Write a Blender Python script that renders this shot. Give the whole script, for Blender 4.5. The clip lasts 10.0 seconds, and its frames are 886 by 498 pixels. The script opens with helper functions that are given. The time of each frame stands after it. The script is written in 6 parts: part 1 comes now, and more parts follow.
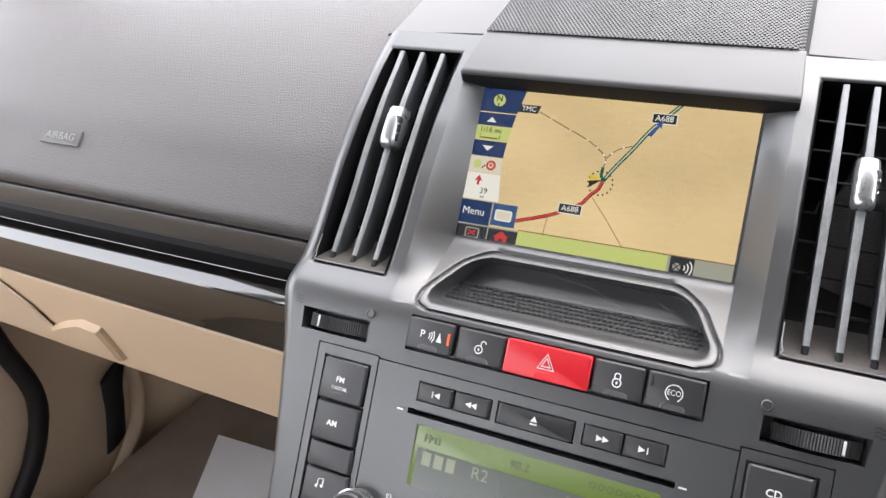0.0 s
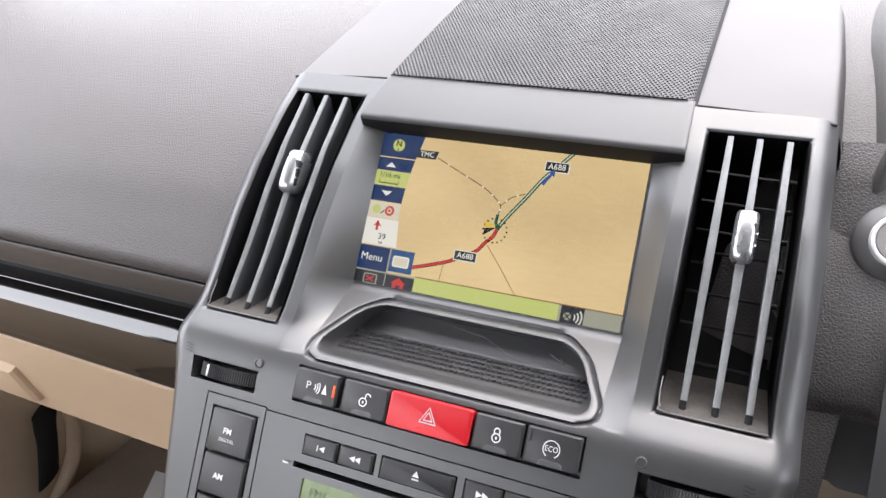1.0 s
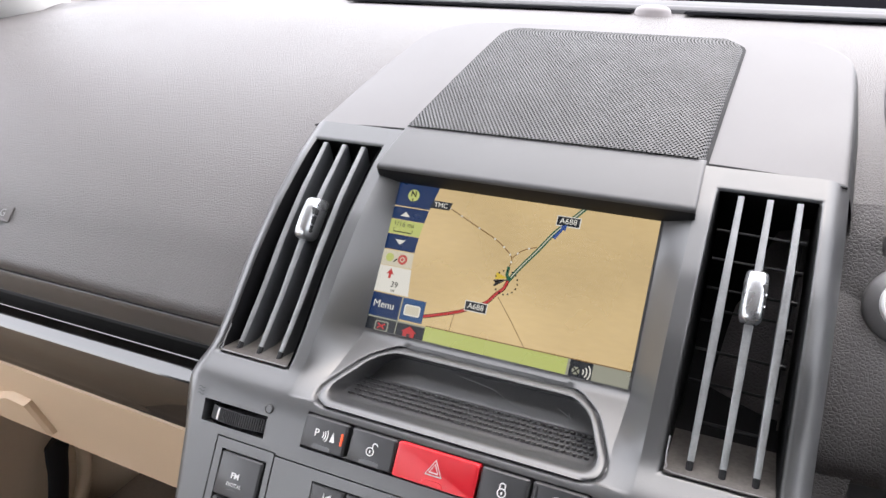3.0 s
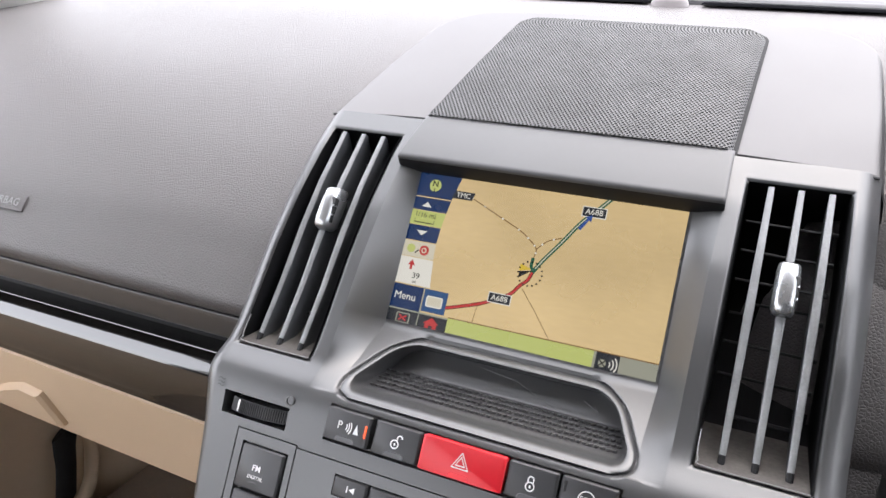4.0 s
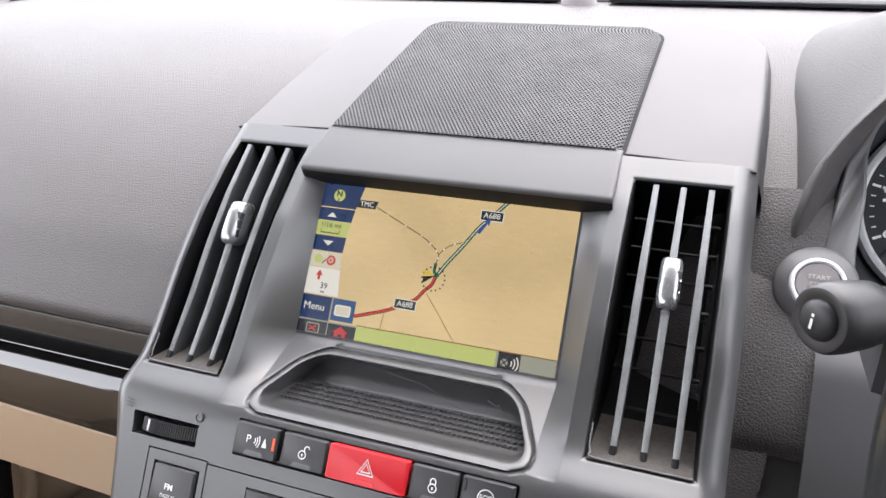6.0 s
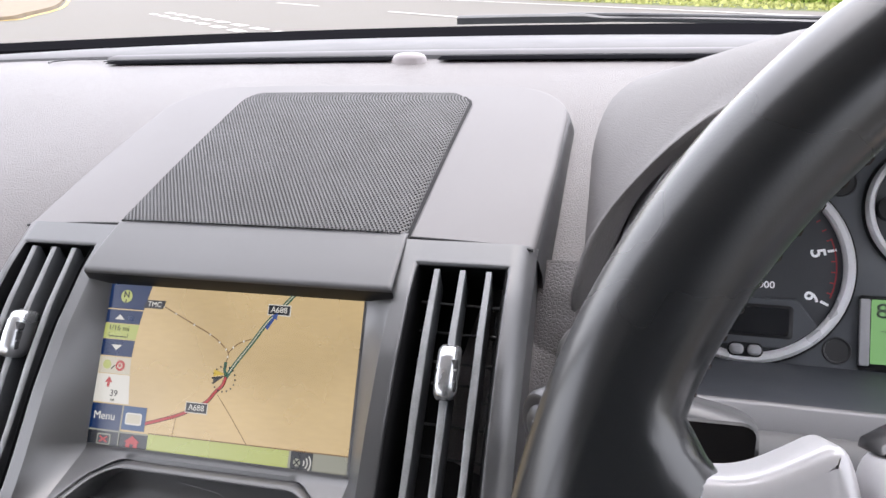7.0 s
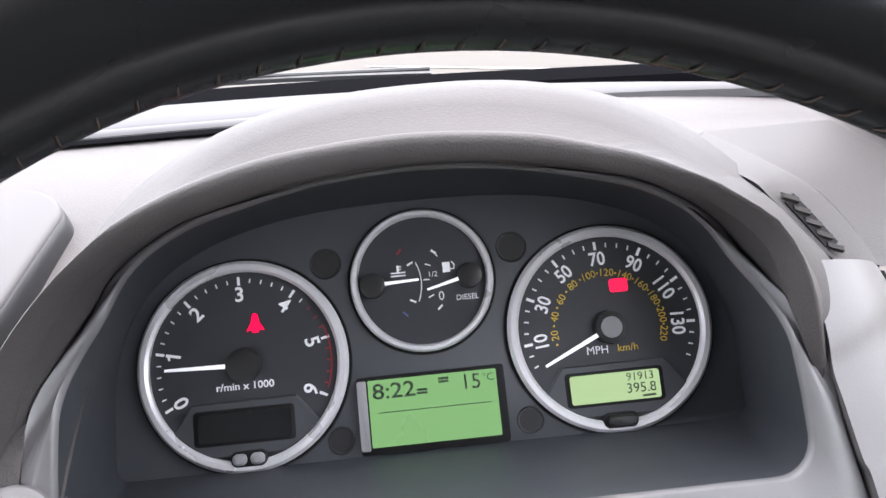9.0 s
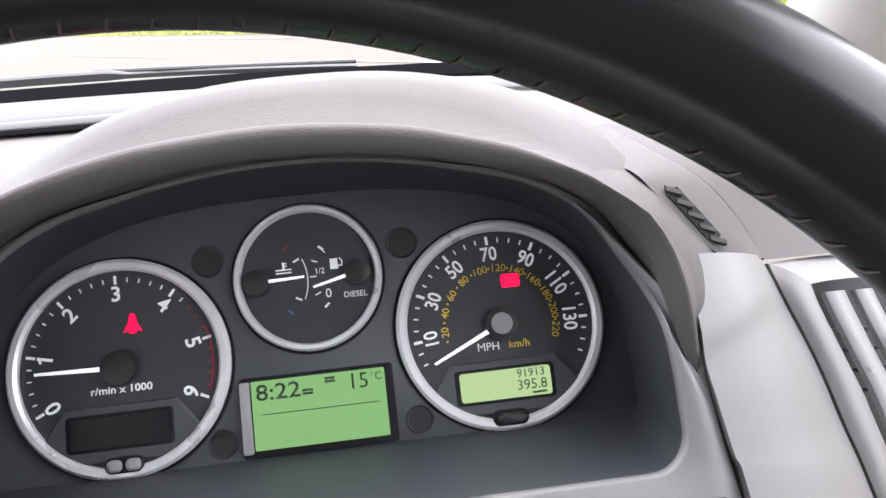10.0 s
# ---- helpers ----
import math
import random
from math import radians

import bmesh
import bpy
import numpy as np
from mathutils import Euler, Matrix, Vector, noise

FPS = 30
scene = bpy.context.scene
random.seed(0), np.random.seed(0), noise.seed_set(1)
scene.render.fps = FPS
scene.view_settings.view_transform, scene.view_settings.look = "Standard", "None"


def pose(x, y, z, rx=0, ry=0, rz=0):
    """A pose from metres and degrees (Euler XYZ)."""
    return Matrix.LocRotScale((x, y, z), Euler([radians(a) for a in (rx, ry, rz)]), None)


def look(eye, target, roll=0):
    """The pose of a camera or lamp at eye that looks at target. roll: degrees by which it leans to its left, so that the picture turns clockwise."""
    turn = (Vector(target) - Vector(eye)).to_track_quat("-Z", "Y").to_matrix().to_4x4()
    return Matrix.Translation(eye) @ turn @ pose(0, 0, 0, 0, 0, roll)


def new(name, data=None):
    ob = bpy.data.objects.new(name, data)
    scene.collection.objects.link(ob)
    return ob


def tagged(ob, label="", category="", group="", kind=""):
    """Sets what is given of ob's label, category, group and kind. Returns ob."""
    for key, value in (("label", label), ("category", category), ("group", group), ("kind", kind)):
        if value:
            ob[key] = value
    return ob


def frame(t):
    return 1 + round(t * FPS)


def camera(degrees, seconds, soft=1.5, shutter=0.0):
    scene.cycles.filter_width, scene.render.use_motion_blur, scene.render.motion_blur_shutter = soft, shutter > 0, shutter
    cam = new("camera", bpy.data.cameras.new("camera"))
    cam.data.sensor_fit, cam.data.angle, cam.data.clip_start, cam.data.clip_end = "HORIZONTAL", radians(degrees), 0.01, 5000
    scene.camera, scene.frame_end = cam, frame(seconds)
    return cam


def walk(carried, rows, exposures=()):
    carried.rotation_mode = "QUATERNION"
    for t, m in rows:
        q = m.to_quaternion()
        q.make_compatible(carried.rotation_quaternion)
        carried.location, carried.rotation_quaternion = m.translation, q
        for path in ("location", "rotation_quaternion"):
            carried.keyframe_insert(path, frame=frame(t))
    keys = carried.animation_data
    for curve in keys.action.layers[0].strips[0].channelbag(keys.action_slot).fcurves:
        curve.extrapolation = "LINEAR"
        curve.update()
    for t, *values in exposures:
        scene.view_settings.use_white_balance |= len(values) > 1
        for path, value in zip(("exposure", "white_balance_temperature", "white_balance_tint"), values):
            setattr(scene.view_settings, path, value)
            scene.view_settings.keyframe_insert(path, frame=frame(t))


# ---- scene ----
cam = camera(62.36, 10.0)
PATH = [
    (0, (0.0782, -0.4017, 1.2006), (-0.2995, 0.4080, 0.7514), -1.26),
    (0.5, (0.1035, -0.3872, 1.2092), (-0.2615, 0.4322, 0.7670), -0.90),
    (1, (0.1158, -0.3738, 1.2109), (-0.2370, 0.4608, 0.7878), -0.21),
    (1.5, (0.1271, -0.3589, 1.2129), (-0.2263, 0.4827, 0.8046), 0.08),
    (2, (0.1284, -0.3598, 1.2172), (-0.2319, 0.4862, 0.8242), 0.31),
    (2.5, (0.1231, -0.3618, 1.2203), (-0.2478, 0.4840, 0.8368), 0.46),
    (3, (0.1190, -0.3740, 1.2207), (-0.2628, 0.4690, 0.8420), 0.62),
    (3.2, (0.1160, -0.3740, 1.2209), (-0.2586, 0.4718, 0.8409), 0.79),
    (4.3, (0.1045, -0.3778, 1.2149), (-0.2830, 0.4591, 0.8282), 0.77),
    (4.5, (0.1048, -0.3804, 1.2146), (-0.2882, 0.4564, 0.8334), 0.71),
    (5, (0.1091, -0.3862, 1.2213), (-0.2728, 0.4544, 0.8372), 0.49),
    (5.2, (0.1107, -0.3820, 1.2238), (-0.2675, 0.4629, 0.8456), 0.24),
    (6.3, (0.1515, -0.3598, 1.2304), (-0.1539, 0.5059, 0.8337), -1.09),
    (6.5, (0.1654, -0.3515, 1.2366), (-0.1320, 0.5220, 0.8512), -1.68),
    (7, (0.2028, -0.3266, 1.2569), (-0.0290, 0.5737, 0.8885), -2.47),
    (7.2, (0.2152, -0.3173, 1.2614), (0.0154, 0.5912, 0.8945), -2.73),
    (7.5, (0.2395, -0.3069, 1.2649), (0.0791, 0.6136, 0.9087), -3.42),
    (7.8, (0.2688, -0.2925, 1.2700), (0.1569, 0.6351, 0.9136), -3.83),
    (8, (0.2872, -0.2858, 1.2735), (0.2096, 0.6486, 0.9260), -4.01),
    (8.2, (0.3053, -0.2768, 1.2738), (0.2574, 0.6610, 0.9299), -4.14),
    (8.5, (0.3309, -0.2649, 1.2723), (0.3273, 0.6732, 0.9260), -4.62),
    (8.8, (0.3574, -0.2594, 1.2700), (0.3914, 0.6793, 0.9270), -4.79),
    (9, (0.3739, -0.2629, 1.2717), (0.4391, 0.6746, 0.9301), -4.69),
    (9.5, (0.4085, -0.2606, 1.2733), (0.5164, 0.6713, 0.9271), -4.41),
    (10, (0.4185, -0.2582, 1.2654), (0.5308, 0.6711, 0.9136), -4.09),
]
EXPO = 2.1
walk(cam, [(t, look(eye, target, roll)) for t, eye, target, roll in PATH], exposures=[(0, EXPO + 0.26, 6450, 11), (1.0, EXPO + 0.24, 6450, 12), (2.5, EXPO + 0.08, 6450, 12), (5.0, EXPO + 0.10, 6400, 12), (6.5, EXPO + 0.15, 6450, 13), (7.0, EXPO - 0.02, 6380, 14), (7.5, EXPO - 0.02, 6330, 14), (8.5, EXPO + 0.25, 6330, 14), (10, EXPO + 0.36, 6480, 13)])


# ---- world and sun: a bright overcast sky ----
world = bpy.data.worlds.new("sky")
scene.world = world
world.use_nodes = True
wn, wl = world.node_tree.nodes, world.node_tree.links
wn.clear()
w_out = wn.new("ShaderNodeOutputWorld")
w_bg = wn.new("ShaderNodeBackground")
w_sky = wn.new("ShaderNodeTexSky")
w_sky.sky_type = "NISHITA"
w_sky.sun_disc = False
w_sky.sun_elevation, w_sky.sun_rotation = radians(62), radians(18)
w_sky.dust_density, w_sky.air_density = 4.0, 1.0
w_mix = wn.new("ShaderNodeMix")
w_mix.data_type = "RGBA"
w_mix.inputs[0].default_value = 0.72
w_mix.inputs[7].default_value = (9.3, 9.3, 9.5, 1)
wl.new(w_sky.outputs[0], w_mix.inputs[6])
wl.new(w_mix.outputs[2], w_bg.inputs[0])
w_bg.inputs[1].default_value = 0.15
wl.new(w_bg.outputs[0], w_out.inputs[0])

sun = new("sun", bpy.data.lights.new("sun", "SUN"))
sun.data.energy, sun.data.angle, sun.data.color = 0.25, radians(60), (1.0, 0.975, 0.95)
sun.matrix_world = look((0.15, 0.45, 0.88), (0, 0, 0))


# ---- materials ----
def material(name, color, rough=0.5, metal=0.0, grain=0.0, grain_size=0.002, leather=0.0, leather_size=0.0016, vary=0.06, vary_size=0.05, coat=0.0, spec=0.5, glow=None, glow_strength=1.0, wear=0.0):
    """A procedural surface: colour with two scales of variation, fine grain or leather relief, optional coat or light of its own."""
    m = bpy.data.materials.new(name)
    m.use_nodes = True
    nd, ln = m.node_tree.nodes, m.node_tree.links
    p = nd["Principled BSDF"]
    p.inputs["Roughness"].default_value = rough
    p.inputs["Metallic"].default_value = metal
    p.inputs["Specular IOR Level"].default_value = spec
    p.inputs["Coat Weight"].default_value = coat
    p.inputs["Coat Roughness"].default_value = 0.06
    tc = nd.new("ShaderNodeTexCoord")
    big = nd.new("ShaderNodeTexNoise")
    big.inputs["Scale"].default_value, big.inputs["Detail"].default_value = 1.0 / vary_size, 4.0
    ln.new(tc.outputs["Object"], big.inputs["Vector"])
    fine = nd.new("ShaderNodeTexNoise")
    fine.inputs["Scale"].default_value, fine.inputs["Detail"].default_value = 1.0 / grain_size, 2.0
    ln.new(tc.outputs["Object"], fine.inputs["Vector"])
    both = nd.new("ShaderNodeMix")
    both.inputs[0].default_value = 0.35
    ln.new(big.outputs["Fac"], both.inputs[2])
    ln.new(fine.outputs["Fac"], both.inputs[3])
    ramp = nd.new("ShaderNodeMix")
    ramp.data_type = "RGBA"
    ramp.inputs[6].default_value = (*[c * (1 - 2 * vary) for c in color], 1)
    ramp.inputs[7].default_value = (*[min(1, c * (1 + 2 * vary)) for c in color], 1)
    ln.new(both.outputs[0], ramp.inputs[0])
    ln.new(ramp.outputs[2], p.inputs["Base Color"])
    rr = nd.new("ShaderNodeMapRange")
    rr.inputs[1].default_value, rr.inputs[2].default_value = 0.3, 0.7
    rr.inputs[3].default_value, rr.inputs[4].default_value = max(0, rough - 0.05 - wear), min(1, rough + 0.05 + wear)
    ln.new(big.outputs["Fac"], rr.inputs[0])
    ln.new(rr.outputs[0], p.inputs["Roughness"])
    if grain or leather:
        b = nd.new("ShaderNodeBump")
        b.inputs["Distance"].default_value = 0.0003
        if leather:
            v = nd.new("ShaderNodeTexVoronoi")
            v.feature = "DISTANCE_TO_EDGE"
            v.inputs["Scale"].default_value = 1.0 / leather_size
            warp = nd.new("ShaderNodeMix")
            warp.data_type = "VECTOR"
            warp.inputs[0].default_value = 0.0016
            ln.new(tc.outputs["Object"], warp.inputs[4])
            ln.new(big.outputs["Color"], warp.inputs[5])
            ln.new(warp.outputs[1], v.inputs["Vector"])
            lim = nd.new("ShaderNodeMapRange")
            lim.inputs[1].default_value, lim.inputs[2].default_value = 0.0, 0.22
            ln.new(v.outputs["Distance"], lim.inputs[0])
            ln.new(lim.outputs[0], b.inputs["Height"])
            b.inputs["Strength"].default_value = leather
        else:
            ln.new(fine.outputs["Fac"], b.inputs["Height"])
            b.inputs["Strength"].default_value = grain
        ln.new(b.outputs[0], p.inputs["Normal"])
    if glow:
        p.inputs["Emission Color"].default_value = (*glow, 1)
        p.inputs["Emission Strength"].default_value = glow_strength
    return m


def lin(r, g, b):
    """Linear colour of 0-255 values."""
    return tuple(((c / 255) / 12.92 if c <= 10 else ((c / 255 + 0.055) / 1.055) ** 2.4) for c in (r, g, b))


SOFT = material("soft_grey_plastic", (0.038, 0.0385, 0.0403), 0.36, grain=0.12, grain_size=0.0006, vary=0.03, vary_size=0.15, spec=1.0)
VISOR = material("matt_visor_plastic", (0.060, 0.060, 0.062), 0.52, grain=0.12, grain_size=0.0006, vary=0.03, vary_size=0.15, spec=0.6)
# Lighter copy of the soft plastic; the windscreen's light is in its colour.
TOP = material("soft_grey_plastic_lit", (0.122, 0.118, 0.119), 0.55, grain=0.12, grain_size=0.0006, vary=0.03, vary_size=0.15, spec=0.25)
GRAIN = material("grained_dash_plastic", (0.096, 0.0895, 0.0885), 0.50, leather=0.65, leather_size=0.0019, vary=0.04, vary_size=0.2, spec=0.35)
SMOOTH = material("smooth_dash_plastic", (0.145, 0.143, 0.147), 0.42, grain=0.1, grain_size=0.0008, vary=0.03, vary_size=0.15, spec=0.8)
LOWER = material("lower_dash_plastic", (0.052, 0.0525, 0.055), 0.45, grain=0.1, grain_size=0.0008, vary=0.03, vary_size=0.15, spec=0.5)
PANEL = material("grained_end_plastic", (0.078, 0.0735, 0.073), 0.60, leather=0.35, leather_size=0.0021, vary=0.04, vary_size=0.2, spec=0.30)
END = material("smooth_end_plastic", (0.118, 0.114, 0.114), 0.44, leather=0.08, leather_size=0.0021, vary=0.04, vary_size=0.2, spec=0.8)
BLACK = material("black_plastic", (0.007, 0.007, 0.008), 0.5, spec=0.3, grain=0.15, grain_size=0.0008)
DARK = material("dark_plastic", (0.021, 0.0215, 0.023), 0.45, grain=0.15, grain_size=0.0007)
FACE = material("instrument_face_plastic", (0.060, 0.065, 0.074), 0.5, grain=0.1, grain_size=0.0006)
SHROUD = material("charcoal_shroud", (0.040, 0.044, 0.051), 0.5, grain=0.15, grain_size=0.0007)
DIAL = material("dial_black", (0.041, 0.044, 0.050), 0.45, vary=0.05)
KEY = material("button_black_plastic", (0.021, 0.021, 0.0228), 0.42, grain=0.2, grain_size=0.0005, wear=0.05)
GLOSS = material("gloss_black_trim", (0.010, 0.009, 0.0085), 0.08, coat=0.6, vary=0.1, vary_size=0.02, spec=0.9)
BEIGE = material("beige_plastic", (0.60, 0.455, 0.31), 0.5, grain=0.15, grain_size=0.001, vary=0.04)
BEIGE_DK = material("beige_door_plastic", (0.60, 0.47, 0.34), 0.55, grain=0.2, grain_size=0.001)
CARPET = material("brown_carpet", (0.20, 0.16, 0.125), 0.95, grain=0.8, grain_size=0.002, vary=0.2)
LINER = material("headliner_cloth", (0.50, 0.49, 0.475), 0.95, grain=0.5, grain_size=0.001)
SILVER = material("satin_silver", (0.46, 0.47, 0.48), 0.24, metal=0.85, vary=0.04, wear=0.05)
RING = material("bright_satin_ring", (0.80, 0.80, 0.82), 0.32, metal=0.30, vary=0.04, wear=0.04)
SLAT_PALE = material("pale_slat_plastic", (0.19, 0.19, 0.195), 0.45, metal=0.1)
SPOKE = material("silver_paint", (0.46, 0.455, 0.465), 0.34, metal=0.15, vary=0.03)
# Slat grey lowered so that the vent's inner shade is in the colour.
SLAT = material("shaded_slat_grey", (0.050, 0.053, 0.057), 0.42, grain=0.3, grain_size=0.0015, vary=0.25, vary_size=0.01)
SLAT_EDGE = material("worn_slat_edge", (0.20, 0.205, 0.21), 0.42, metal=0.2, grain=0.3, grain_size=0.0010, vary=0.22, vary_size=0.008)
RED = material("red_button_plastic", (0.60, 0.012, 0.022), 0.38, grain=0.1, grain_size=0.0006)
PRINT = material("white_print", (0.75, 0.75, 0.74), 0.5)
GREYPRINT = material("grey_print", (0.10, 0.10, 0.105), 0.5)
LEATHER = material("black_leather", (0.0130, 0.0143, 0.0155), 0.25, spec=0.6, leather=0.03, leather_size=0.0011, vary=0.08, vary_size=0.06, wear=0.0)
STITCH = material("grey_brown_thread", (0.06, 0.045, 0.037), 0.85)
CABIN = material("dark_cabin_trim", (0.05, 0.05, 0.052), 0.8, grain=0.3, grain_size=0.002)
PAPER = material("white_paper", (0.72, 0.72, 0.74), 0.7, vary=0.03)
FRIT = material("matt_black_border", (0.006, 0.006, 0.007), 0.9, spec=0.0)
LEDGE = material("matt_ledge_plastic", (0.085, 0.084, 0.087), 0.62, grain=0.2, grain_size=0.001, spec=0.22)
VENT_BLACK = material("matt_vent_black", (0.007, 0.007, 0.0078), 0.6, vary=0.1, spec=0.12)
DOME = material("pale_dome_plastic", (0.20, 0.18, 0.18), 0.4)


# ---- mesh helpers ----
def put(name, verts, faces, mat, parent=None, label="", angle=38):
    me = bpy.data.meshes.new(name)
    me.from_pydata([tuple(map(float, v)) for v in verts], [], faces)
    me.update()
    bm = bmesh.new()
    bm.from_mesh(me)
    bmesh.ops.recalc_face_normals(bm, faces=bm.faces)
    bm.to_mesh(me)
    bm.free()
    me.polygons.foreach_set("use_smooth", [True] * len(me.polygons))
    me.set_sharp_from_angle(angle=radians(angle))
    me.materials.append(mat)
    ob = new(name, me)
    if parent is not None:
        ob.parent = parent
    if label:
        ob["label"] = label
    return ob


def thing(name, m, label, category, group="", kind=""):
    e = new(name)
    e.matrix_world = m
    e.empty_display_size = 0.01
    return tagged(e, label, category, group, kind)


def loft(name, rings, mat, parent=None, label="", closed=True, caps=True, ends_closed=False, angle=38):
    """Skin over rings of equal length; closed: each ring is a loop; ends_closed: last ring joins the first."""
    k, verts, faces = len(rings[0]), [], []
    for r in rings:
        verts += list(r)
    n = len(rings)
    for i in range(n if ends_closed else n - 1):
        a, b = i * k, ((i + 1) % n) * k
        for j in range(k if closed else k - 1):
            q = (j + 1) % k
            faces.append((a + j, a + q, b + q, b + j))
    if caps and closed and not ends_closed:
        faces.append(tuple(range(k)))
        faces.append(tuple((n - 1) * k + j for j in range(k)))
    return put(name, verts, faces, mat, parent, label, angle)


def prism(name, poly, n0, n1, mat, parent=None, label="", bev=0.0004):
    """A plate from an outline (u, v) between two heights, its upper edge bevelled."""
    c = np.mean(np.array(poly), 0)
    def shrink(d):
        out = []
        for u, v in poly:
            w = np.array([u, v]) - c
            l = np.linalg.norm(w) or 1
            out.append(c + w * max(0.0, 1 - d / l))
        return out
    rings = [[(u, v, n0) for u, v in poly], [(u, v, n1 - bev) for u, v in poly], [(u, v, n1) for u, v in shrink(bev * 1.3)]]
    return loft(name, rings, mat, parent, label)


def rrect(u0, v0, u1, v1, r=0.002, seg=4):
    pts = []
    r = min(r, abs(u1 - u0) / 2.01, abs(v1 - v0) / 2.01)
    for cx, cy, a in ((u1 - r, v1 - r, 0), (u0 + r, v1 - r, 90), (u0 + r, v0 + r, 180), (u1 - r, v0 + r, 270)):
        for i in range(seg + 1):
            t = radians(a + 90 * i / seg)
            pts.append((cx + r * math.cos(t), cy + r * math.sin(t)))
    return pts


def circle(cx, cy, r, seg=40, a0=0, a1=360):
    return [(cx + r * math.cos(radians(a0 + (a1 - a0) * i / seg)), cy + r * math.sin(radians(a0 + (a1 - a0) * i / seg))) for i in range(seg if a1 - a0 == 360 else seg + 1)]


def flat(name, poly, n, mat, parent, label=""):
    """Thin print or film."""
    rings = [[(u, v, n - 0.0003) for u, v in poly], [(u, v, n) for u, v in poly]]
    return loft(name, rings, mat, parent, label)


def stroke(name, pts, w, n, mat, parent, label=""):
    """A drawn line of width w."""
    p = np.array(pts, float)
    left, right = [], []
    for i in range(len(p)):
        d = p[min(i + 1, len(p) - 1)] - p[max(i - 1, 0)]
        d = d / (np.linalg.norm(d) or 1)
        o = np.array([-d[1], d[0]]) * w / 2
        left.append(p[i] + o)
        right.append(p[i] - o)
    k = len(p)
    verts = [(*q, n) for q in left + right]
    faces = [(i, i + 1, k + i + 1, k + i) for i in range(k - 1)]
    return put(name, verts, faces, mat, parent, label)


def curve_pts(ctrl, n=12, closed=False):
    """Catmull-Rom points through control points of any dimension."""
    c = np.array(ctrl, float)
    k, out = len(c), []
    for i in range(k if closed else k - 1):
        p0, p1, p2, p3 = (c[(i - 1) % k], c[i], c[(i + 1) % k], c[(i + 2) % k]) if closed else (c[max(i - 1, 0)], c[i], c[i + 1], c[min(i + 2, k - 1)])
        for j in range(n):
            t = j / n
            out.append(0.5 * (2 * p1 + (p2 - p0) * t + (2 * p0 - 5 * p1 + 4 * p2 - p3) * t * t + (3 * p1 - p0 - 3 * p2 + p3) * t ** 3))
    if not closed:
        out.append(c[-1])
    return np.array(out)


def tube(name, pts, r, mat, parent=None, label="", seg=10, closed=False):
    """A round bar along points; r: one radius or one for each point."""
    p = np.array(pts, float)
    n = len(p)
    rr = [r] * n if np.isscalar(r) else r
    rings = []
    for i in range(n):
        d = p[(i + 1) % n] - p[i - 1] if closed else p[min(i + 1, n - 1)] - p[max(i - 1, 0)]
        d /= np.linalg.norm(d)
        a = np.cross(d, (0.3, 0.2, 0.93))
        a /= np.linalg.norm(a)
        b = np.cross(d, a)
        rings.append([p[i] + rr[i] * (math.cos(2 * math.pi * j / seg) * a + math.sin(2 * math.pi * j / seg) * b) for j in range(seg)])
    return loft(name, rings, mat, parent, label, ends_closed=closed)


def lathe(name, prof, mat, parent=None, label="", cx=0.0, cy=0.0, seg=64, caps=True):
    """A turned shape: profile of (radius, height) about the local third axis at (cx, cy)."""
    rings = [[(cx + r * math.cos(2 * math.pi * j / seg), cy + r * math.sin(2 * math.pi * j / seg), h) for j in range(seg)] for r, h in prof]
    return loft(name, rings, mat, parent, label, caps=caps)


def text(name, s, size, u, v, n, mat, parent, label="", rot=0.0, squeeze=1.0, bold=0.0):
    """Raised lettering in the built-in font, centred at (u, v)."""
    cu = bpy.data.curves.new(name, "FONT")
    cu.body, cu.size, cu.align_x, cu.align_y = s, size, "CENTER", "CENTER"
    cu.extrude, cu.resolution_u, cu.offset = 0.0001, 3, bold
    tmp = bpy.data.objects.new(name, cu)
    me = bpy.data.meshes.new_from_object(tmp)
    bpy.data.objects.remove(tmp)
    bpy.data.curves.remove(cu)
    me.transform(Matrix.Translation((u, v, n)) @ Matrix.Rotation(radians(rot), 4, "Z") @ Matrix.Diagonal((squeeze, 1, 1, 1)))
    me.materials.clear()
    me.materials.append(mat)
    ob = new(name, me)
    ob.parent = parent
    if label:
        ob["label"] = label
    return ob


def ease(t):
    t = np.clip(t, 0, 1)
    return t * t * (3 - 2 * t)


def axes(o, x, y, z):
    m = Matrix.Identity(4)
    for i, c in enumerate((x, y, z, o)):
        for j in range(3):
            m[j][i] = c[j]
    return m


# ---- centre stack: u across, v up the face, n out of the face ----
TS = radians(31.5)
SV, SN = np.array([0, math.sin(TS), math.cos(TS)]), np.array([0, -math.cos(TS), math.sin(TS)])
SO = np.array([-0.0022, -0.022, 1.05])
MS = axes(SO, (1, 0, 0), SV, SN)
stack = thing("center_stack", MS, "dark grey soft-touch centre console stack with screen, vents and radio", "centre console")


def to_stack(x, y, z):
    d = np.array([x, y, z]) - SO
    return (d[0], d @ SV, d @ SN)


PF_V = [-0.42, -0.16, -0.118, -0.098, -0.0915, -0.0855, -0.0795, -0.0735, -0.066, -0.052, -0.015, 0.02, 0.055, 0.0845, 0.1]
PF_N = [0.034, 0.0445, 0.0462, 0.0466, 0.0462, 0.0438, 0.0392, 0.0348, 0.0325, 0.0293, 0.0230, 0.0138, 0.0005, -0.0150, -0.024]
_vd = np.linspace(-0.42, 0.1, 521)
_nd = np.interp(_vd, PF_V, PF_N)
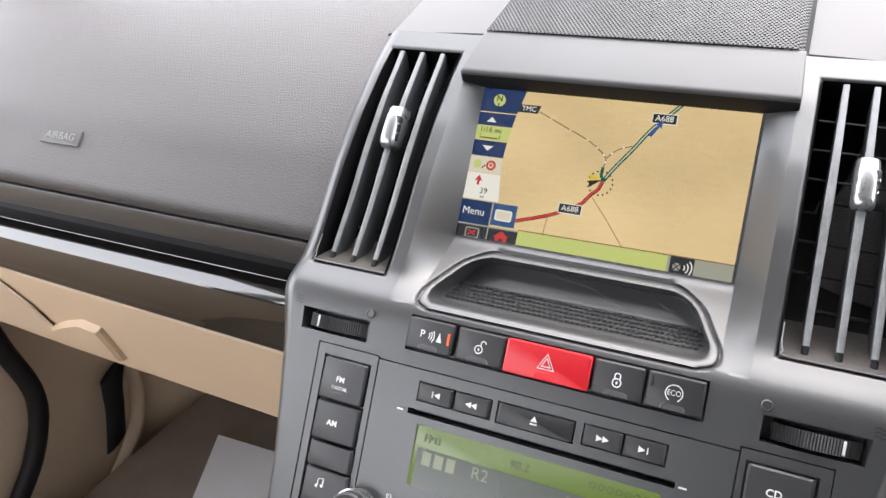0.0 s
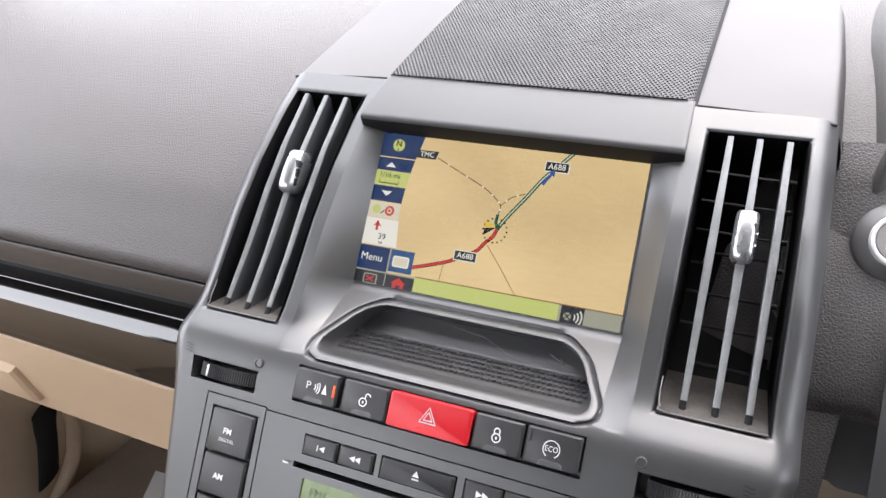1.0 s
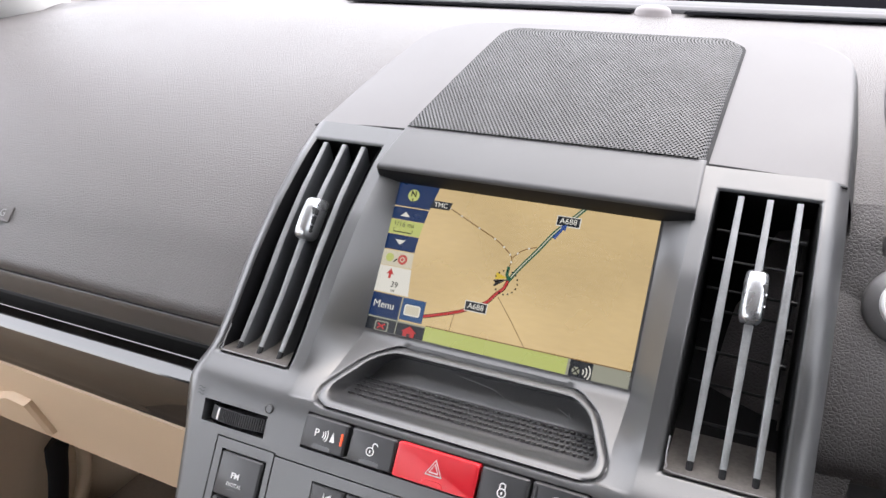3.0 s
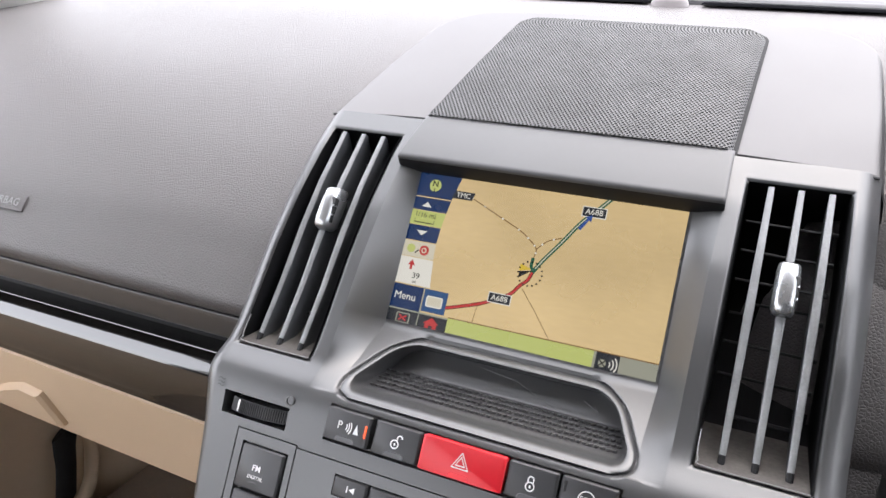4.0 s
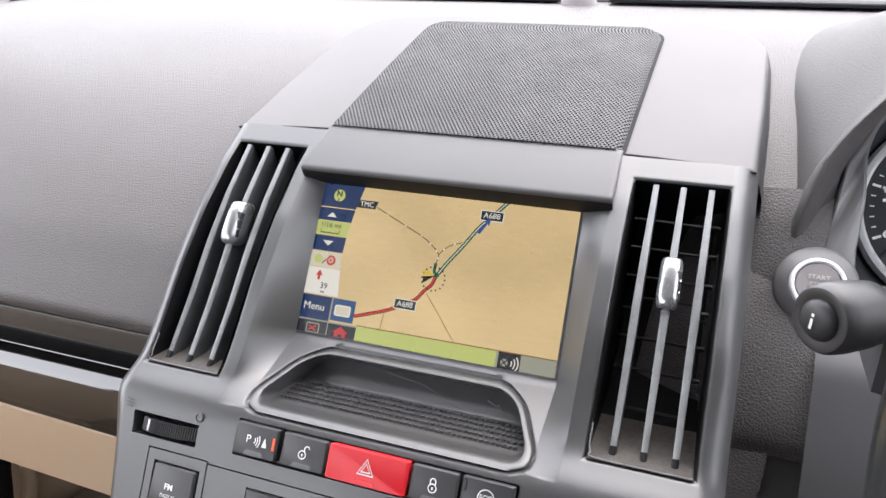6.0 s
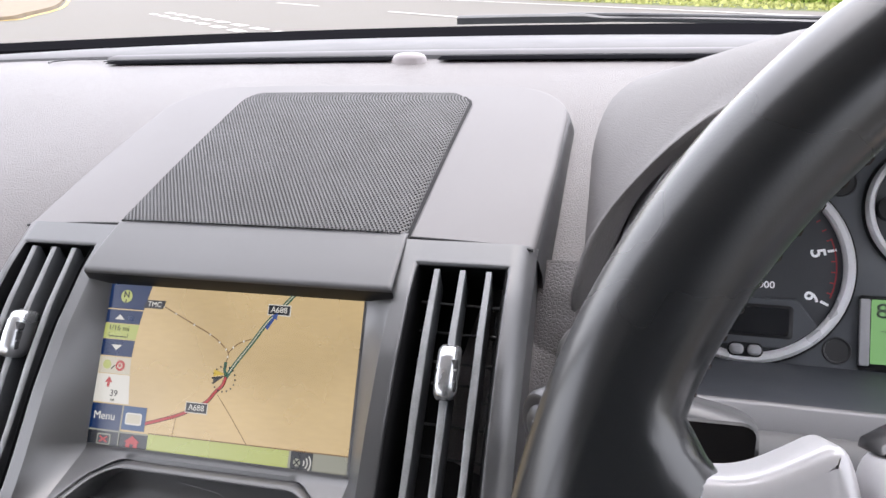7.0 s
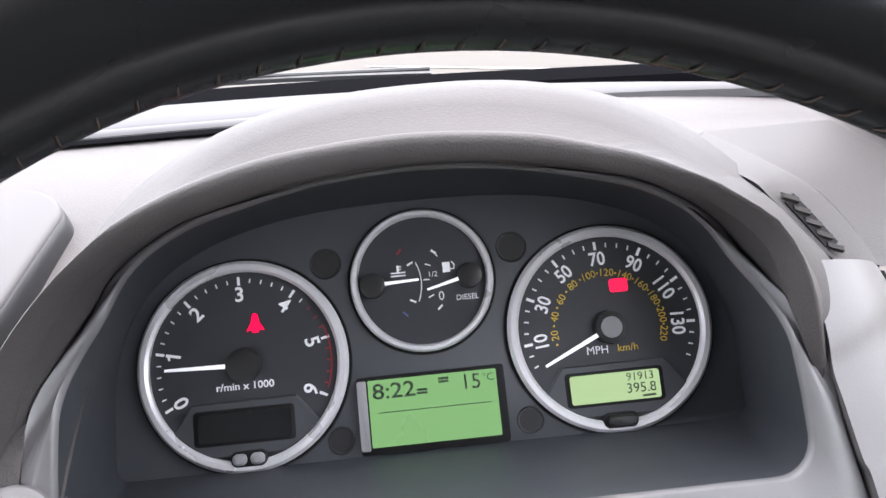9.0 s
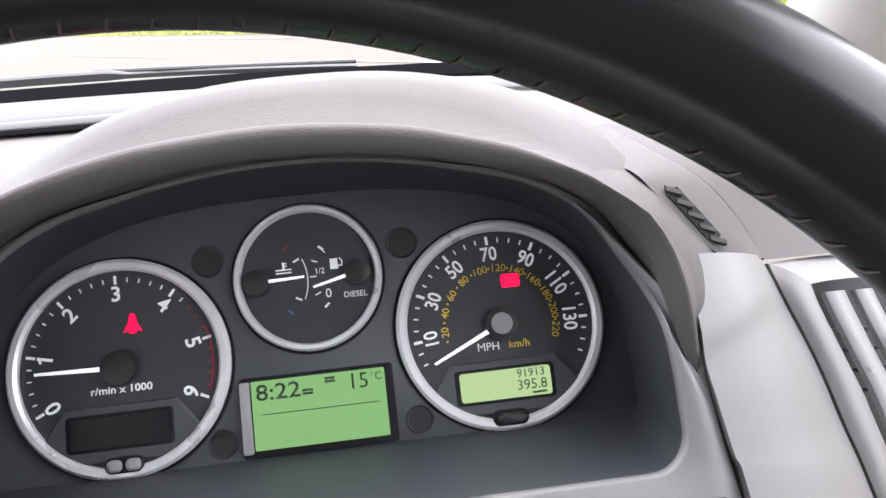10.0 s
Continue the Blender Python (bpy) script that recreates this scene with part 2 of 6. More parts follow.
for _ in range(3):
    _nd = np.convolve(np.pad(_nd, 3, mode="edge"), np.ones(7) / 7, "valid")


def pillar(v):
    return np.interp(v, _vd, _nd)


def rect_in(u, v, r, e=0.0005):
    u0, v0, u1, v1 = r
    return np.clip(np.minimum(np.minimum(u - u0, u1 - u), np.minimum(v - v0, v1 - v)) / e, 0, 1)


RECESS = [
    ((-0.0750, -0.1100, 0.0757, -0.0912), 0.0035),
    ((-0.1415, -0.1120, -0.0980, -0.1000), 0.014),
    ((0.0995, -0.1120, 0.1430, -0.1000), 0.014),
    ((-0.1215, -0.2300, -0.0922, -0.1228), 0.003),
    ((0.0960, -0.2300, 0.1255, -0.1210), 0.003),
    ((-0.0632, -0.1348, -0.0222, -0.1242), 0.003),
    ((-0.0196, -0.1350, 0.0204, -0.1238), 0.003),
    ((0.0240, -0.1342, 0.0634, -0.1235), 0.003),
    ((-0.0668, -0.1422, 0.0690, -0.1392), 0.012),
    ((-0.0600, -0.1760, 0.0640, -0.1464), 0.0022),
]
GROOVE = [  # radio panel joints
    (-0.0885, -0.1186, 0.0930, -0.1178), (-0.0889, -0.42, -0.0881, -0.1170), (0.0926, -0.42, 0.0934, -0.1160),
    (-0.1262, -0.1174, -0.0881, -0.1166), (-0.1266, -0.42, -0.1258, -0.1166), (0.0926, -0.1164, 0.1304, -0.1156), (0.1300, -0.42, 0.1308, -0.1156),
]


def tray_gap(u, v):
    """Distance inside the tray's outline (positive inside)."""
    hw = np.interp(v, [-0.084, -0.052], [0.0775, 0.0585])
    a, b = np.minimum(v + 0.0838, -0.0522 - v), (hw - np.abs(u)) * 0.85
    m = 0.010
    ra, rb = np.maximum(m - a, 0), np.maximum(m - b, 0)
    return np.where((a < m) & (b < m), m - np.sqrt(ra * ra + rb * rb), np.minimum(a, b))


def face_n(u, v):
    au = np.abs(u)
    pf = pillar(v)
    shelf = np.where(v > -0.0435, 0.0, np.interp(-v, [0.0435, 0.0470, 0.086, 0.090], [0.0, 0.0020, 0.0425, 0.0452]))
    shelf = np.minimum(shelf, pf)
    wall = np.clip((au - 0.0778) / (0.0915 - 0.0778), 0, 1)
    n = shelf + (pf - shelf) * (0.12 * ease(wall) + 0.88 * wall) - 0.0007 * np.clip((au - 0.0915) / 0.010, 0, 1) * (v > -0.086) * np.clip((v + 0.086) / 0.02, 0, 1)
    low = v < -0.086
    n = np.where(low, pf, n)
    g = tray_gap(u, v)
    pocket = np.interp(-v, [0.050, 0.0545, 0.069, 0.0805, 0.0835], [0.0020, -0.0040, 0.0020, 0.0255, 0.0330])
    n = n + (np.minimum(pocket, n) - n) * ease(g / 0.0022)
    n = n + 0.0005 * np.exp(-((g + 0.0012) / 0.0011) ** 2) - 0.0026 * np.exp(-((g + 0.0036) / 0.0006) ** 2)
    for r, d in RECESS:
        n = n - d * rect_in(u, v, r)
    for r in GROOVE:
        n = n - 0.0016 * rect_in(u, v, r, 0.0003)
    dv_ = np.maximum(np.maximum(0.1015 - au, au - 0.1490), np.maximum(-0.0735 - v, v - 0.0690))
    n = n - 0.0022 * np.clip(1 - dv_ / 0.0026, 0, 1) ** 2 * (dv_ > -0.0001)
    n = n - 0.0105 * np.clip((au - 0.1495) / 0.0135, 0, 1) ** 2.2
    return n


def lines(lo, hi, step, extra):
    base = list(np.arange(lo, hi, step)) + [hi]
    marks = sorted({round(e, 5) for e in extra if lo < e < hi})
    base = [b for b in base if all(abs(b - m) > step * 0.3 for m in marks)]
    return np.array(sorted(base + marks))


VENT_U, VENT_V = (0.1015, 0.1490), (-0.0735, 0.0690)
ue, ve = [], []
for r, _ in RECESS:
    ue += [r[0], r[0] + 0.0005, r[2] - 0.0005, r[2]]
    ve += [r[1], r[1] + 0.0005, r[3] - 0.0005, r[3]]
for r in GROOVE:
    ue += [r[0], r[0] + 0.0003, r[2] - 0.0003, r[2]]
    ve += [r[1], r[1] + 0.0003, r[3] - 0.0003, r[3]]
ue += [s * k for k in (0.0990, 0.0996, 0.1002, 0.1009, 0.1497, 0.1503, 0.1509, 0.1516) for s in (-1, 1)]
ve += [0.0696, 0.0702, 0.0709, 0.0716, -0.0741, -0.0747, -0.0754, -0.0761]
ue += [-0.0780, 0.0762] + [s * k for k in (0.1015, 0.1490, 0.1007, 0.1498, 0.0778, 0.0905, 0.0910, 0.0915, 0.0920) for s in (-1, 1)]
ve += [-0.0735, 0.0690, -0.0743, 0.0698, -0.0435, -0.0425, 0.0475]
ue += [s * k for k in np.arange(0.048, 0.0830, 0.0006) for s in (-1, 1)]
ve += list(np.arange(-0.0890, -0.0480, 0.0006))
UL, VL = lines(-0.163, 0.163, 0.0016, ue), lines(-0.36, 0.0842, 0.0014, ve)
gu, gv = np.meshgrid(UL, VL)
gn = face_n(gu, gv)
hw = np.interp(gv, [-0.36, -0.184, -0.12, -0.09, 0.1], [0.136, 0.1465, 0.1555, 0.163, 0.163])
gx = np.sign(gu) * np.where(np.abs(gu) > 0.13, 0.13 + (np.abs(gu) - 0.13) * (hw - 0.13) / 0.033, np.abs(gu))
nr, nc = gu.shape
verts = np.stack([gx, gv, gn], -1).reshape(-1, 3)
faces = []
for i in range(nr - 1):
    vm = (VL[i] + VL[i + 1]) / 2
    for j in range(nc - 1):
        um = abs(UL[j] + UL[j + 1]) / 2
        if VENT_U[0] < um < VENT_U[1] and VENT_V[0] < vm < VENT_V[1]:
            continue
        if vm > 0.0475 and um < 0.0778:
            continue
        if -0.0780 < (UL[j] + UL[j + 1]) / 2 < 0.0762 and -0.0425 < vm < 0.0475:
            continue
        a = i * nc + j
        faces.append((a, a + 1, a + nc + 1, a + nc))
# outer sides turned back into the dash
verts = list(verts)
for col in (0, nc - 1):
    base = len(verts)
    for i in range(nr):
        p = verts[i * nc + col]
        verts.append((p[0] * 1.004, p[1], p[2] - 0.075))
    for i in range(nr - 1):
        faces.append((i * nc + col, (i + 1) * nc + col, base + i + 1, base + i))
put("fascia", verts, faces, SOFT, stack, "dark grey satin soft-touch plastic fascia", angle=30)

# screen visor: flat sloping face, small-radius lip, underside blackened to stand for shade
VISOR_U = np.concatenate([[-0.0928, -0.0925, -0.0918, -0.0908], np.linspace(-0.0895, 0.0895, 12), [0.0908, 0.0918, 0.0925, 0.0928]])


def visor_skin(name, prof, mat, label):
    rings = []
    for u in VISOR_U:
        k = np.clip((0.0928 - abs(u)) / 0.0020, 0, 1)
        drop = 0.0016 * (1 - math.sqrt(max(0, 1 - (1 - k) ** 2)))
        rings.append([(u * (1.0 - 0.012 * np.clip((v - 0.055) / 0.03, 0, 1)), v, n - drop) for v, n in prof])
    loft(name, rings, mat, stack, label, closed=False, angle=50)


visor_skin("screen_visor", [(0.0518, 0.0068), (0.0523, 0.0078), (0.0533, 0.0084), (0.0545, 0.0083), (0.0558, 0.0076), (0.0700, -0.0022), (0.0840, -0.0128), (0.0868, -0.0150), (0.0876, -0.0165), (0.0876, -0.03)], VISOR, "grey visor hooding the screen")
visor_skin("visor_underside", [(0.0468, -0.006), (0.0471, 0.0004), (0.0518, 0.0068)], BLACK, "underside of the visor, blackened for its shade")

# top cover with rounded rear corners, rising towards the windscreen
def cover_z(x, y):
    t = y - 0.036
    return 1.1140 + 0.272 * t - 0.16 * t * t - 0.012 * (np.abs(x) / 0.16) ** 4 * 0.35


def cover_half(y):
    """Half width of the cover at a depth y."""
    y = np.asarray(y, float)
    w = np.interp(y, [0.03, 0.12, 0.205], [0.1610, 0.1645, 0.1655])
    c = np.clip((y - 0.207) / 0.036, 0, 1)
    return np.where(y > 0.207, 0.1655 - 0.034 * (1 - np.sqrt(np.maximum(0, 1 - c * c))) - 0.004 * c, w)


def cover_row(y, h, xs, drop=0.0):
    out = []
    for x in xs:
        e = np.clip((h - abs(x)) / 0.0035, 0, 1)
        out.append(to_stack(x - 0.002, y, float(cover_z(x, y)) - drop - 0.0035 * (1 - math.sqrt(max(0.0, 1 - (1 - e) ** 2)))))
    return out


rows = []
ys = np.concatenate([np.linspace(0.0385, 0.207, 26), 0.207 + 0.036 * np.sin(np.linspace(0.1, math.pi / 2, 10))])
for y in ys:
    h = float(cover_half(y))
    xs = np.concatenate([[-h], -h + 0.0035 * (1 - np.cos(np.linspace(0.3, math.pi / 2, 5))), np.linspace(-h + 0.005, h - 0.005, 34), (h - 0.0035 * (1 - np.cos(np.linspace(0.3, math.pi / 2, 5))))[::-1], [h]])
    rows.append(cover_row(y, h, xs))


def behind(row, dy, dz):
    """A row moved back and down in the world."""
    return [to_stack(*(SO + np.array([p[0], 0, 0]) + p[1] * SV + p[2] * SN + np.array([0, dy, dz]))) for p in row]


rows.append(behind(rows[-1], 0.003, -0.004))
rows.append(behind(rows[-1], 0.002, -0.031))
rows.insert(0, [(p[0], p[1] - 0.0004, p[2] - 0.006) for p in rows[0]])
loft("top_cover", rows, TOP, stack, "grey top cover of the stack, skylight put into its colour", closed=False, angle=45)
for s_ in (-1, 1):
    rows = []
    for y in ys:
        h = float(cover_half(y))
        rows.append([to_stack(s_ * (h + k) - 0.002, y, float(cover_z(h, y)) - 0.0035 - d) for k, d in ((0.0, 0.0), (0.0010, 0.0010), (0.0025, 0.0050), (0.0045, 0.0120), (0.0050, 0.0180), (0.0050, 0.0400))])
    # Dark plastic on the sides stands in for the shade there.
    loft("cover_side", rows, DARK, stack, "side of the top cover, coloured dark for its shade", closed=False, angle=60)
for s_ in (-1, 1):
    tube("cover_seam", [to_stack(s_ * x - 0.002, 0.0372, float(cover_z(x, 0.0372)) - 0.0001) for x in np.linspace(0.0925, 0.1610, 12)], 0.0008, BLACK, stack, "fine dark joint in front of the top cover", 6)


# speaker grille: a curled sheet with staggered round holes over a black cavity
MESH = material("speaker_mesh_paint", (0.036, 0.0355, 0.036), 0.5, spec=0.4, vary=0.05, vary_size=0.03)


def grille_half(y):
    c = np.clip((y - 0.204) / 0.020, 0, 1)
    w = np.interp(y, [0.034, 0.2], [0.0915, 0.0935])
    return w - 0.022 * (1 - np.sqrt(np.maximum(0.0, 1 - c * c)))


def grille_top(s, y):
    """A point of the sheet: s runs across over the curled edges, y towards the windscreen."""
    h, k = grille_half(y), np.where(s < 0, 0.0022, 0.0065)
    flat_, bend = h - k, np.where(s < 0, 0.0035, 0.0095)
    over = np.clip((np.abs(s) - flat_) / bend, 0, 1) * math.pi / 2
    x = np.sign(s) * (np.minimum(np.abs(s), flat_) + k * np.sin(over))
    dz = 0.0034 - 0.0062 * (1 - np.cos(over)) - 0.003 * np.clip((y - 0.2195) / 0.006, 0, 1) ** 2
    return x, cover_z(x, y) + dz


PITCH, ROW = 0.0025, 0.00205
verts, faces = [], []
unit = [(-1, -1), (0, -1), (1, -1), (1, 0), (1, 1), (0, 1), (-1, 1), (-1, 0)]
ring8 = [(math.cos(math.atan2(b_, a_)), math.sin(math.atan2(b_, a_))) for a_, b_ in unit]
for i, y in enumerate(np.arange(0.0372, 0.2245, ROW)):
    lim = float(grille_half(y)) + 0.0030
    for s_ in np.arange(-lim + (PITCH / 2 if i % 2 else 0.0), lim - PITCH / 2, PITCH) + PITCH / 2:
        k = len(verts)
        for pts_, size, sink in ((unit, 0.5, 0.0), (ring8, 0.335, 0.0), (ring8, 0.300, 0.0009)):
            for a_, b_ in pts_:
                q = y + b_ * size * (ROW if sink == 0.0 and size == 0.5 else PITCH)
                x_, z_ = grille_top(s_ + a_ * size * PITCH, q)
                verts.append(to_stack(float(x_) - 0.002, q, float(z_) - sink))
        for j in range(8):
            n_ = (j + 1) % 8
            faces += [(k + j, k + n_, k + 8 + n_, k + 8 + j), (k + 8 + j, k + 8 + n_, k + 16 + n_, k + 16 + j)]
me = bpy.data.meshes.new("speaker_grille")
me.from_pydata(verts, [], faces)
me.materials.append(MESH)
grille = new("speaker_grille", me)
grille.parent = stack
grille["label"] = "dark grey perforated speaker grille with curled edges"
rows = []
for y in np.linspace(0.0352, 0.2262, 30):
    h = float(grille_half(y - 0.001)) + 0.0012
    rows.append([to_stack(x - 0.002, y, float(cover_z(x, y)) + 0.0006) for x in np.linspace(-h, h, 24)])
loft("grille_cavity", rows, VENT_BLACK, stack, "black cavity under the speaker grille", closed=False, angle=60)


# ---- dashboard ----
dash = thing("dashboard", Matrix.Translation((0, 0.3, 1.0)), "dark grey grained plastic dashboard running the car's width", "dashboard", kind="structure")
DL = np.array([0, 0.3, 1.0])
P_PASS = [(0.66, 1.140), (0.50, 1.163), (0.40, 1.166), (0.30, 1.159), (0.20, 1.145), (0.10, 1.120), (0.03, 1.089), (-0.02, 1.055), (-0.042, 1.031), (-0.055, 1.015), (-0.060, 1.007), (-0.058, 1.000), (-0.050, 0.994), (-0.030, 0.990)]
P_DRIV = [(0.66, 1.140), (0.50, 1.163), (0.40, 1.166), (0.30, 1.155), (0.20, 1.134), (0.12, 1.112), (0.062, 1.086), (0.022, 1.062), (0.000, 1.040), (-0.016, 1.016), (-0.026, 0.996), (-0.028, 0.985), (-0.025, 0.980), (0.0, 0.977)]
pp, pd = curve_pts(P_PASS, 7), curve_pts(P_DRIV, 7)
XS = np.concatenate([np.linspace(-0.80, -0.2, 25), np.linspace(-0.18, 0.2, 15), np.linspace(0.213, 0.80, 26)])
verts, faces = [], []
for x in XS:
    w = float(ease((x + 0.10) / 0.2))
    far = max(0.0, (abs(x) - 0.45) / 0.35)
    for a, b in zip(pp, pd):
        q = a * (1 - w) + b * w
        edge = max(0.0, q[0] - 0.3) / 0.36
        verts.append(np.array([x, q[0] - 0.26 * edge * (x / 0.8) ** 2 + 0.015 * far * far, q[1] - 0.02 * far * far * (1 if q[1] > 1.1 else 0.3)]) - DL)
k = len(pp)
for i in range(len(XS) - 1):
    xm = (XS[i] + XS[i + 1]) / 2
    for j in range(k - 1):
        if 0.213 < xm < 0.57 and j >= 28:
            continue
        if abs(xm) < 0.158 and j >= 30:
            continue
        if xm > 0.57 and j >= 34:
            continue
        a = i * k + j
        faces.append((a, a + 1, a + k + 1, a + k))
put("dash_pad", verts, faces, GRAIN, dash, "soft grained grey dash pad with a padded front roll", angle=60)


def strip(name, prof, mat, label, x0=-0.80, x1=-0.140, n=8, close=True, steps=24, bow=0.0, fall=0.0, parent=None):
    """A moulding along the car's width from a (y, z) section."""
    sec = curve_pts(prof, n)
    rings = []
    for x in np.linspace(x0, x1, steps):
        far = max(0.0, (abs(x) - 0.45) / 0.35)
        rings.append([np.array([x, y + 0.015 * far * far, z - 0.006 * far * far + bow * ((x + 0.45) / 0.3) ** 2 - fall * (x + 0.62) * float(np.clip((0.945 - z) / 0.05, 0, 1))]) - DL for y, z in sec])
    return loft(name, rings, mat, parent or dash, label, closed=False, angle=50)


strip("ledge", [(-0.028, 0.9905), (-0.043, 0.9890), (-0.0455, 0.9865), (-0.0450, 0.978), (-0.0425, 0.9695), (-0.036, 0.967), (-0.012, 0.966)], SOFT, "smooth dark grey ledge under the pad")
# Backing strip of the gap, black so that it reads as shade.
strip("gap_shade", [(-0.012, 0.970), (-0.013, 0.935)], BLACK, "black backing strip standing in for the gap's shade")
strip("trim_strip", [(-0.012, 0.9440), (-0.0270, 0.9436), (-0.0285, 0.9445), (-0.0300, 0.9436), (-0.0365, 0.9415), (-0.0415, 0.9370), (-0.0440, 0.9310), (-0.0446, 0.9240), (-0.0432, 0.9150), (-0.0400, 0.9050), (-0.0350, 0.8965), (-0.018, 0.895)], GLOSS, "gloss black convex trim strip reflecting the window", fall=0.033)
strip("glovebox_lid", [(-0.016, 0.8990), (-0.0305, 0.8985), (-0.0350, 0.8950), (-0.0350, 0.890), (-0.0210, 0.846), (-0.0100, 0.808), (-0.0080, 0.8010), (-0.0030, 0.7985), (0.03, 0.8005)], BEIGE, "beige plastic glovebox lid", fall=0.033)

# ---- instrument binnacle: u across, v up the dial plane, n towards the driver ----
TC, YC = radians(28), radians(1.6)
CX = np.array([math.cos(YC), -math.sin(YC), 0])
CF = np.array([math.sin(YC), math.cos(YC), 0])
CV = CF * math.sin(TC) + np.array([0, 0, math.cos(TC)])
CN = -CF * math.cos(TC) + np.array([0, 0, math.sin(TC)])
CO = np.array([0.387, 0.124, 1.082])
MC = axes(CO, CX, CV, CN)
binn = thing("instrument_binnacle", MC, "arched grained plastic hood over the instruments", "instrument hood")


def to_c(p):
    d = np.asarray(p) - CO
    return np.array([d @ CX, d @ CV, d @ CN])


def arch(hw, peak, base, p=2.6, q=3.3, k=56, skew=0.0):
    t = np.linspace(0, math.pi, k)
    c = np.cos(t)
    return np.stack([hw * c + skew, base + (peak - base) * np.maximum(0, 1 - np.abs(c) ** p) ** (1 / q)], 1)


def loop(hw, peak, base, bottom, r, n, p=2.6, q=3.3, skew=0.0):
    """Arch closed below by rounded corners and a straight sill."""
    a = arch(hw, peak, base, p, q, 72, skew)
    left = [(skew - hw + r * (1 - math.cos(s)), bottom + r - r * math.sin(s)) for s in np.linspace(0, math.pi / 2, 8)]
    right = [(skew + hw - r * (1 - math.cos(s)), bottom + r - r * math.sin(s)) for s in np.linspace(math.pi / 2, 0, 8)]
    sill = [(skew + (-hw + r) + (2 * hw - 2 * r) * s, bottom) for s in np.linspace(0.06, 0.94, 14)]
    return [np.array([u, v, n]) for u, v in list(a) + left + sill + right]


OPEN = [(0.1725, -0.0500), (0.1715, -0.0280), (0.1705, -0.0060), (0.1675, 0.0120), (0.1600, 0.0320), (0.1470, 0.0485), (0.1270, 0.0610), (0.1050, 0.0690), (0.0520, 0.0810), (0.0, 0.0848)]
SEAM = [(0.2050, -0.2200), (0.1955, -0.1010), (0.1905, -0.0700), (0.1870, -0.0350), (0.1850, -0.0200), (0.1805, 0.0010), (0.1725, 0.0235), (0.1600, 0.0445), (0.1360, 0.0620), (0.1100, 0.0725), (0.0520, 0.0835), (0.0, 0.0878)]
# lower edge of the rolled nose
EDGE = [(0.2052, -0.2200, 0.0620), (0.1957, -0.1010, 0.0620), (0.1900, -0.0700, 0.0720), (0.1780, -0.0350, 0.0875), (0.1738, -0.0200, 0.0895), (0.1705, -0.0040, 0.0900), (0.1650, 0.0197, 0.0900), (0.1479, 0.0388, 0.0900), (0.1233, 0.0531, 0.0900), (0.0977, 0.0622, 0.0900), (0.0717, 0.0690, 0.0900), (0.0400, 0.0740, 0.0900), (0.0, 0.0763, 0.0900)]
EDGE_WIDE = [(0.2060, -0.2200, 0.0620), (0.2000, -0.1010, 0.0620), (0.1975, -0.0700, 0.0720), (0.1935, -0.0350, 0.0868), (0.1880, -0.0200, 0.0888), (0.1810, -0.0040, 0.0898), (0.1690, 0.0185, 0.0900), (0.1490, 0.0388, 0.0900)] + EDGE[8:]
LIP = [(0.2000, -0.2200, 0.0600), (0.1900, -0.1010, 0.0600), (0.1870, -0.0700, 0.0680), (0.1850, -0.0350, 0.0880), (0.1825, -0.0200, 0.0950), (0.1790, -0.0040, 0.1015), (0.1735, 0.0130, 0.1055), (0.1650, 0.0300, 0.1060), (0.1520, 0.0415, 0.1050), (0.1400, 0.0520, 0.1020), (0.1250, 0.0615, 0.0980), (0.1080, 0.0710, 0.0940), (0.0850, 0.0790, 0.0910), (0.0550, 0.0868, 0.0900), (0.0, 0.0915, 0.0900)]
# the end beside the centre stack spreads wider
LIP_WIDE = [(0.2130, -0.2200, 0.0620), (0.2090, -0.1010, 0.0620), (0.2070, -0.0700, 0.0720), (0.2040, -0.0400, 0.0900), (0.2020, -0.0300, 0.0940), (0.1976, -0.0138, 0.1000), (0.1880, 0.0030, 0.1050), (0.1765, 0.0175, 0.1080), (0.1640, 0.0325, 0.1075), (0.1520, 0.0450, 0.1050), (0.1400, 0.0560, 0.1020), (0.1270, 0.0648, 0.0985), (0.1100, 0.0732, 0.0950), (0.0860, 0.0815, 0.0920), (0.0550, 0.0880, 0.0900), (0.0, 0.0915, 0.0900)]


def bow(half, k=72, other=None):
    """An evenly spaced arch through one half's corners and the other half's mirror image."""
    c = curve_pts(half + [(-p[0], *p[1:]) for p in (other or half)[-2::-1]], 10)
    d = np.concatenate([[0], np.cumsum(np.linalg.norm(np.diff(c, axis=0), axis=1))])
    return np.stack([np.interp(np.linspace(0, d[-1], k), d, c[:, i]) for i in range(c.shape[1])], 1)


def leg(half, k):
    d = curve_pts(half[:4], 10)
    f = np.concatenate([[0], np.cumsum(np.linalg.norm(np.diff(d, axis=0), axis=1))])
    return np.stack([np.interp(np.linspace(0, f[-1], k, endpoint=False), f, d[:, i]) for i in range(d.shape[1])], 1)


def matched(half, other=None, low=10, arc=52):
    """An arch with a fixed share of its points on the two straight legs."""
    other = other or half
    far = leg(other, low)
    far[:, 0] *= -1
    return np.concatenate([leg(half, low), bow(half[3:], arc, other[3:]), far[::-1]])


RECEDE = 0.042  # how far the bezel lies back under the crown of the hood


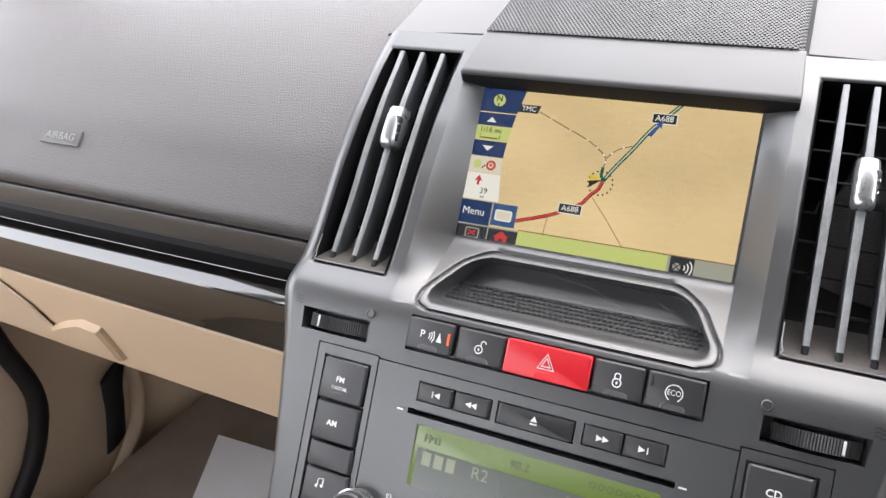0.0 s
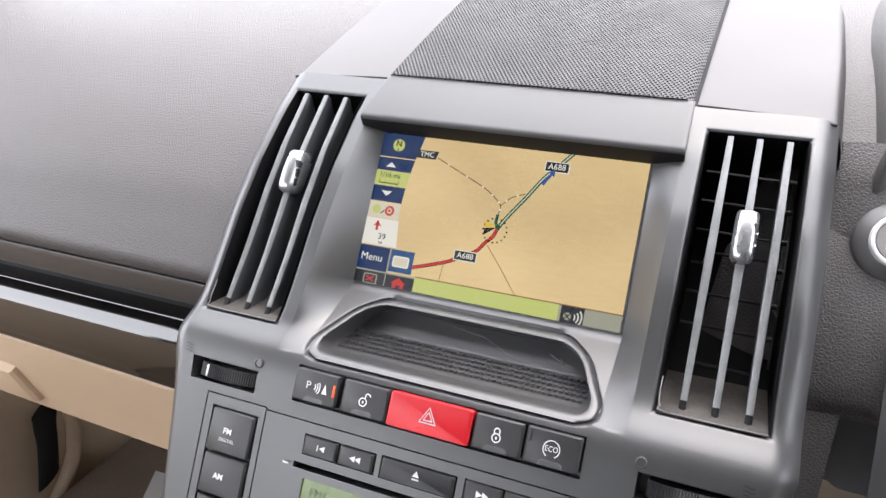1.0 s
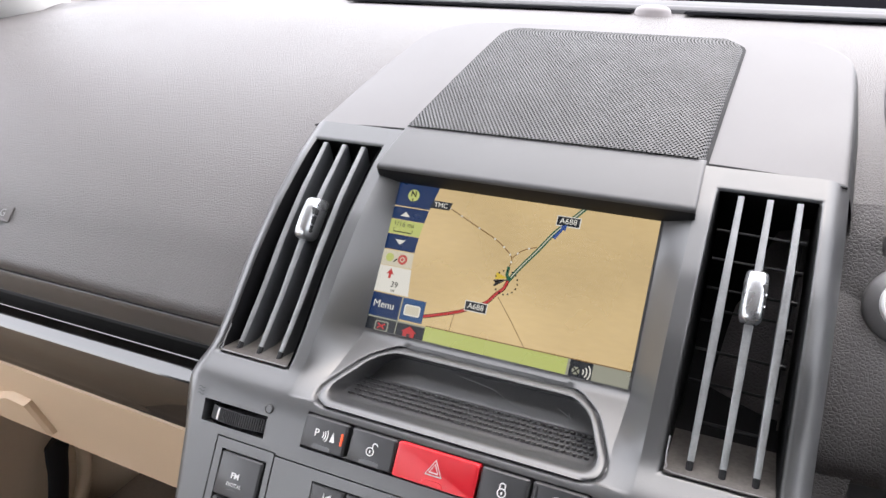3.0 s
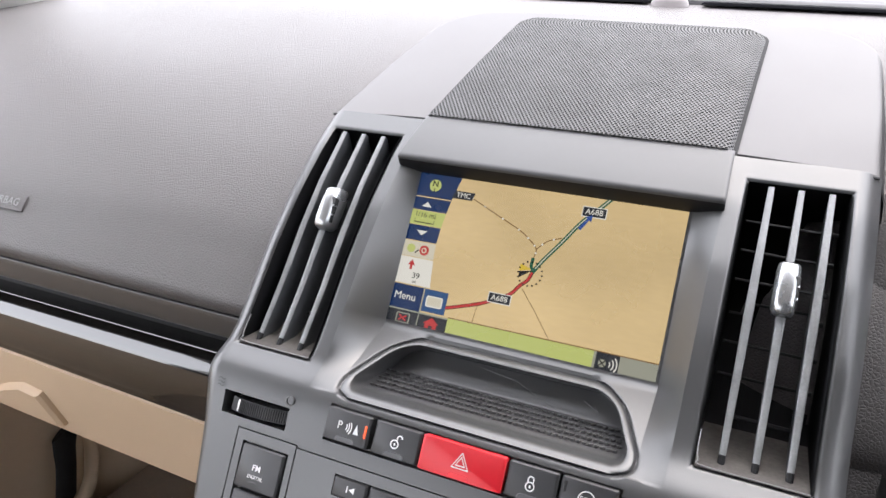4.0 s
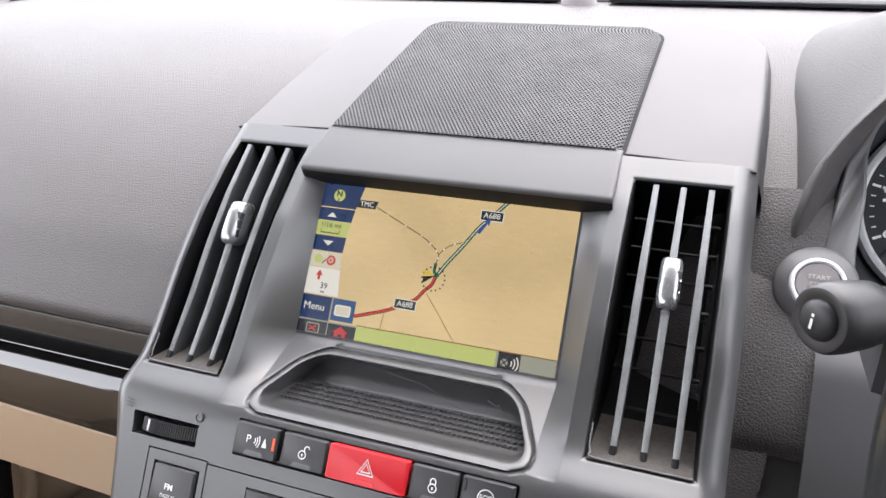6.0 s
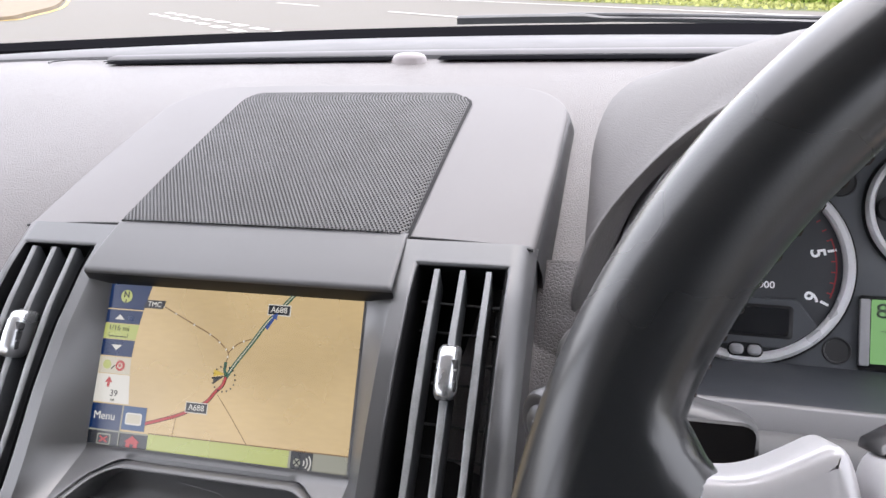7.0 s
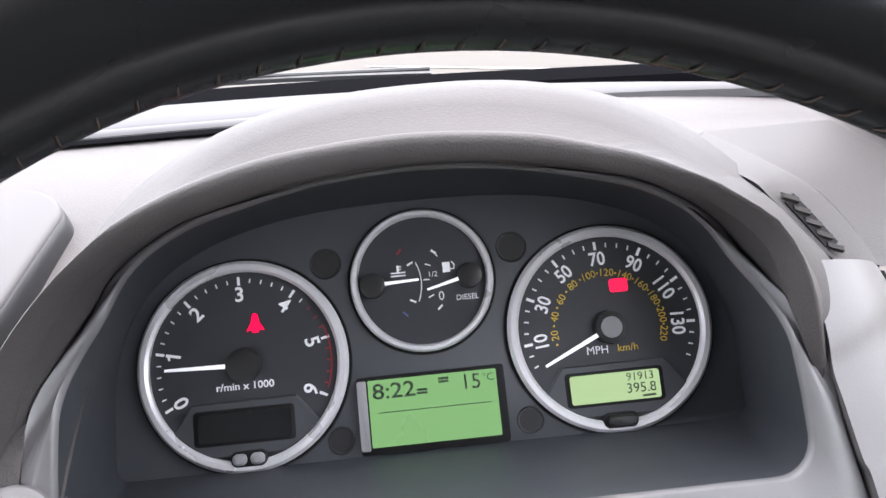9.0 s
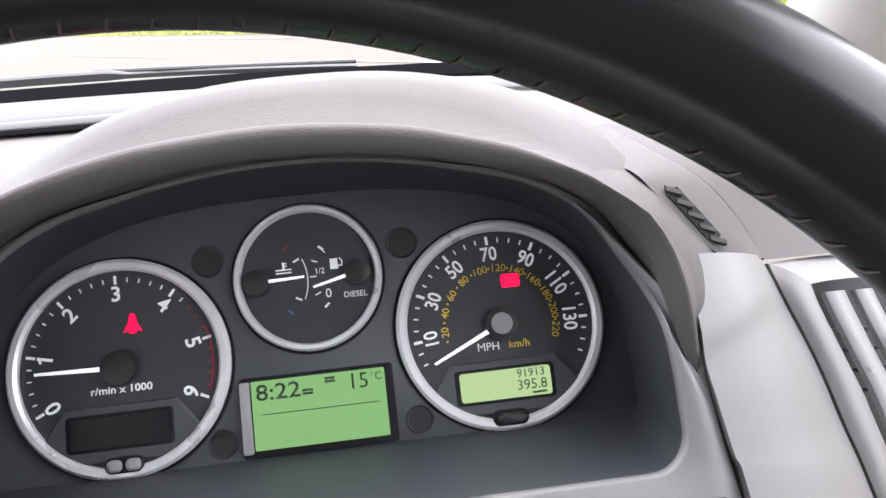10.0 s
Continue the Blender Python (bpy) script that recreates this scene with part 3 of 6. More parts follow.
def sill_loop(half, bottom, r, n, grow=0.0):
    a = bow(half)
    if grow:
        g_ = np.gradient(a, axis=0)
        a = a + grow * np.stack([g_[:, 1], -g_[:, 0]], 1) / np.linalg.norm(g_, axis=1)[:, None]
    hw = a[0][0]
    left = [(-hw + r * (1 - math.cos(s)), bottom + r - r * math.sin(s)) for s in np.linspace(0, math.pi / 2, 8)]
    right = [(hw - r * (1 - math.cos(s)), bottom + r - r * math.sin(s)) for s in np.linspace(math.pi / 2, 0, 8)]
    sill = [(-hw + r + (2 * hw - 2 * r) * s, bottom) for s in np.linspace(0.06, 0.94, 14)]
    return [np.array([u, v, n - (RECEDE * float(ease((v + 0.03) / 0.06)) if n > 0.06 else 0.0)]) for u, v in list(a) + left + sill + right]


A = loop(0.181, 0.077, -0.055, -0.0680, 0.008, -0.001)
B0 = sill_loop(OPEN, -0.0850, 0.018, 0.070, 0.001)
B1 = sill_loop(OPEN, -0.0865, 0.018, 0.0840)
loft("inner_shroud", [A, B0, B1], SHROUD, binn, "matt black shroud around the dials", caps=False, angle=60)
B2 = sill_loop(OPEN, -0.0870, 0.018, 0.0868, 0.0006)
B3 = sill_loop(OPEN, -0.0885, 0.018, 0.0880, 0.0020)
Cf = sill_loop(SEAM[1:], -0.1300, 0.012, 0.0882, -0.0020)
Cg = sill_loop(SEAM[1:], -0.1305, 0.012, 0.0874, -0.0012)
Ch = sill_loop(SEAM[1:], -0.1310, 0.012, 0.0790, -0.0010)
C1 = sill_loop(SEAM[1:], -0.2000, 0.010, 0.0760, 0.0060)
loft("front_lip", [B1, B2, B3, Cf, Cg, Ch, C1], SMOOTH, binn, "smooth grey bezel framing the dials", caps=False, angle=60)
# hood: a rolled lip over the bezel, then arches back to the dash
sa, ea, la = matched(SEAM), matched(EDGE, EDGE_WIDE), matched(LIP, LIP_WIDE)
j0 = 10
deep = [np.array([u, v, 0.0855 - RECEDE * float(ease((v + 0.03) / 0.06)) - 0.006 * float(ease((-0.02 - v) / 0.03))]) for u, v in sa]
out_of_c = lambda p: CO + p[0] * CX + p[1] * CV + p[2] * CN
rings = [[out_of_c(d + (e - d) * f - np.array([0, 0, back])) for d, e in zip(deep, ea)] for f, back in ((0.0, 0.012), (0.0, 0.0), (0.55, 0.001), (0.92, 0.0015), (0.985, 0.0005))]
for a in (0, 12, 25, 40, 55, 68, 80, 90):
    c, row = math.sin(radians(a)), []
    for e, p in zip(ea, la):
        q = e + (p - e) * np.array([1.06 * c, 1.06 * c, c])
        fat = min(1.0, np.linalg.norm((p - e)[:2]) / 0.017)
        q[2] += fat * (0.0095 * math.sin(radians(2 * a)) - 0.007 * c ** 3)
        row.append(out_of_c(q))
    rings.append(row)
for y, hwid, peak, base, cx in ((0.112, 0.2120, 1.2135, 1.045, 0.390), (0.130, 0.217, 1.2180, 1.060, 0.394), (0.16, 0.221, 1.2185, 1.080, 0.397), (0.21, 0.226, 1.2115, 1.100, 0.398), (0.27, 0.234, 1.1970, 1.110, 0.398), (0.34, 0.246, 1.1740, 1.120, 0.398), (0.41, 0.255, 1.1560, 1.130, 0.398)):
    t = np.clip((np.arange(72) - j0) / (71 - 2 * j0), 0, 1) * math.pi
    back = 0.072 * max(0.0, 1 - (y - 0.108) / 0.28)
    rings.append([np.array([cx + hwid * math.cos(s), y - back * abs(math.cos(s)) ** 2.2, base + (peak - base) * max(0, 1 - abs(math.cos(s)) ** (2.2 if y < 0.12 else 2.6)) ** (1 / (2.0 if y < 0.12 else 1.5))]) for s in t])
loft("hood", [[to_c(p) for p in r] for r in rings], PANEL, binn, "grained light-catching hood top", closed=False, angle=60)


# ---- instrument cluster ----
cluster = thing("instrument_cluster", MC, "black instrument cluster with three silver-ringed dials and green displays", "instrument cluster")
prism("face_plate", [(p[0], p[1]) for p in loop(0.183, 0.079, -0.055, -0.070, 0.008, 0)], -0.006, 0.0005, FACE, cluster, "dark grey moulded face plate")
GK = 2.0 ** -(EXPO + 0.25)
WHITE_INK = material("dial_white_ink", (0.75, 0.76, 0.77), 0.5, glow=(0.8, 0.85, 0.9), glow_strength=0.05)
AMBER_INK = material("dial_amber_ink", (0.80, 0.56, 0.06), 0.5)
RED_INK = material("dial_red_ink", (0.30, 0.03, 0.04), 0.5)
BLUE_INK = material("dial_blue_ink", (0.10, 0.14, 0.32), 0.5)
WARN = material("warning_red_light", (0.5, 0.0, 0.03), 0.4, glow=lin(255, 0, 62), glow_strength=1.6 * GK)
LCD_G = material("cluster_lcd_green", (0.02, 0.03, 0.02), 0.3, glow=lin(128, 178, 112), glow_strength=1.0 * GK)
LCD_P = material("cluster_lcd_pale", (0.02, 0.03, 0.02), 0.3, glow=lin(176, 204, 146), glow_strength=1.0 * GK)
LCD_INK = material("lcd_ink", (0.035, 0.05, 0.035), 0.4)
LCD_OFF = material("dark_lcd", (0.012, 0.013, 0.015), 0.25)
NEEDLE = material("needle_white", (0.8, 0.8, 0.8), 0.4, glow=(0.9, 0.95, 1.0), glow_strength=0.12)
LOZENGE = material("grey_push_button", (0.30, 0.30, 0.31), 0.4)


def ring(name, cx, cy, r, w, parent):
    return lathe(name, [(r - w, 0.0005), (r - w, 0.0045), (r - w * 0.75, 0.0062), (r - w * 0.3, 0.0062), (r, 0.0040), (r, 0.0003)], RING, parent, "satin silver dial ring", cx, cy, 72, caps=False)


def dial(name, cx, cy, r, w, label):
    g = lathe(name, [(r - w * 0.5, 0.0003), (r - w * 0.5, 0.0014), (0.001, 0.0014)], DIAL, cluster, label, cx, cy, 64)
    ring("dial_ring", cx, cy, r, w, g)
    lathe("ring_shadow_gap", [(r + 0.0018, 0.0004), (r + 0.0016, 0.0012), (r - 0.0004, 0.0010)], BLACK, g, "", cx, cy, 64, caps=False)
    return g


DZ = 0.0017
TAC, SPD, SML = (-0.1060, -0.0100), (0.1070, -0.0095), (0.0005, 0.0290)
tach = dial("rev_counter", *TAC, 0.0602, 0.0064, "black rev counter dial with white numerals")
speedo = dial("speedometer", *SPD, 0.0602, 0.0064, "black speedometer dial with white and amber numerals")
small = dial("fuel_temperature_gauge", *SML, 0.0420, 0.0044, "small black dial for fuel and temperature")


def polar(c, r, a):
    return (c[0] + r * math.cos(radians(a)), c[1] + r * math.sin(radians(a)))


def tick(par, c, a, r0, r1, w, mat):
    stroke("tick", [polar(c, r0, a), polar(c, r1, a)], w, DZ, mat, par)


def needle(par, c, a, r0, r1, w):
    d = np.array([math.cos(radians(a)), math.sin(radians(a))])
    o = np.array([-d[1], d[0]])
    p0, p1 = np.array(c) + d * r0, np.array(c) + d * r1
    prism("needle", [tuple(p0 + o * w), tuple(p0 - o * w), tuple(p1 - o * w * 0.6), tuple(p1 + o * w * 0.6)], 0.0052, 0.0066, NEEDLE, par, "white needle", 0.0003)
    lathe("needle_hub", [(0.0082 * w / 0.0011, 0.0014), (0.0078 * w / 0.0011, 0.0070), (0.0050 * w / 0.0011, 0.0078), (0.0005, 0.0078)], DARK, par, "black needle hub", c[0], c[1], 32)


for i in range(31):
    a, big_ = 206 - 38.5 * i / 5, i % 5 == 0
    tick(tach, TAC, a, 0.0462 if big_ else 0.0474, 0.0512 if big_ else 0.0500, 0.0016 if big_ else 0.0008, WHITE_INK if i < 22 or big_ else RED_INK)
for i in range(7):
    a = 206 - 38.5 * i
    text("numeral", str(i), 0.0118, *polar(TAC, 0.0405, a), DZ, WHITE_INK, tach, rot=a - 90, bold=0.00022)
a = radians(206 - 38.5)
up, rt = np.array([math.cos(a), math.sin(a)]), np.array([math.sin(a), -math.cos(a)])
stroke("numeral_flag", [tuple(np.array(polar(TAC, 0.0405, 206 - 38.5)) + up * 0.0037), tuple(np.array(polar(TAC, 0.0405, 206 - 38.5)) + up * 0.0022 - rt * 0.0026)], 0.0013, DZ, WHITE_INK, tach)
stroke("red_band", circle(*TAC, 0.0502, 24, -20, 22), 0.0009, DZ, RED_INK, tach)
text("unit_text", "r/min x 1000", 0.0058, -0.1062, -0.0218, DZ, WHITE_INK, tach, squeeze=1.1, bold=0.0001)
needle(tach, TAC, 178.5, 0.0100, 0.0440, 0.0013)
belt = [(-0.1035, 0.0088), (-0.1008, 0.0098), (-0.0998, 0.0080), (-0.0966, 0.0080), (-0.0956, 0.0098), (-0.0929, 0.0088), (-0.0942, 0.0114), (-0.0957, 0.0137), (-0.0963, 0.0170), (-0.0967, 0.0184), (-0.0976, 0.0192), (-0.0988, 0.0192), (-0.0997, 0.0184), (-0.1001, 0.0170), (-0.1007, 0.0137), (-0.1022, 0.0114)]
put("seat_belt_light", [(u, v, DZ + 0.0003) for u, v in belt], [tuple(range(len(belt)))], WARN, tach, "glowing red seat belt warning light")
for s in range(30):
    a = 202.4 - 1.565 * 5 * s
    big_ = s % 4 == 2
    tick(speedo, SPD, a, 0.0462 if big_ else 0.0474, 0.0512 if big_ else 0.0502, 0.0017 if big_ else 0.0009, WHITE_INK)
for n_ in range(10, 131, 20):
    a = 202.4 - 1.565 * n_
    text("numeral", str(n_), 0.0112, *polar(SPD, 0.0405, a), DZ, WHITE_INK, speedo, rot=a - 90, squeeze=0.88, bold=0.0002)
for n_ in range(20, 221, 20):
    a = 202.4 - 1.565 * n_ / 1.609
    text("numeral_small", str(n_), 0.0062, *polar(SPD, 0.0322, a), DZ, AMBER_INK, speedo, rot=a - 90)
    tick(speedo, SPD, a + 9.7, 0.0318, 0.0330, 0.0010, AMBER_INK)
text("unit_text", "MPH", 0.0066, 0.0985, -0.0222, DZ, WHITE_INK, speedo)
text("unit_text_small", "km/h", 0.0062, 0.1165, -0.0220, DZ, AMBER_INK, speedo)
needle(speedo, SPD, 205.0, 0.0080, 0.0445, 0.0013)
lathe("hub_cap", [(0.0062, 0.0078), (0.0060, 0.0088), (0.0040, 0.0092), (0.0005, 0.0092)], LOZENGE, speedo, "grey hub cap", *SPD, 32)
flat("warning_lamp", rrect(0.1102, 0.0108, 0.1212, 0.0186, 0.0016), DZ + 0.0003, WARN, speedo, "glowing red warning light")
# small dial
for c, a, r1 in (((-0.0285, 0.0282), 2, 0.0270), ((0.0285, 0.0290), 194, 0.0262)):
    needle(small, c, a, 0.0062, r1, 0.0010)
stroke("temperature_arc", circle(-0.0285, 0.0282, 0.0285, 14, -24, 24), 0.0006, DZ, WHITE_INK, small)
for a, m_ in ((26, WHITE_INK), (-26, WHITE_INK), (48, RED_INK), (-46, BLUE_INK)):
    tick(small, (-0.0285, 0.0282), a, 0.0232, 0.0272, 0.0011, m_)
for a, big_ in ((141, 1), (160, 0), (180, 0), (203, 0), (222, 1)):
    tick(small, (0.0285, 0.0290), a, 0.0236, 0.0272, 0.0013 if big_ else 0.0008, WHITE_INK)
text("fuel_full", "1", 0.0060, 0.0098, 0.0435, DZ, WHITE_INK, small, rot=40)
text("fuel_half", "1/2", 0.0046, 0.0070, 0.0318, DZ, WHITE_INK, small)
text("fuel_empty", "0", 0.0074, 0.0110, 0.0185, DZ, WHITE_INK, small)
text("fuel_text", "DIESEL", 0.0046, 0.0262, 0.0166, DZ, WHITE_INK, small)
flat("pump_icon", [(0.0132, 0.0322), (0.0176, 0.0322), (0.0176, 0.0382), (0.0132, 0.0382)], DZ, WHITE_INK, small)
stroke("pump_hose", [(0.0176, 0.0340), (0.0198, 0.0340), (0.0202, 0.0366), (0.0186, 0.0384)], 0.0008, DZ, WHITE_INK, small)
stroke("thermometer", [(-0.0132, 0.0340), (-0.0132, 0.0388)], 0.0013, DZ, WHITE_INK, small)
for i in range(2):
    stroke("thermometer_wave", [(-0.0176, 0.0345 - 0.0018 * i), (-0.0088, 0.0345 - 0.0018 * i)], 0.0008, DZ, WHITE_INK, small)
    stroke("thermometer_notch", [(-0.0132, 0.0365 + 0.0015 * i), (-0.0112, 0.0365 + 0.0015 * i)], 0.0006, DZ, WHITE_INK, small)
# lower panels, displays and push buttons in the large dials
for par, c, lcd in ((tach, TAC, LCD_OFF), (speedo, SPD, LCD_P)):
    dx = c[0] - TAC[0]
    prism("display_hood", [(-0.1500 + dx, -0.0480), (-0.1375 + dx, -0.0300), (-0.0768 + dx, -0.0295), (-0.0640 + dx, -0.0460), (-0.0820 + dx, -0.0600), (-0.1280 + dx, -0.0600)], 0.0012, 0.0034, FACE, par, "raised panel round the small display", 0.0010)
    prism("display_frame", rrect(-0.1362 + dx, -0.0538, -0.0788 + dx, -0.0338, 0.0025), 0.0030, 0.0037, BLACK, par, "", 0.0003)
    flat("small_display", rrect(-0.1335 + dx, -0.0520, -0.0812 + dx, -0.0356, 0.0018), 0.0041, lcd, par, "unlit small display" if lcd is LCD_OFF else "pale green odometer display")
text("odometer", "91913", 0.0066, 0.1205, -0.0390, 0.0043, LCD_INK, speedo)
text("trip", "395.8", 0.0080, 0.1205, -0.0456, 0.0043, LCD_INK, speedo)
stroke("trip_unit", [(0.1206, -0.0502), (0.1286, -0.0500)], 0.0012, 0.0043, LCD_INK, speedo)
for u in (-0.1104, -0.1004):
    prism("push_button", rrect(u - 0.0040, -0.0652, u + 0.0040, -0.0588, 0.0028), 0.0030, 0.0088, LOZENGE, tach, "grey push button", 0.0012)
prism("button_well", rrect(-0.1155, -0.0664, -0.0953, -0.0576, 0.0035), 0.0020, 0.0064, BLACK, tach, "", 0.0004)
prism("button_well", rrect(0.0958, -0.0668, 0.1160, -0.0580, 0.0035), 0.0020, 0.0064, BLACK, speedo, "", 0.0004)
prism("push_button", rrect(0.0985, -0.0650, 0.1150, -0.0596, 0.0026), 0.0030, 0.0110, KEY, speedo, "black trip push button", 0.0012)
# message display
mess = prism("message_display", rrect(-0.0430, -0.0680, 0.0425, -0.0240, 0.002), 0.0002, 0.0018, BLACK, cluster, "green lit message display in a black frame", 0.0006)
prism("display_side", rrect(-0.0428, -0.0655, -0.0374, -0.0262, 0.0010), 0.0014, 0.0040, LOZENGE, mess, "pale grey end strip", 0.0005)
flat("green_film", rrect(-0.0366, -0.0640, 0.0378, -0.0262, 0.0008), 0.0024, LCD_G, mess)
text("clock", "8:22", 0.0124, -0.0218, -0.0332, 0.0026, LCD_INK, mess, squeeze=1.18, bold=0.0001)
for i in range(2):
    stroke("clock_mark", [(-0.0086, -0.0358 + 0.0018 * i), (-0.0026, -0.0358 + 0.0018 * i)], 0.0013, 0.0026, LCD_INK, mess)
    stroke("status_mark", [(0.0042, -0.0306 + 0.0018 * i), (0.0100, -0.0306 + 0.0018 * i)], 0.0013, 0.0026, LCD_INK, mess)
text("outside_temperature", "15", 0.0122, 0.0228, -0.0326, 0.0026, LCD_INK, mess)
text("degree_mark", "°C", 0.0062, 0.0330, -0.0308, 0.0026, LCD_INK, mess)
stroke("divider", [(-0.0315, -0.0448), (0.0335, -0.0448)], 0.0005, 0.0026, LCD_INK, mess)
for u, v, r in ((-0.0553, 0.0442, 0.0088), (0.0552, 0.0436, 0.0088), (-0.0539, -0.0581, 0.0074), (0.0551, -0.0577, 0.0074)):
    lathe("blank_socket", [(r + 0.0006, 0.0006), (r + 0.0002, 0.0014), (r - 0.0006, 0.0012), (r - 0.0009, 0.0004), (0.0005, 0.0004)], DARK, cluster, "round blanked socket", u, v, 36)


# ---- display ----


def lit(name, r, g, b, k=1.0, vary=0.0):
    """A backlit film behind a clear cover; vary: an uneven backlight with a fine weave."""
    c = lin(r, g, b)
    m = material(name, (0.004, 0.004, 0.004), 0.27, spec=0.75, glow=c, glow_strength=GK * k)
    if vary:
        nd, ln = m.node_tree.nodes, m.node_tree.links
        tc = nd.new("ShaderNodeTexCoord")
        mp = nd.new("ShaderNodeMapping")
        mp.inputs["Scale"].default_value = (9, 14, 9)
        ln.new(tc.outputs["Object"], mp.inputs["Vector"])
        wide = nd.new("ShaderNodeTexNoise")
        wide.inputs["Scale"].default_value, wide.inputs["Detail"].default_value = 1.2, 1.0
        ln.new(mp.outputs[0], wide.inputs["Vector"])
        mp2 = nd.new("ShaderNodeMapping")
        mp2.inputs["Scale"].default_value = (120, 520, 120)
        ln.new(tc.outputs["Object"], mp2.inputs["Vector"])
        weave = nd.new("ShaderNodeTexNoise")
        weave.inputs["Scale"].default_value, weave.inputs["Detail"].default_value = 1.0, 2.0
        ln.new(mp2.outputs[0], weave.inputs["Vector"])
        mix = nd.new("ShaderNodeMix")
        mix.inputs[0].default_value = 0.22
        ln.new(wide.outputs["Fac"], mix.inputs[2])
        ln.new(weave.outputs["Fac"], mix.inputs[3])
        rng_ = nd.new("ShaderNodeMapRange")
        rng_.inputs[1].default_value, rng_.inputs[2].default_value = 0.3, 0.7
        rng_.inputs[3].default_value, rng_.inputs[4].default_value = GK * k * (1 - vary), GK * k * (1 + vary)
        ln.new(mix.outputs[0], rng_.inputs[0])
        ln.new(rng_.outputs[0], nd["Principled BSDF"].inputs["Emission Strength"])
    return m


L_MAP = lit("screen_tan", 210, 184, 134, 1.02, 0.16)
L_BLUE = lit("screen_blue", 22, 62, 118, 0.55)
L_BLUE2 = lit("screen_pale_blue", 52, 100, 155, 0.6)
L_NAVY = lit("screen_charcoal", 40, 44, 50, 0.8)
L_GREEN = lit("screen_lime", 196, 204, 118, 0.9)
L_WHITE = lit("screen_white", 235, 232, 220, 0.9)
L_CREAM = lit("screen_cream", 222, 214, 190, 0.85)
L_RED = lit("screen_red", 196, 52, 50, 0.9)
L_DKGREEN = lit("screen_dark_green", 28, 96, 70, 0.8)
L_GREY = lit("screen_grey", 168, 168, 150, 0.8)
L_BLACK = lit("screen_black", 18, 18, 16, 0.6)
L_YELLOW = lit("screen_yellow", 222, 190, 60, 0.9)
L_BROWN = lit("screen_brown", 140, 105, 60, 0.8)
nav = thing("navigation_display", MS, "lit satellite navigation screen showing a tan road map", "navigation display")
disp = prism("screen_panel", rrect(-0.0795, -0.0450, 0.0775, 0.0485, 0.001), -0.004, -0.0016, BLACK, nav, "lit screen panel", 0.0002)
Z0, Z1, Z2, Z3, Z4 = -0.0012, -0.0010, -0.0008, -0.0006, -0.0004


def film(name, poly, z, mat, label=""):
    return put(name, [(u, v, z) for u, v in poly], [tuple(range(len(poly)))], mat, disp, label)


film("map", rrect(-0.0790, -0.0445, 0.0770, 0.0480, 0.0005), Z0, L_MAP, "tan map background")
side_curve = curve_pts([(-0.0518, 0.0480), (-0.0562, 0.0289), (-0.0586, 0.0066), (-0.0573, -0.0098), (-0.0560, -0.0200)], 8)


def side_block(name, v0, v1, mat):
    """Block of the left menu column whose inner edge follows the curve."""
    vs = np.linspace(v1, v0, 6)
    cu = [(float(np.interp(-v, -side_curve[:, 1], side_curve[:, 0])), v) for v in vs]
    if v1 < -0.005:
        cu = [(u - 0.004, v) for u, v in cu]
    film(name, [(-0.0790, v1)] + cu + [(-0.0790, v0)], Z1, mat)


side_block("compass_key", 0.0330, 0.0480, L_BLUE)
side_block("zoom_out_key", 0.0247, 0.0324, L_BLUE)
side_block("scale_box", 0.0158, 0.0244, L_GREEN)
side_block("zoom_in_key", 0.0062, 0.0155, L_BLUE)
side_block("mode_box", -0.0036, 0.0056, L_CREAM)
side_block("guide_box", -0.0198, -0.0040, L_WHITE)
film("compass_disc", circle(-0.0676, 0.0403, 0.0037, 24), Z2, L_GREEN)
text("letter_n", "N", 0.0050, -0.0676, 0.0412, Z3, L_BLACK, disp, bold=0.0001)
stroke("compass_needle", [(-0.0676, 0.0385), (-0.0676, 0.0365)], 0.0007, Z3, L_BLACK, disp)
film("up_arrow", [(-0.0732, 0.0268), (-0.0668, 0.0268), (-0.0700, 0.0298)], Z2, L_WHITE)
film("down_arrow", [(-0.0728, 0.0125), (-0.0692, 0.0095), (-0.0656, 0.0125)], Z2, L_WHITE)
text("scale_text", "1/16 mi", 0.0045, -0.0695, 0.0219, Z2, L_BLACK, disp)
stroke("scale_bar", [(-0.0755, 0.0192), (-0.0755, 0.0172), (-0.0632, 0.0172), (-0.0632, 0.0192)], 0.0006, Z2, L_BLACK, disp)
film("mode_disc", circle(-0.0650, 0.0010, 0.0030, 20), Z2, L_RED)
film("mode_disc_ring", circle(-0.0650, 0.0010, 0.0017, 20), Z3, L_CREAM)
film("mode_dot", circle(-0.0650, 0.0010, 0.0009, 12), Z4, L_RED)
film("compass_small", circle(-0.0735, 0.0012, 0.0026, 18), Z2, L_GREEN)
stroke("mode_slash", [(-0.0705, -0.0012), (-0.0685, 0.0010)], 0.0007, Z2, L_BLACK, disp)
film("guide_arrow", [(-0.0716, -0.0112), (-0.0700, -0.0112), (-0.0700, -0.0085), (-0.0684, -0.0088), (-0.0708, -0.0052), (-0.0732, -0.0088), (-0.0716, -0.0085)], Z2, L_RED)
text("distance_text", "39", 0.0050, -0.0665, -0.0146, Z2, L_BLACK, disp)
text("unit_text", "mi", 0.0026, -0.0668, -0.0180, Z2, L_BLACK, disp)
film("menu_key", [(-0.0790, -0.0345), (-0.0592, -0.0345), (-0.0592, -0.0205), (-0.0790, -0.0205)], Z2, L_BLUE)
text("menu_text", "Menu", 0.0062, -0.0700, -0.0272, Z3, L_WHITE, disp)
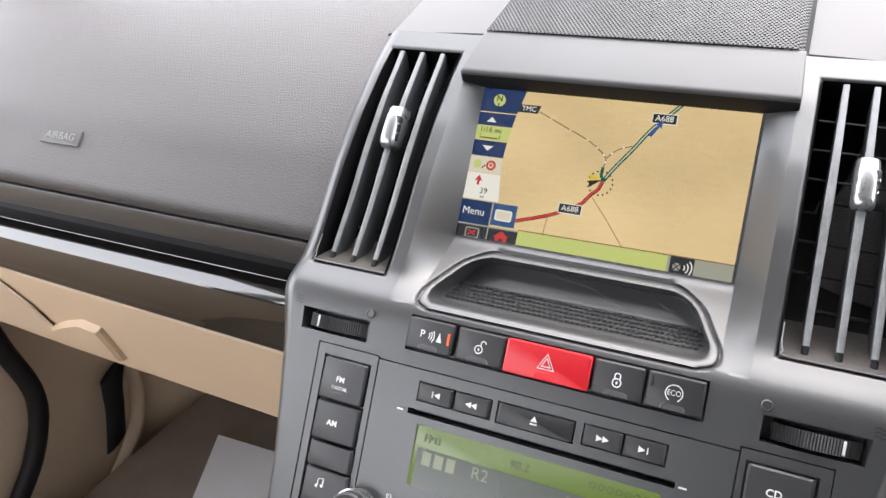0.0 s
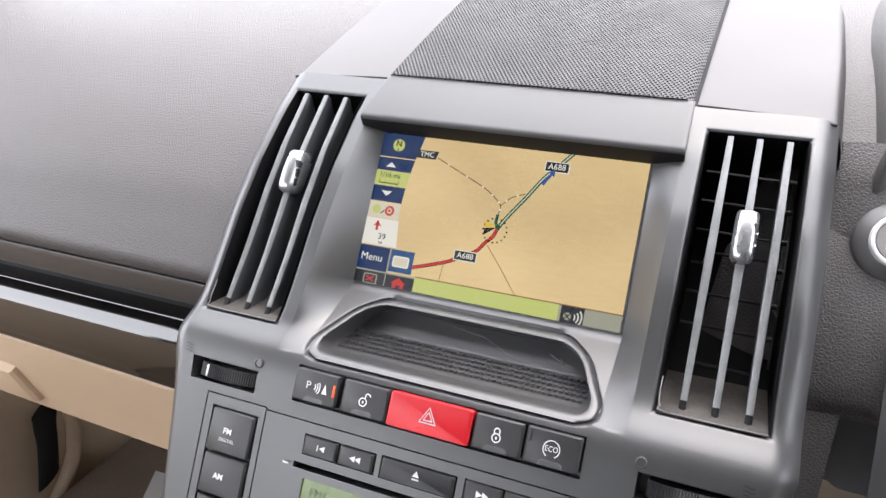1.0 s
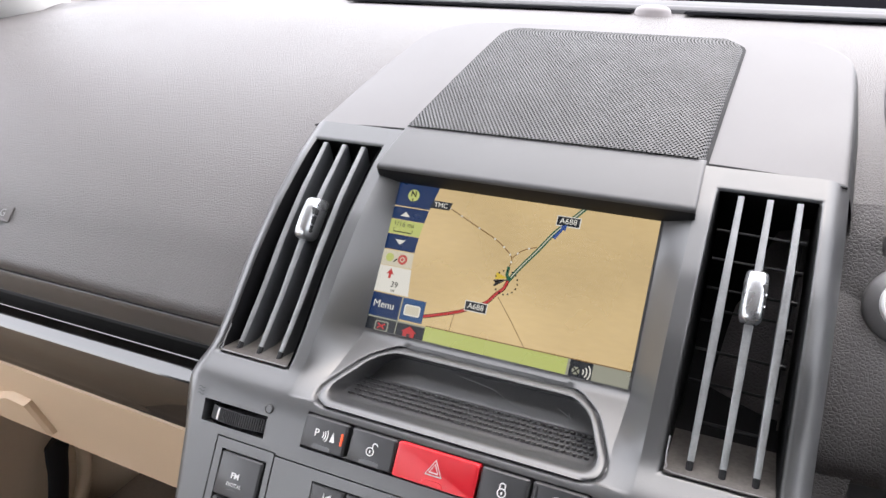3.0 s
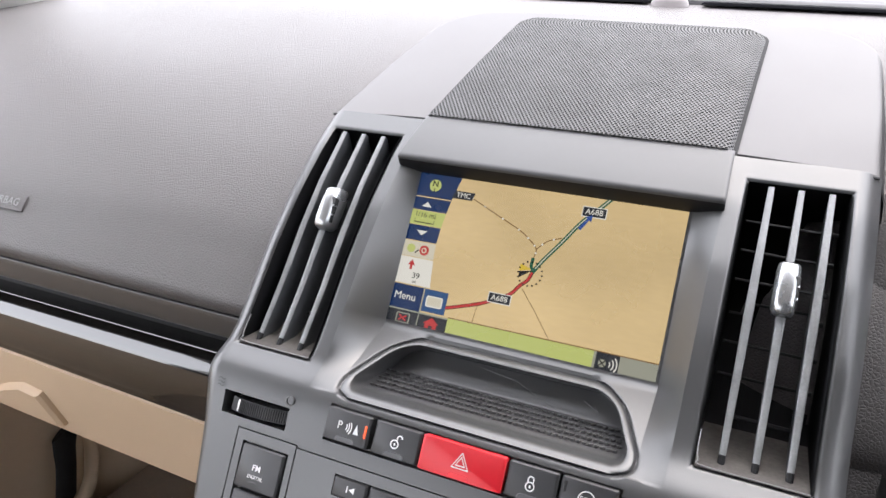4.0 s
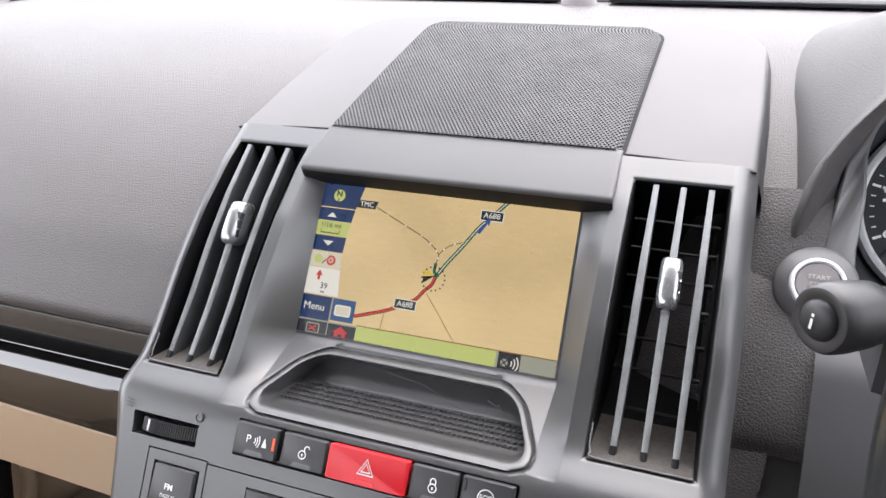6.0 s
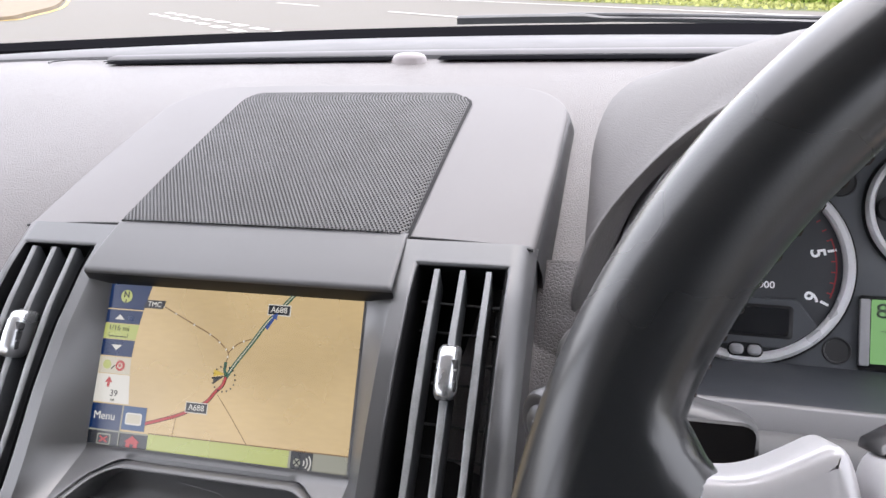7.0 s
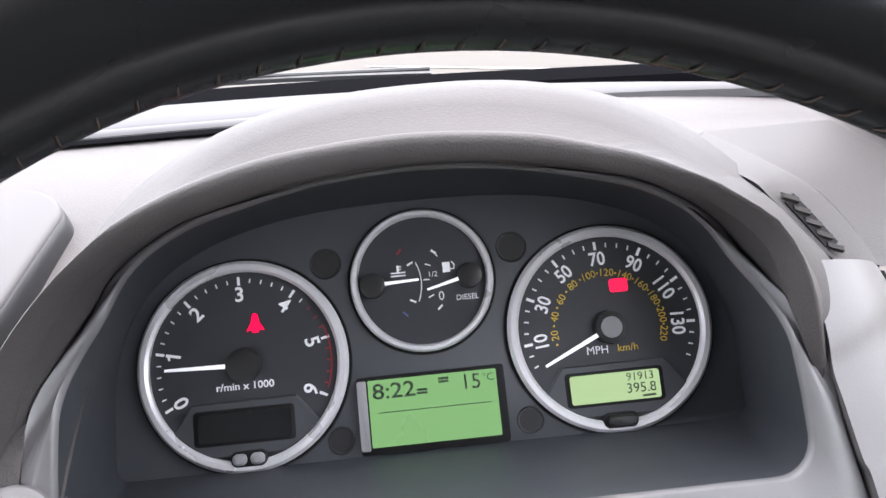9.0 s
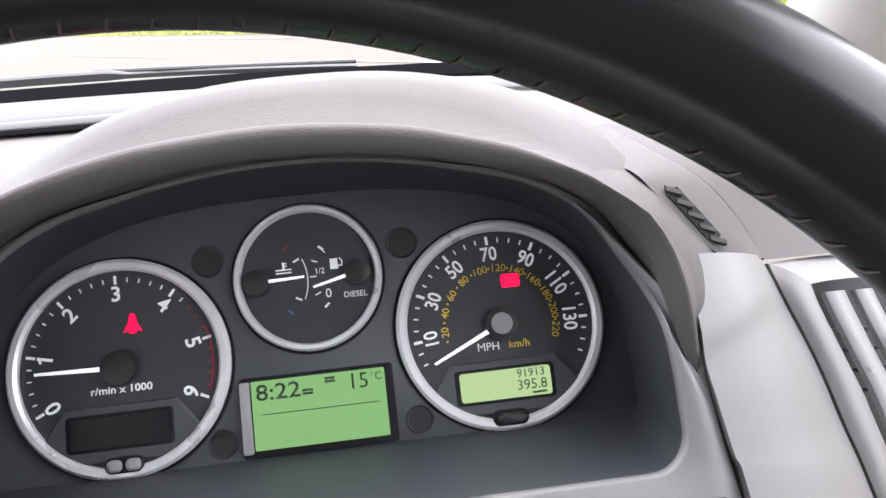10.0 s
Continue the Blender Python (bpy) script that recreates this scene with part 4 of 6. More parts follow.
film("view_key", [(-0.0585, -0.0335), (-0.0438, -0.0335), (-0.0438, -0.0205), (-0.0585, -0.0205)], Z2, L_BLUE2)
film("view_icon_edge", rrect(-0.0565, -0.0305, -0.0462, -0.0240, 0.0012), Z3, L_WHITE)
film("view_icon", rrect(-0.0556, -0.0297, -0.0471, -0.0248, 0.0006), Z4, L_CREAM)
film("status_bar", [(-0.0790, -0.0445), (-0.0410, -0.0445), (-0.0410, -0.0350), (-0.0790, -0.0352)], Z1, L_NAVY)
film("key_divider", [(-0.0593, -0.0445), (-0.0586, -0.0445), (-0.0586, -0.0200), (-0.0593, -0.0200)], Z3, L_GREY)
film("row_divider", [(-0.0790, -0.0354), (-0.0410, -0.0354), (-0.0410, -0.0345), (-0.0790, -0.0345)], Z3, L_GREY)
film("cancel_icon_edge", rrect(-0.0728, -0.0428, -0.0640, -0.0367, 0.001), Z2, L_GREY)
film("cancel_icon", rrect(-0.0720, -0.0421, -0.0648, -0.0374, 0.0006), Z3, L_NAVY)
stroke("cancel_cross", [(-0.0708, -0.0412), (-0.0660, -0.0382)], 0.0009, Z4, L_RED, disp)
stroke("cancel_cross", [(-0.0708, -0.0382), (-0.0660, -0.0412)], 0.0009, Z4, L_RED, disp)
film("home_icon", [(-0.0540, -0.0432), (-0.0515, -0.0432), (-0.0515, -0.0408), (-0.0493, -0.0408), (-0.0493, -0.0432), (-0.0468, -0.0432), (-0.0468, -0.0398), (-0.0455, -0.0398), (-0.0504, -0.0362), (-0.0553, -0.0398), (-0.0540, -0.0398)], Z2, L_RED)
film("status_bar", [(-0.0410, -0.0445), (0.0430, -0.0445), (0.0430, -0.0336), (-0.0410, -0.0342)], Z1, L_GREEN)
film("status_grey", [(0.0430, -0.0445), (0.0770, -0.0445), (0.0770, -0.0336), (0.0430, -0.0336)], Z1, L_GREY)
film("bar_edge", [(-0.0410, -0.0343), (0.0770, -0.0337), (0.0770, -0.0331), (-0.0410, -0.0337)], Z2, L_BROWN)
film("speech_key", [(0.0445, -0.0436), (0.0568, -0.0436), (0.0568, -0.0338), (0.0445, -0.0338)], Z3, L_NAVY)
film("speech_cross", rrect(0.0462, -0.0412, 0.0502, -0.0372, 0.0015), Z4, L_GREY)
stroke("speech_bar", [(0.0464, -0.0410), (0.0500, -0.0374)], 0.0006, Z4 + 0.0002, L_BLACK, disp)
stroke("speech_bar", [(0.0464, -0.0374), (0.0500, -0.0410)], 0.0006, Z4 + 0.0002, L_BLACK, disp)
for rr_ in (0.0020, 0.0038, 0.0056):
    stroke("speech_wave", circle(0.0503, -0.0392, rr_, 8, -42, 42), 0.0007, Z4, L_WHITE, disp)
# roads
red = curve_pts([(-0.0440, -0.0290), (-0.0340, -0.0258), (-0.0232, -0.0219), (-0.0150, -0.0175), (-0.0082, -0.0135), (-0.0040, -0.0080), (-0.0004, -0.0042), (0.0012, 0.0005)], 6)
stroke("red_road_edge", red, 0.0021, Z1, L_BLACK, disp)
stroke("red_road", red, 0.0015, Z2, L_RED, disp)
green = curve_pts([(0.0010, 0.0000), (0.0060, 0.0085), (0.0140, 0.0200), (0.0215, 0.0315), (0.0290, 0.0400), (0.0357, 0.0478)], 5)
stroke("green_road", green, 0.0023, Z1, L_DKGREEN, disp)
stroke("green_road_middle", green[2:], 0.0006, Z2, L_CREAM, disp)
stroke("branch_road", [(0.0012, 0.0010), (-0.0002, 0.0040), (0.0000, 0.0085)], 0.0018, Z1, L_DKGREEN, disp)
for nm, ctrl in (("minor_road", [(-0.0450, 0.0370), (-0.0396, 0.0348), (-0.0250, 0.0285), (-0.0115, 0.0227), (-0.0040, 0.0180), (0.0006, 0.0135), (0.0001, 0.0085)]), ("minor_road", [(0.0006, 0.0135), (0.0060, 0.0190), (0.0134, 0.0220)])):
    c = curve_pts(ctrl, 5)
    stroke(nm, c, 0.0006, Z1, L_BROWN, disp)
    for q in c[3::4]:
        film("minor_road_dot", circle(q[0], q[1], 0.0006, 8), Z2, L_WHITE)
stroke("track", [(-0.0025, -0.0093), (0.0070, -0.0200), (0.0181, -0.0335)], 0.0004, Z1, L_BROWN, disp)
stroke("track", [(-0.0255, -0.0225), (-0.0265, -0.0340)], 0.0004, Z1, L_BROWN, disp)
for i in range(16):
    a = 2 * math.pi * i / 16
    film("position_dot", circle(0.0002 + 0.0068 * math.cos(a), -0.0006 + 0.0068 * math.sin(a), 0.00055, 8), Z3, L_BLACK)
film("position_mark", [(-0.0062, 0.0002), (-0.0062, 0.0042), (0.0005, 0.0020)], Z3, L_YELLOW)
film("position_mark", [(-0.0062, 0.0000), (0.0008, 0.0012), (-0.0058, -0.0038)], Z3, L_BLACK)


def road_sign(u, v, s, w):
    film("road_sign_edge", [(u - w, v - 0.0030), (u + w, v - 0.0030), (u + w, v + 0.0030), (u - w, v + 0.0030)], Z3, L_WHITE)
    film("road_sign", [(u - w + 0.0005, v - 0.0025), (u + w - 0.0005, v - 0.0025), (u + w - 0.0005, v + 0.0025), (u - w + 0.0005, v + 0.0025)], Z4, L_NAVY)
    text("road_number", s, 0.0045, u, v, Z4 + 0.0002, L_WHITE, disp)


road_sign(0.0280, 0.0388, "A688", 0.0068)
road_sign(-0.0137, -0.0175, "A688", 0.0068)
film("traffic_box", [(-0.0558, 0.0345), (-0.0430, 0.0345), (-0.0416, 0.0392), (-0.0540, 0.0392)], Z3, L_NAVY)
text("traffic_text", "TMC", 0.0042, -0.0486, 0.0368, Z4, L_WHITE, disp)
film("heading_arrow", [(0.0210, 0.0290), (0.0226, 0.0278), (0.0262, 0.0340), (0.0274, 0.0332), (0.0276, 0.0372), (0.0240, 0.0356), (0.0250, 0.0348)], Z4 + 0.0004, lit("screen_arrow_blue", 50, 82, 150, 0.9))

# ---- tray floor ribs ----
verts, faces = [], []
for r in range(5):
    for i in range(46):
        u = -0.066 + 0.132 * i / 45 + (0.0014 if r % 2 else 0)
        v = -0.0705 - 0.0021 * r
        n = float(np.interp(-v, [0.069, 0.0805], [0.0020, 0.0255]))
        b = len(verts)
        for du, dv, dn in ((-0.0012, -0.0007, -0.0004), (0.0012, -0.0007, -0.0004), (0.0012, 0.0008, -0.0004), (-0.0012, 0.0008, -0.0004), (-0.0008, 0.0000, 0.0019), (0.0008, 0.0000, 0.0019), (0.0008, 0.0008, 0.0017), (-0.0008, 0.0008, 0.0017)):
            verts.append((u + du, v + dv, n + dn))
        faces += [tuple(b + k for k in f) for f in ((4, 5, 6, 7), (0, 1, 5, 4), (1, 2, 6, 5), (2, 3, 7, 6), (3, 0, 4, 7))]
tagged(put("tray_studs", verts, faces, SOFT, stack, "rows of small rubber studs in the tray", angle=30), kind="stuff")
stroke("tray_scratch", [(-0.016, -0.0560), (0.008, -0.0590), (0.022, -0.0650), (0.034, -0.0690)], 0.0003, 0.0040, GREYPRINT, stack)
stroke("tray_scratch", [(0.044, -0.0600), (0.052, -0.0640), (0.050, -0.0610)], 0.0005, 0.0040, GREYPRINT, stack)

# ---- vents ----
SL_V = [0.0668, 0.0315, -0.0014, -0.0360, -0.0715]
SL_N = [-0.0052, 0.0070, 0.0148, 0.0210, 0.0292]


def slat_n(v):
    return float(np.interp(-v, [-x for x in SL_V], SL_N))


DUSTY = material("dusty_black_plastic", (0.065, 0.060, 0.055), 0.38, grain=0.3, grain_size=0.002, vary=0.6, vary_size=0.004)


def air_vent(side):
    g = thing("air_vent", MS, "tall black air vent with three silver-grey slats and a chrome tab", "air vent", "vents beside the screen")
    u0, u1 = sorted((side * VENT_U[0], side * VENT_U[1]))
    vs = np.concatenate([np.linspace(0.069, -0.0735, 40)])
    # housing walls, open to the front
    sec = [(0.0690, float(pillar(0.069)) - 0.0005), (0.0680, -0.030), (0.0550, -0.060), (-0.0150, -0.060), (-0.0400, -0.034), (-0.0560, -0.006), (-0.0660, 0.016), (-0.0720, 0.030), (-0.0735, float(pillar(-0.0735)) - 0.0005)]
    loft("housing", [[(u, v, n) for v, n in sec] for u in (u0, u1)], VENT_BLACK, g, "black vent housing", closed=False, angle=70)
    for u in (u0, u1):
        front = [(u, v, float(pillar(v)) - 0.0004) for v in np.linspace(-0.0735, 0.069, 24)]
        poly = front + [(u, v, n) for v, n in sec[1:-1]]
        put("side_wall", poly, [tuple(range(len(poly)))], VENT_BLACK, g)
    floor_sec = [(-0.0738, float(pillar(-0.0735)) + 0.0004), (-0.0714, 0.0302), (-0.0655, 0.0165), (-0.0555, -0.0055)]
    loft("vent_floor", [[(u, v, n) for v, n in floor_sec] for u in (u0 + 0.0004, u1 - 0.0004)], DUSTY, g, "dusty vent floor", closed=False, angle=70)
    for k, au in enumerate((0.1125, 0.1265, 0.1405)):
        u = side * au
        body, front = [], []
        for v in np.linspace(0.0672, -0.0712, 30):
            f = slat_n(v)
            w = 0.0021 - 0.0006 * abs(v) / 0.07
            d = 0.0165 * min(1.0, (0.0690 - v) / 0.012, (v + 0.078) / 0.02) + 0.002
            body.append([(u - w, v, f - 0.0010), (u + w, v, f - 0.0010), (u + w * 0.75, v, f - d), (u - w * 0.75, v, f - d)])
            front.append([(u - w, v, f - 0.0010), (u - w * 0.9, v, f - 0.0004), (u - w * 0.5, v, f), (u + w * 0.5, v, f), (u + w * 0.9, v, f - 0.0004), (u + w, v, f - 0.0010)])
        sl = loft("slat", body, SLAT, g, "vertical vent slat, its grey darkened for shade", angle=35)
        loft("slat_edge", front, SLAT_EDGE, sl, "worn silver front edge", angle=35)
        tube("slat_pin", [(u, -0.0672, slat_n(-0.0672) - 0.0010), (u, -0.0738, slat_n(-0.0715) - 0.0005)], 0.0017, BLACK, g, seg=8)
    u = side * 0.1265
    rings = []
    for v, w, h in ((0.0278, 0.0012, 0.0010), (0.0275, 0.0036, 0.0040), (0.0268, 0.0047, 0.0064), (0.0252, 0.0053, 0.0080), (0.0215, 0.0056, 0.0088), (0.0140, 0.0056, 0.0092), (0.0070, 0.0056, 0.0088), (0.0032, 0.0053, 0.0080), (0.0012, 0.0044, 0.0062), (0.0003, 0.0030, 0.0040), (0.0000, 0.0010, 0.0010)):
        f = slat_n(0.0145) + (slat_n(v) - slat_n(0.0145)) * 0.8
        ring_ = []
        for j in range(24):
            a_ = 2 * math.pi * j / 24
            c_, s_ = math.cos(a_), math.sin(a_)
            ring_.append((u + w * np.sign(c_) * abs(c_) ** 0.62, v, f - 0.002 + max(-0.006, h * np.sign(s_) * abs(s_) ** 0.75)))
        rings.append(ring_)
    tab = loft("tab", rings, SILVER, g, "chrome vent adjuster tab", angle=85)
    top_n = slat_n(0.0145)
    prism("tab_recess", rrect(u + 0.0016, 0.0045, u + 0.0054, 0.0205, 0.0012), top_n - 0.0030, top_n + 0.0054, DARK, tab, "dark grip recess")
    for i in range(2):
        prism("tab_rib", [(u + 0.0012, 0.0084 + 0.0058 * i), (u + 0.0054, 0.0092 + 0.0058 * i), (u + 0.0054, 0.0104 + 0.0058 * i), (u + 0.0012, 0.0096 + 0.0058 * i)], top_n - 0.0020, top_n + 0.0058, SILVER, tab)
    for i, v in enumerate((0.0500, 0.0345, 0.0190, 0.0045, -0.0135, -0.0300)):
        n = -0.0150
        a, b = u0 + 0.002, u1 - 0.006
        if i == 3:
            path = [(a, v - 0.003, n), (a + 0.006, v - 0.003, n), (a + 0.007, v + 0.003, n), (b - 0.003, v + 0.003, n), (b - 0.002, v - 0.005, n), (b + 0.003, v - 0.005, n)]
        else:
            path = [(a, v, n), (b + 0.003, v - 0.001, n)]
        tube("cross_bar", path, 0.00075, DARK, g, seg=6)
        tube("pivot", [(b, v - 0.001, n), (b + 0.004, v - 0.001, n)], 0.0014, DARK, g, seg=8)
    tube("link_rod", [(u1 - 0.0045, 0.049, -0.0165), (u1 - 0.0045, -0.030, -0.0165)], 0.0010, DARK, g, seg=6)
    # A thin pale tube draws the highlight along the opening's lower edge.
    lip = [(u0 + 0.0006, -0.058), (u0 + 0.0006, -0.0665), (u0 + 0.0016, -0.0708), (u0 + 0.0050, -0.0732), (u1 - 0.0004, -0.0733)]
    tube("lip_highlight", [(a_, v_, float(pillar(v_)) - 0.0002) for a_, v_ in curve_pts(lip, 5)], 0.00035, SLAT_PALE, g, "thin pale line drawn as the highlight on the vent edge", 6)
    tube("lower_bar", [(u0 + 0.010, -0.0495, 0.008), (u1 - 0.006, -0.0500, 0.008)], 0.0011, BLACK, g, seg=6)


for sgn in (-1, 1):
    air_vent(sgn)

# ---- switch row ----
panel = thing("switch_panel", MS, "row of black switches round a bright red hazard button", "switch panel")
SW = 0.0425


def key(name, u0, v0, u1, v1, mat, label, top=0.0490, base=SW, tab=True, r=0.0012, par=None):
    k = prism(name, rrect(u0, v0, u1, v1, r), base, top, mat, par or panel, label, 0.0009)
    if tab:
        c = (u0 + u1) / 2
        prism("light_tab", [(c - 0.0058, v0 + 0.0006), (c + 0.0058, v0 + 0.0006), (c + 0.0052, v0 + 0.0026), (c + 0.0040, v0 + 0.0032), (c - 0.0040, v0 + 0.0032), (c - 0.0052, v0 + 0.0026)], top - 0.0004, top + 0.0005, GREYTAB if mat is not RED else REDTAB, k)
    return k


GREYTAB = material("smoked_tab", (0.075, 0.075, 0.08), 0.3)
REDTAB = material("red_tab", (0.62, 0.02, 0.03), 0.3)
T = 0.0493
k = key("parking_sensor_button", -0.0742, -0.1085, -0.0486, -0.0922, KEY, "black parking sensor button")
text("letter_p", "P", 0.0056, -0.0655, -0.1000, T, PRINT, k)
for rr_ in (0.0026, 0.0039, 0.0052):
    stroke("wave", circle(-0.0640, -0.1000, rr_, 6, -38, 30), 0.0006, T, PRINT, k)
film_tri = [(-0.0575, -0.1026), (-0.0545, -0.1026), (-0.0560, -0.0975)]
put("car_wedge", [(u, v, T) for u, v in film_tri], [(0, 1, 2)], PRINT, k)
prism("warning_light", rrect(-0.0515, -0.1032, -0.0503, -0.0970, 0.0003), T - 0.0004, T + 0.0001, material("orange_light", (0.8, 0.1, 0.02), 0.4, glow=lin(235, 70, 40), glow_strength=GK), k)


def padlock(k, u, v, shut, m=0.76):
    ring_ = circle(u, v - 0.0016 * m, 0.0026 * m, 20)
    stroke("lock_body", ring_ + ring_[:1], 0.0006, T, PRINT, k)
    stroke("lock_pin", [(u, v - 0.0026 * m), (u, v - 0.0008 * m)], 0.0008, T, PRINT, k)
    du = 0 if shut else 0.0030 * m
    stroke("shackle", [(u - 0.0017 * m + du, v + 0.0008 * m)] + circle(u + du, v + 0.0026 * m, 0.0017 * m, 10, 180, 0) + ([(u + 0.0017 * m + du, v + 0.0008 * m)] if shut else []), 0.0006, T, PRINT, k)


k = key("unlock_button", -0.0463, -0.1085, -0.0209, -0.0922, KEY, "black door unlock button")
padlock(k, -0.0340, -0.1000, False)
k = key("hazard_button", -0.0200, -0.1088, 0.0228, -0.0920, RED, "bright red hazard warning button", 0.0496)
for sc, off in ((1.0, 0), (0.55, 0)):
    tri_ = [(0.0014 - 0.0042 * sc, -0.1003 - 0.0028 * sc), (0.0014 + 0.0042 * sc, -0.1003 - 0.0028 * sc), (0.0014, -0.1003 + 0.0046 * sc)]
    stroke("triangle", tri_ + tri_[:2], 0.0007, 0.0499, PRINT, k)
k = key("lock_button", 0.0240, -0.1085, 0.0478, -0.0922, KEY, "black door lock button")
padlock(k, 0.0356, -0.1002, True)
k = key("eco_button", 0.0492, -0.1085, 0.0746, -0.0920, KEY, "black eco stop-start button")
text("eco_text", "ECO", 0.0036, 0.0615, -0.1000, T, PRINT, k, squeeze=0.85)
stroke("eco_ring", circle(0.0615, -0.1000, 0.0038, 24, -60, 240), 0.0005, T, PRINT, k)
prism("indicator", rrect(0.0506, -0.0990, 0.0516, -0.0935, 0.0003), T - 0.0004, T, DARK, k)

# ---- thumb wheels, pins and marks ----
for s in (-1, 1):
    cu = -0.1195 if s < 0 else 0.1215
    w = thing("vent_thumbwheel", MS, "ribbed black vent thumbwheel with a white mark", "thumbwheel", "vent thumbwheels")
    cyl = []
    for i in range(61):
        a = radians(-42 + 84 * i / 60)
        r = 0.0260 + (0.0005 if i % 2 else 0)
        cyl.append((cu + r * math.sin(a), r * math.cos(a) - 0.0260 + 0.0480))
    loft("roller", [[(u, v, n) for u, n in cyl] for v in (-0.1100, -0.1095, -0.1032, -0.1027)], KEY, w, closed=False, angle=20)
    loft("roller_side", [[(u, -0.1027, n) for u, n in cyl], [(u, -0.1027, 0.030) for u, n in cyl]], KEY, w, closed=False)
    a = radians(-22 if s < 0 else 24)
    mu, mn = cu + 0.0263 * math.sin(a), 0.0263 * math.cos(a) - 0.0260 + 0.0484
    prism("white_mark", rrect(mu - 0.0006, -0.1096, mu + 0.0006, -0.1032, 0.0003), mn - 0.001, mn + 0.0003, PRINT, w)
    pu = -0.0985 if s < 0 else 0.1002
    lathe("screw_cap", [(0.0026, 0.0455), (0.0026, 0.0472), (0.0021, 0.0475), (0.0019, 0.0469), (0.0005, 0.0469)], SOFT, stack, "", pu, -0.0960, 20)
    iu = -0.1436 if s < 0 else 0.1440
    for i in range(3):
        stroke("air_mark", curve_pts([(iu - 0.0022, -0.0985 + 0.0018 * i), (iu - 0.0008, -0.0980 + 0.0018 * i), (iu + 0.0008, -0.0988 + 0.0018 * i), (iu + 0.0022, -0.0983 + 0.0018 * i)], 3), 0.0005, float(face_n(np.array(iu), np.array(-0.0965))) + 0.0012, DARK, stack)

# ---- radio ----
radio = thing("car_radio", MS, "black car radio with green display and audio buttons", "car radio")
RT = 0.0474


def radio_key(name, u0, v0, u1, v1, label):
    return key(name, u0, v0, u1, v1, KEY, label, RT, 0.0415, False, 0.0008, radio)


def tri_icon(par, u, v, s, d):
    put("symbol", [(u - d * s, v - s, RT + 0.0003), (u - d * s, v + s, RT + 0.0003), (u + d * s, v, RT + 0.0003)], [(0, 1, 2)], PRINT, par)


def bar_icon(par, u, v, s):
    put("symbol_bar", [(u - 0.0003, v - s, RT + 0.0003), (u + 0.0003, v - s, RT + 0.0003), (u + 0.0003, v + s, RT + 0.0003), (u - 0.0003, v + s, RT + 0.0003)], [(0, 1, 2, 3)], PRINT, par)


k = radio_key("previous_button", -0.0624, -0.1342, -0.0432, -0.1248, "black track-back button")
tri_icon(k, -0.0515, -0.1294, 0.0016, -1), bar_icon(k, -0.0540, -0.1294, 0.0016)
k = radio_key("rewind_button", -0.0422, -0.1342, -0.0230, -0.1248, "black rewind button")
tri_icon(k, -0.0342, -0.1295, 0.0016, -1), tri_icon(k, -0.0312, -0.1295, 0.0016, -1)
k = radio_key("eject_button", -0.0186, -0.1344, 0.0196, -0.1244, "black disc eject button")
put("symbol", [(-0.0015, -0.1294, RT + 0.0003), (0.0021, -0.1294, RT + 0.0003), (0.0003, -0.1265, RT + 0.0003)], [(0, 1, 2)], PRINT, k)
put("symbol_bar", [(-0.0015, -0.1309, RT + 0.0003), (0.0021, -0.1309, RT + 0.0003), (0.0021, -0.1302, RT + 0.0003), (-0.0015, -0.1302, RT + 0.0003)], [(0, 1, 2, 3)], PRINT, k)
k = radio_key("fast_forward_button", 0.0248, -0.1336, 0.0430, -0.1240, "black fast-forward button")
tri_icon(k, 0.0325, -0.1288, 0.0016, 1), tri_icon(k, 0.0355, -0.1288, 0.0016, 1)
k = radio_key("next_button", 0.0440, -0.1336, 0.0626, -0.1240, "black track-forward button")
tri_icon(k, 0.0522, -0.1287, 0.0016, 1), bar_icon(k, 0.0548, -0.1287, 0.0016)
for u in (-0.0706, 0.0724):
    stroke("slot_mark", [(u - 0.0018, -0.1408), (u + 0.0018, -0.1408)], 0.0009, 0.0468, PRINT, radio)
prism("disc_slot", rrect(-0.0672, -0.1424, 0.0694, -0.1390, 0.0005), 0.034, 0.0362, BLACK, radio, "black disc slot", 0.0002)
for i, (v0, v1, s) in enumerate(((-0.1465, -0.1240, "FM"), (-0.1685, -0.1478, "AM"), (-0.1830, -0.1698, ""), (-0.2060, -0.1842, ""))):
    sh = 0.0012 * i
    k = key("band_button", -0.1203 + sh * 0.4, v0, -0.0935 + sh * 0.4, v1, KEY, "black audio source button", 0.0470 - 0.0004 * i, 0.040, False, par=radio)
    z = 0.0473 - 0.0004 * i
    if s:
        text("band_text", s, 0.0043, -0.1082, v1 - 0.0108, z, PRINT, k, bold=0.0001)
    if s == "FM":
        text("digital_text", "DIGITAL", 0.0026, -0.1078, v1 - 0.0155, z, PRINT, k)
        stroke("scratch", [(-0.1115, v1 - 0.0185), (-0.1080, v1 - 0.0178), (-0.1060, v1 - 0.0182)], 0.0003, z, GREYPRINT, k)
    if i == 3:
        stroke("note_stem", [(-0.1098, -0.1930), (-0.1098, -0.1892), (-0.1066, -0.1886), (-0.1066, -0.1925)], 0.0006, z, PRINT, k)
        for uu, vv in ((-0.1104, -0.1932), (-0.1072, -0.1927)):
            put("note_head", [(u, v, z) for u, v in circle(uu, vv, 0.0009, 10)], [tuple(range(10))], PRINT, k)
k = key("disc_button", 0.0972, -0.1520, 0.1240, -0.1222, KEY, "black CD source button", 0.0470, 0.040, False, par=radio)
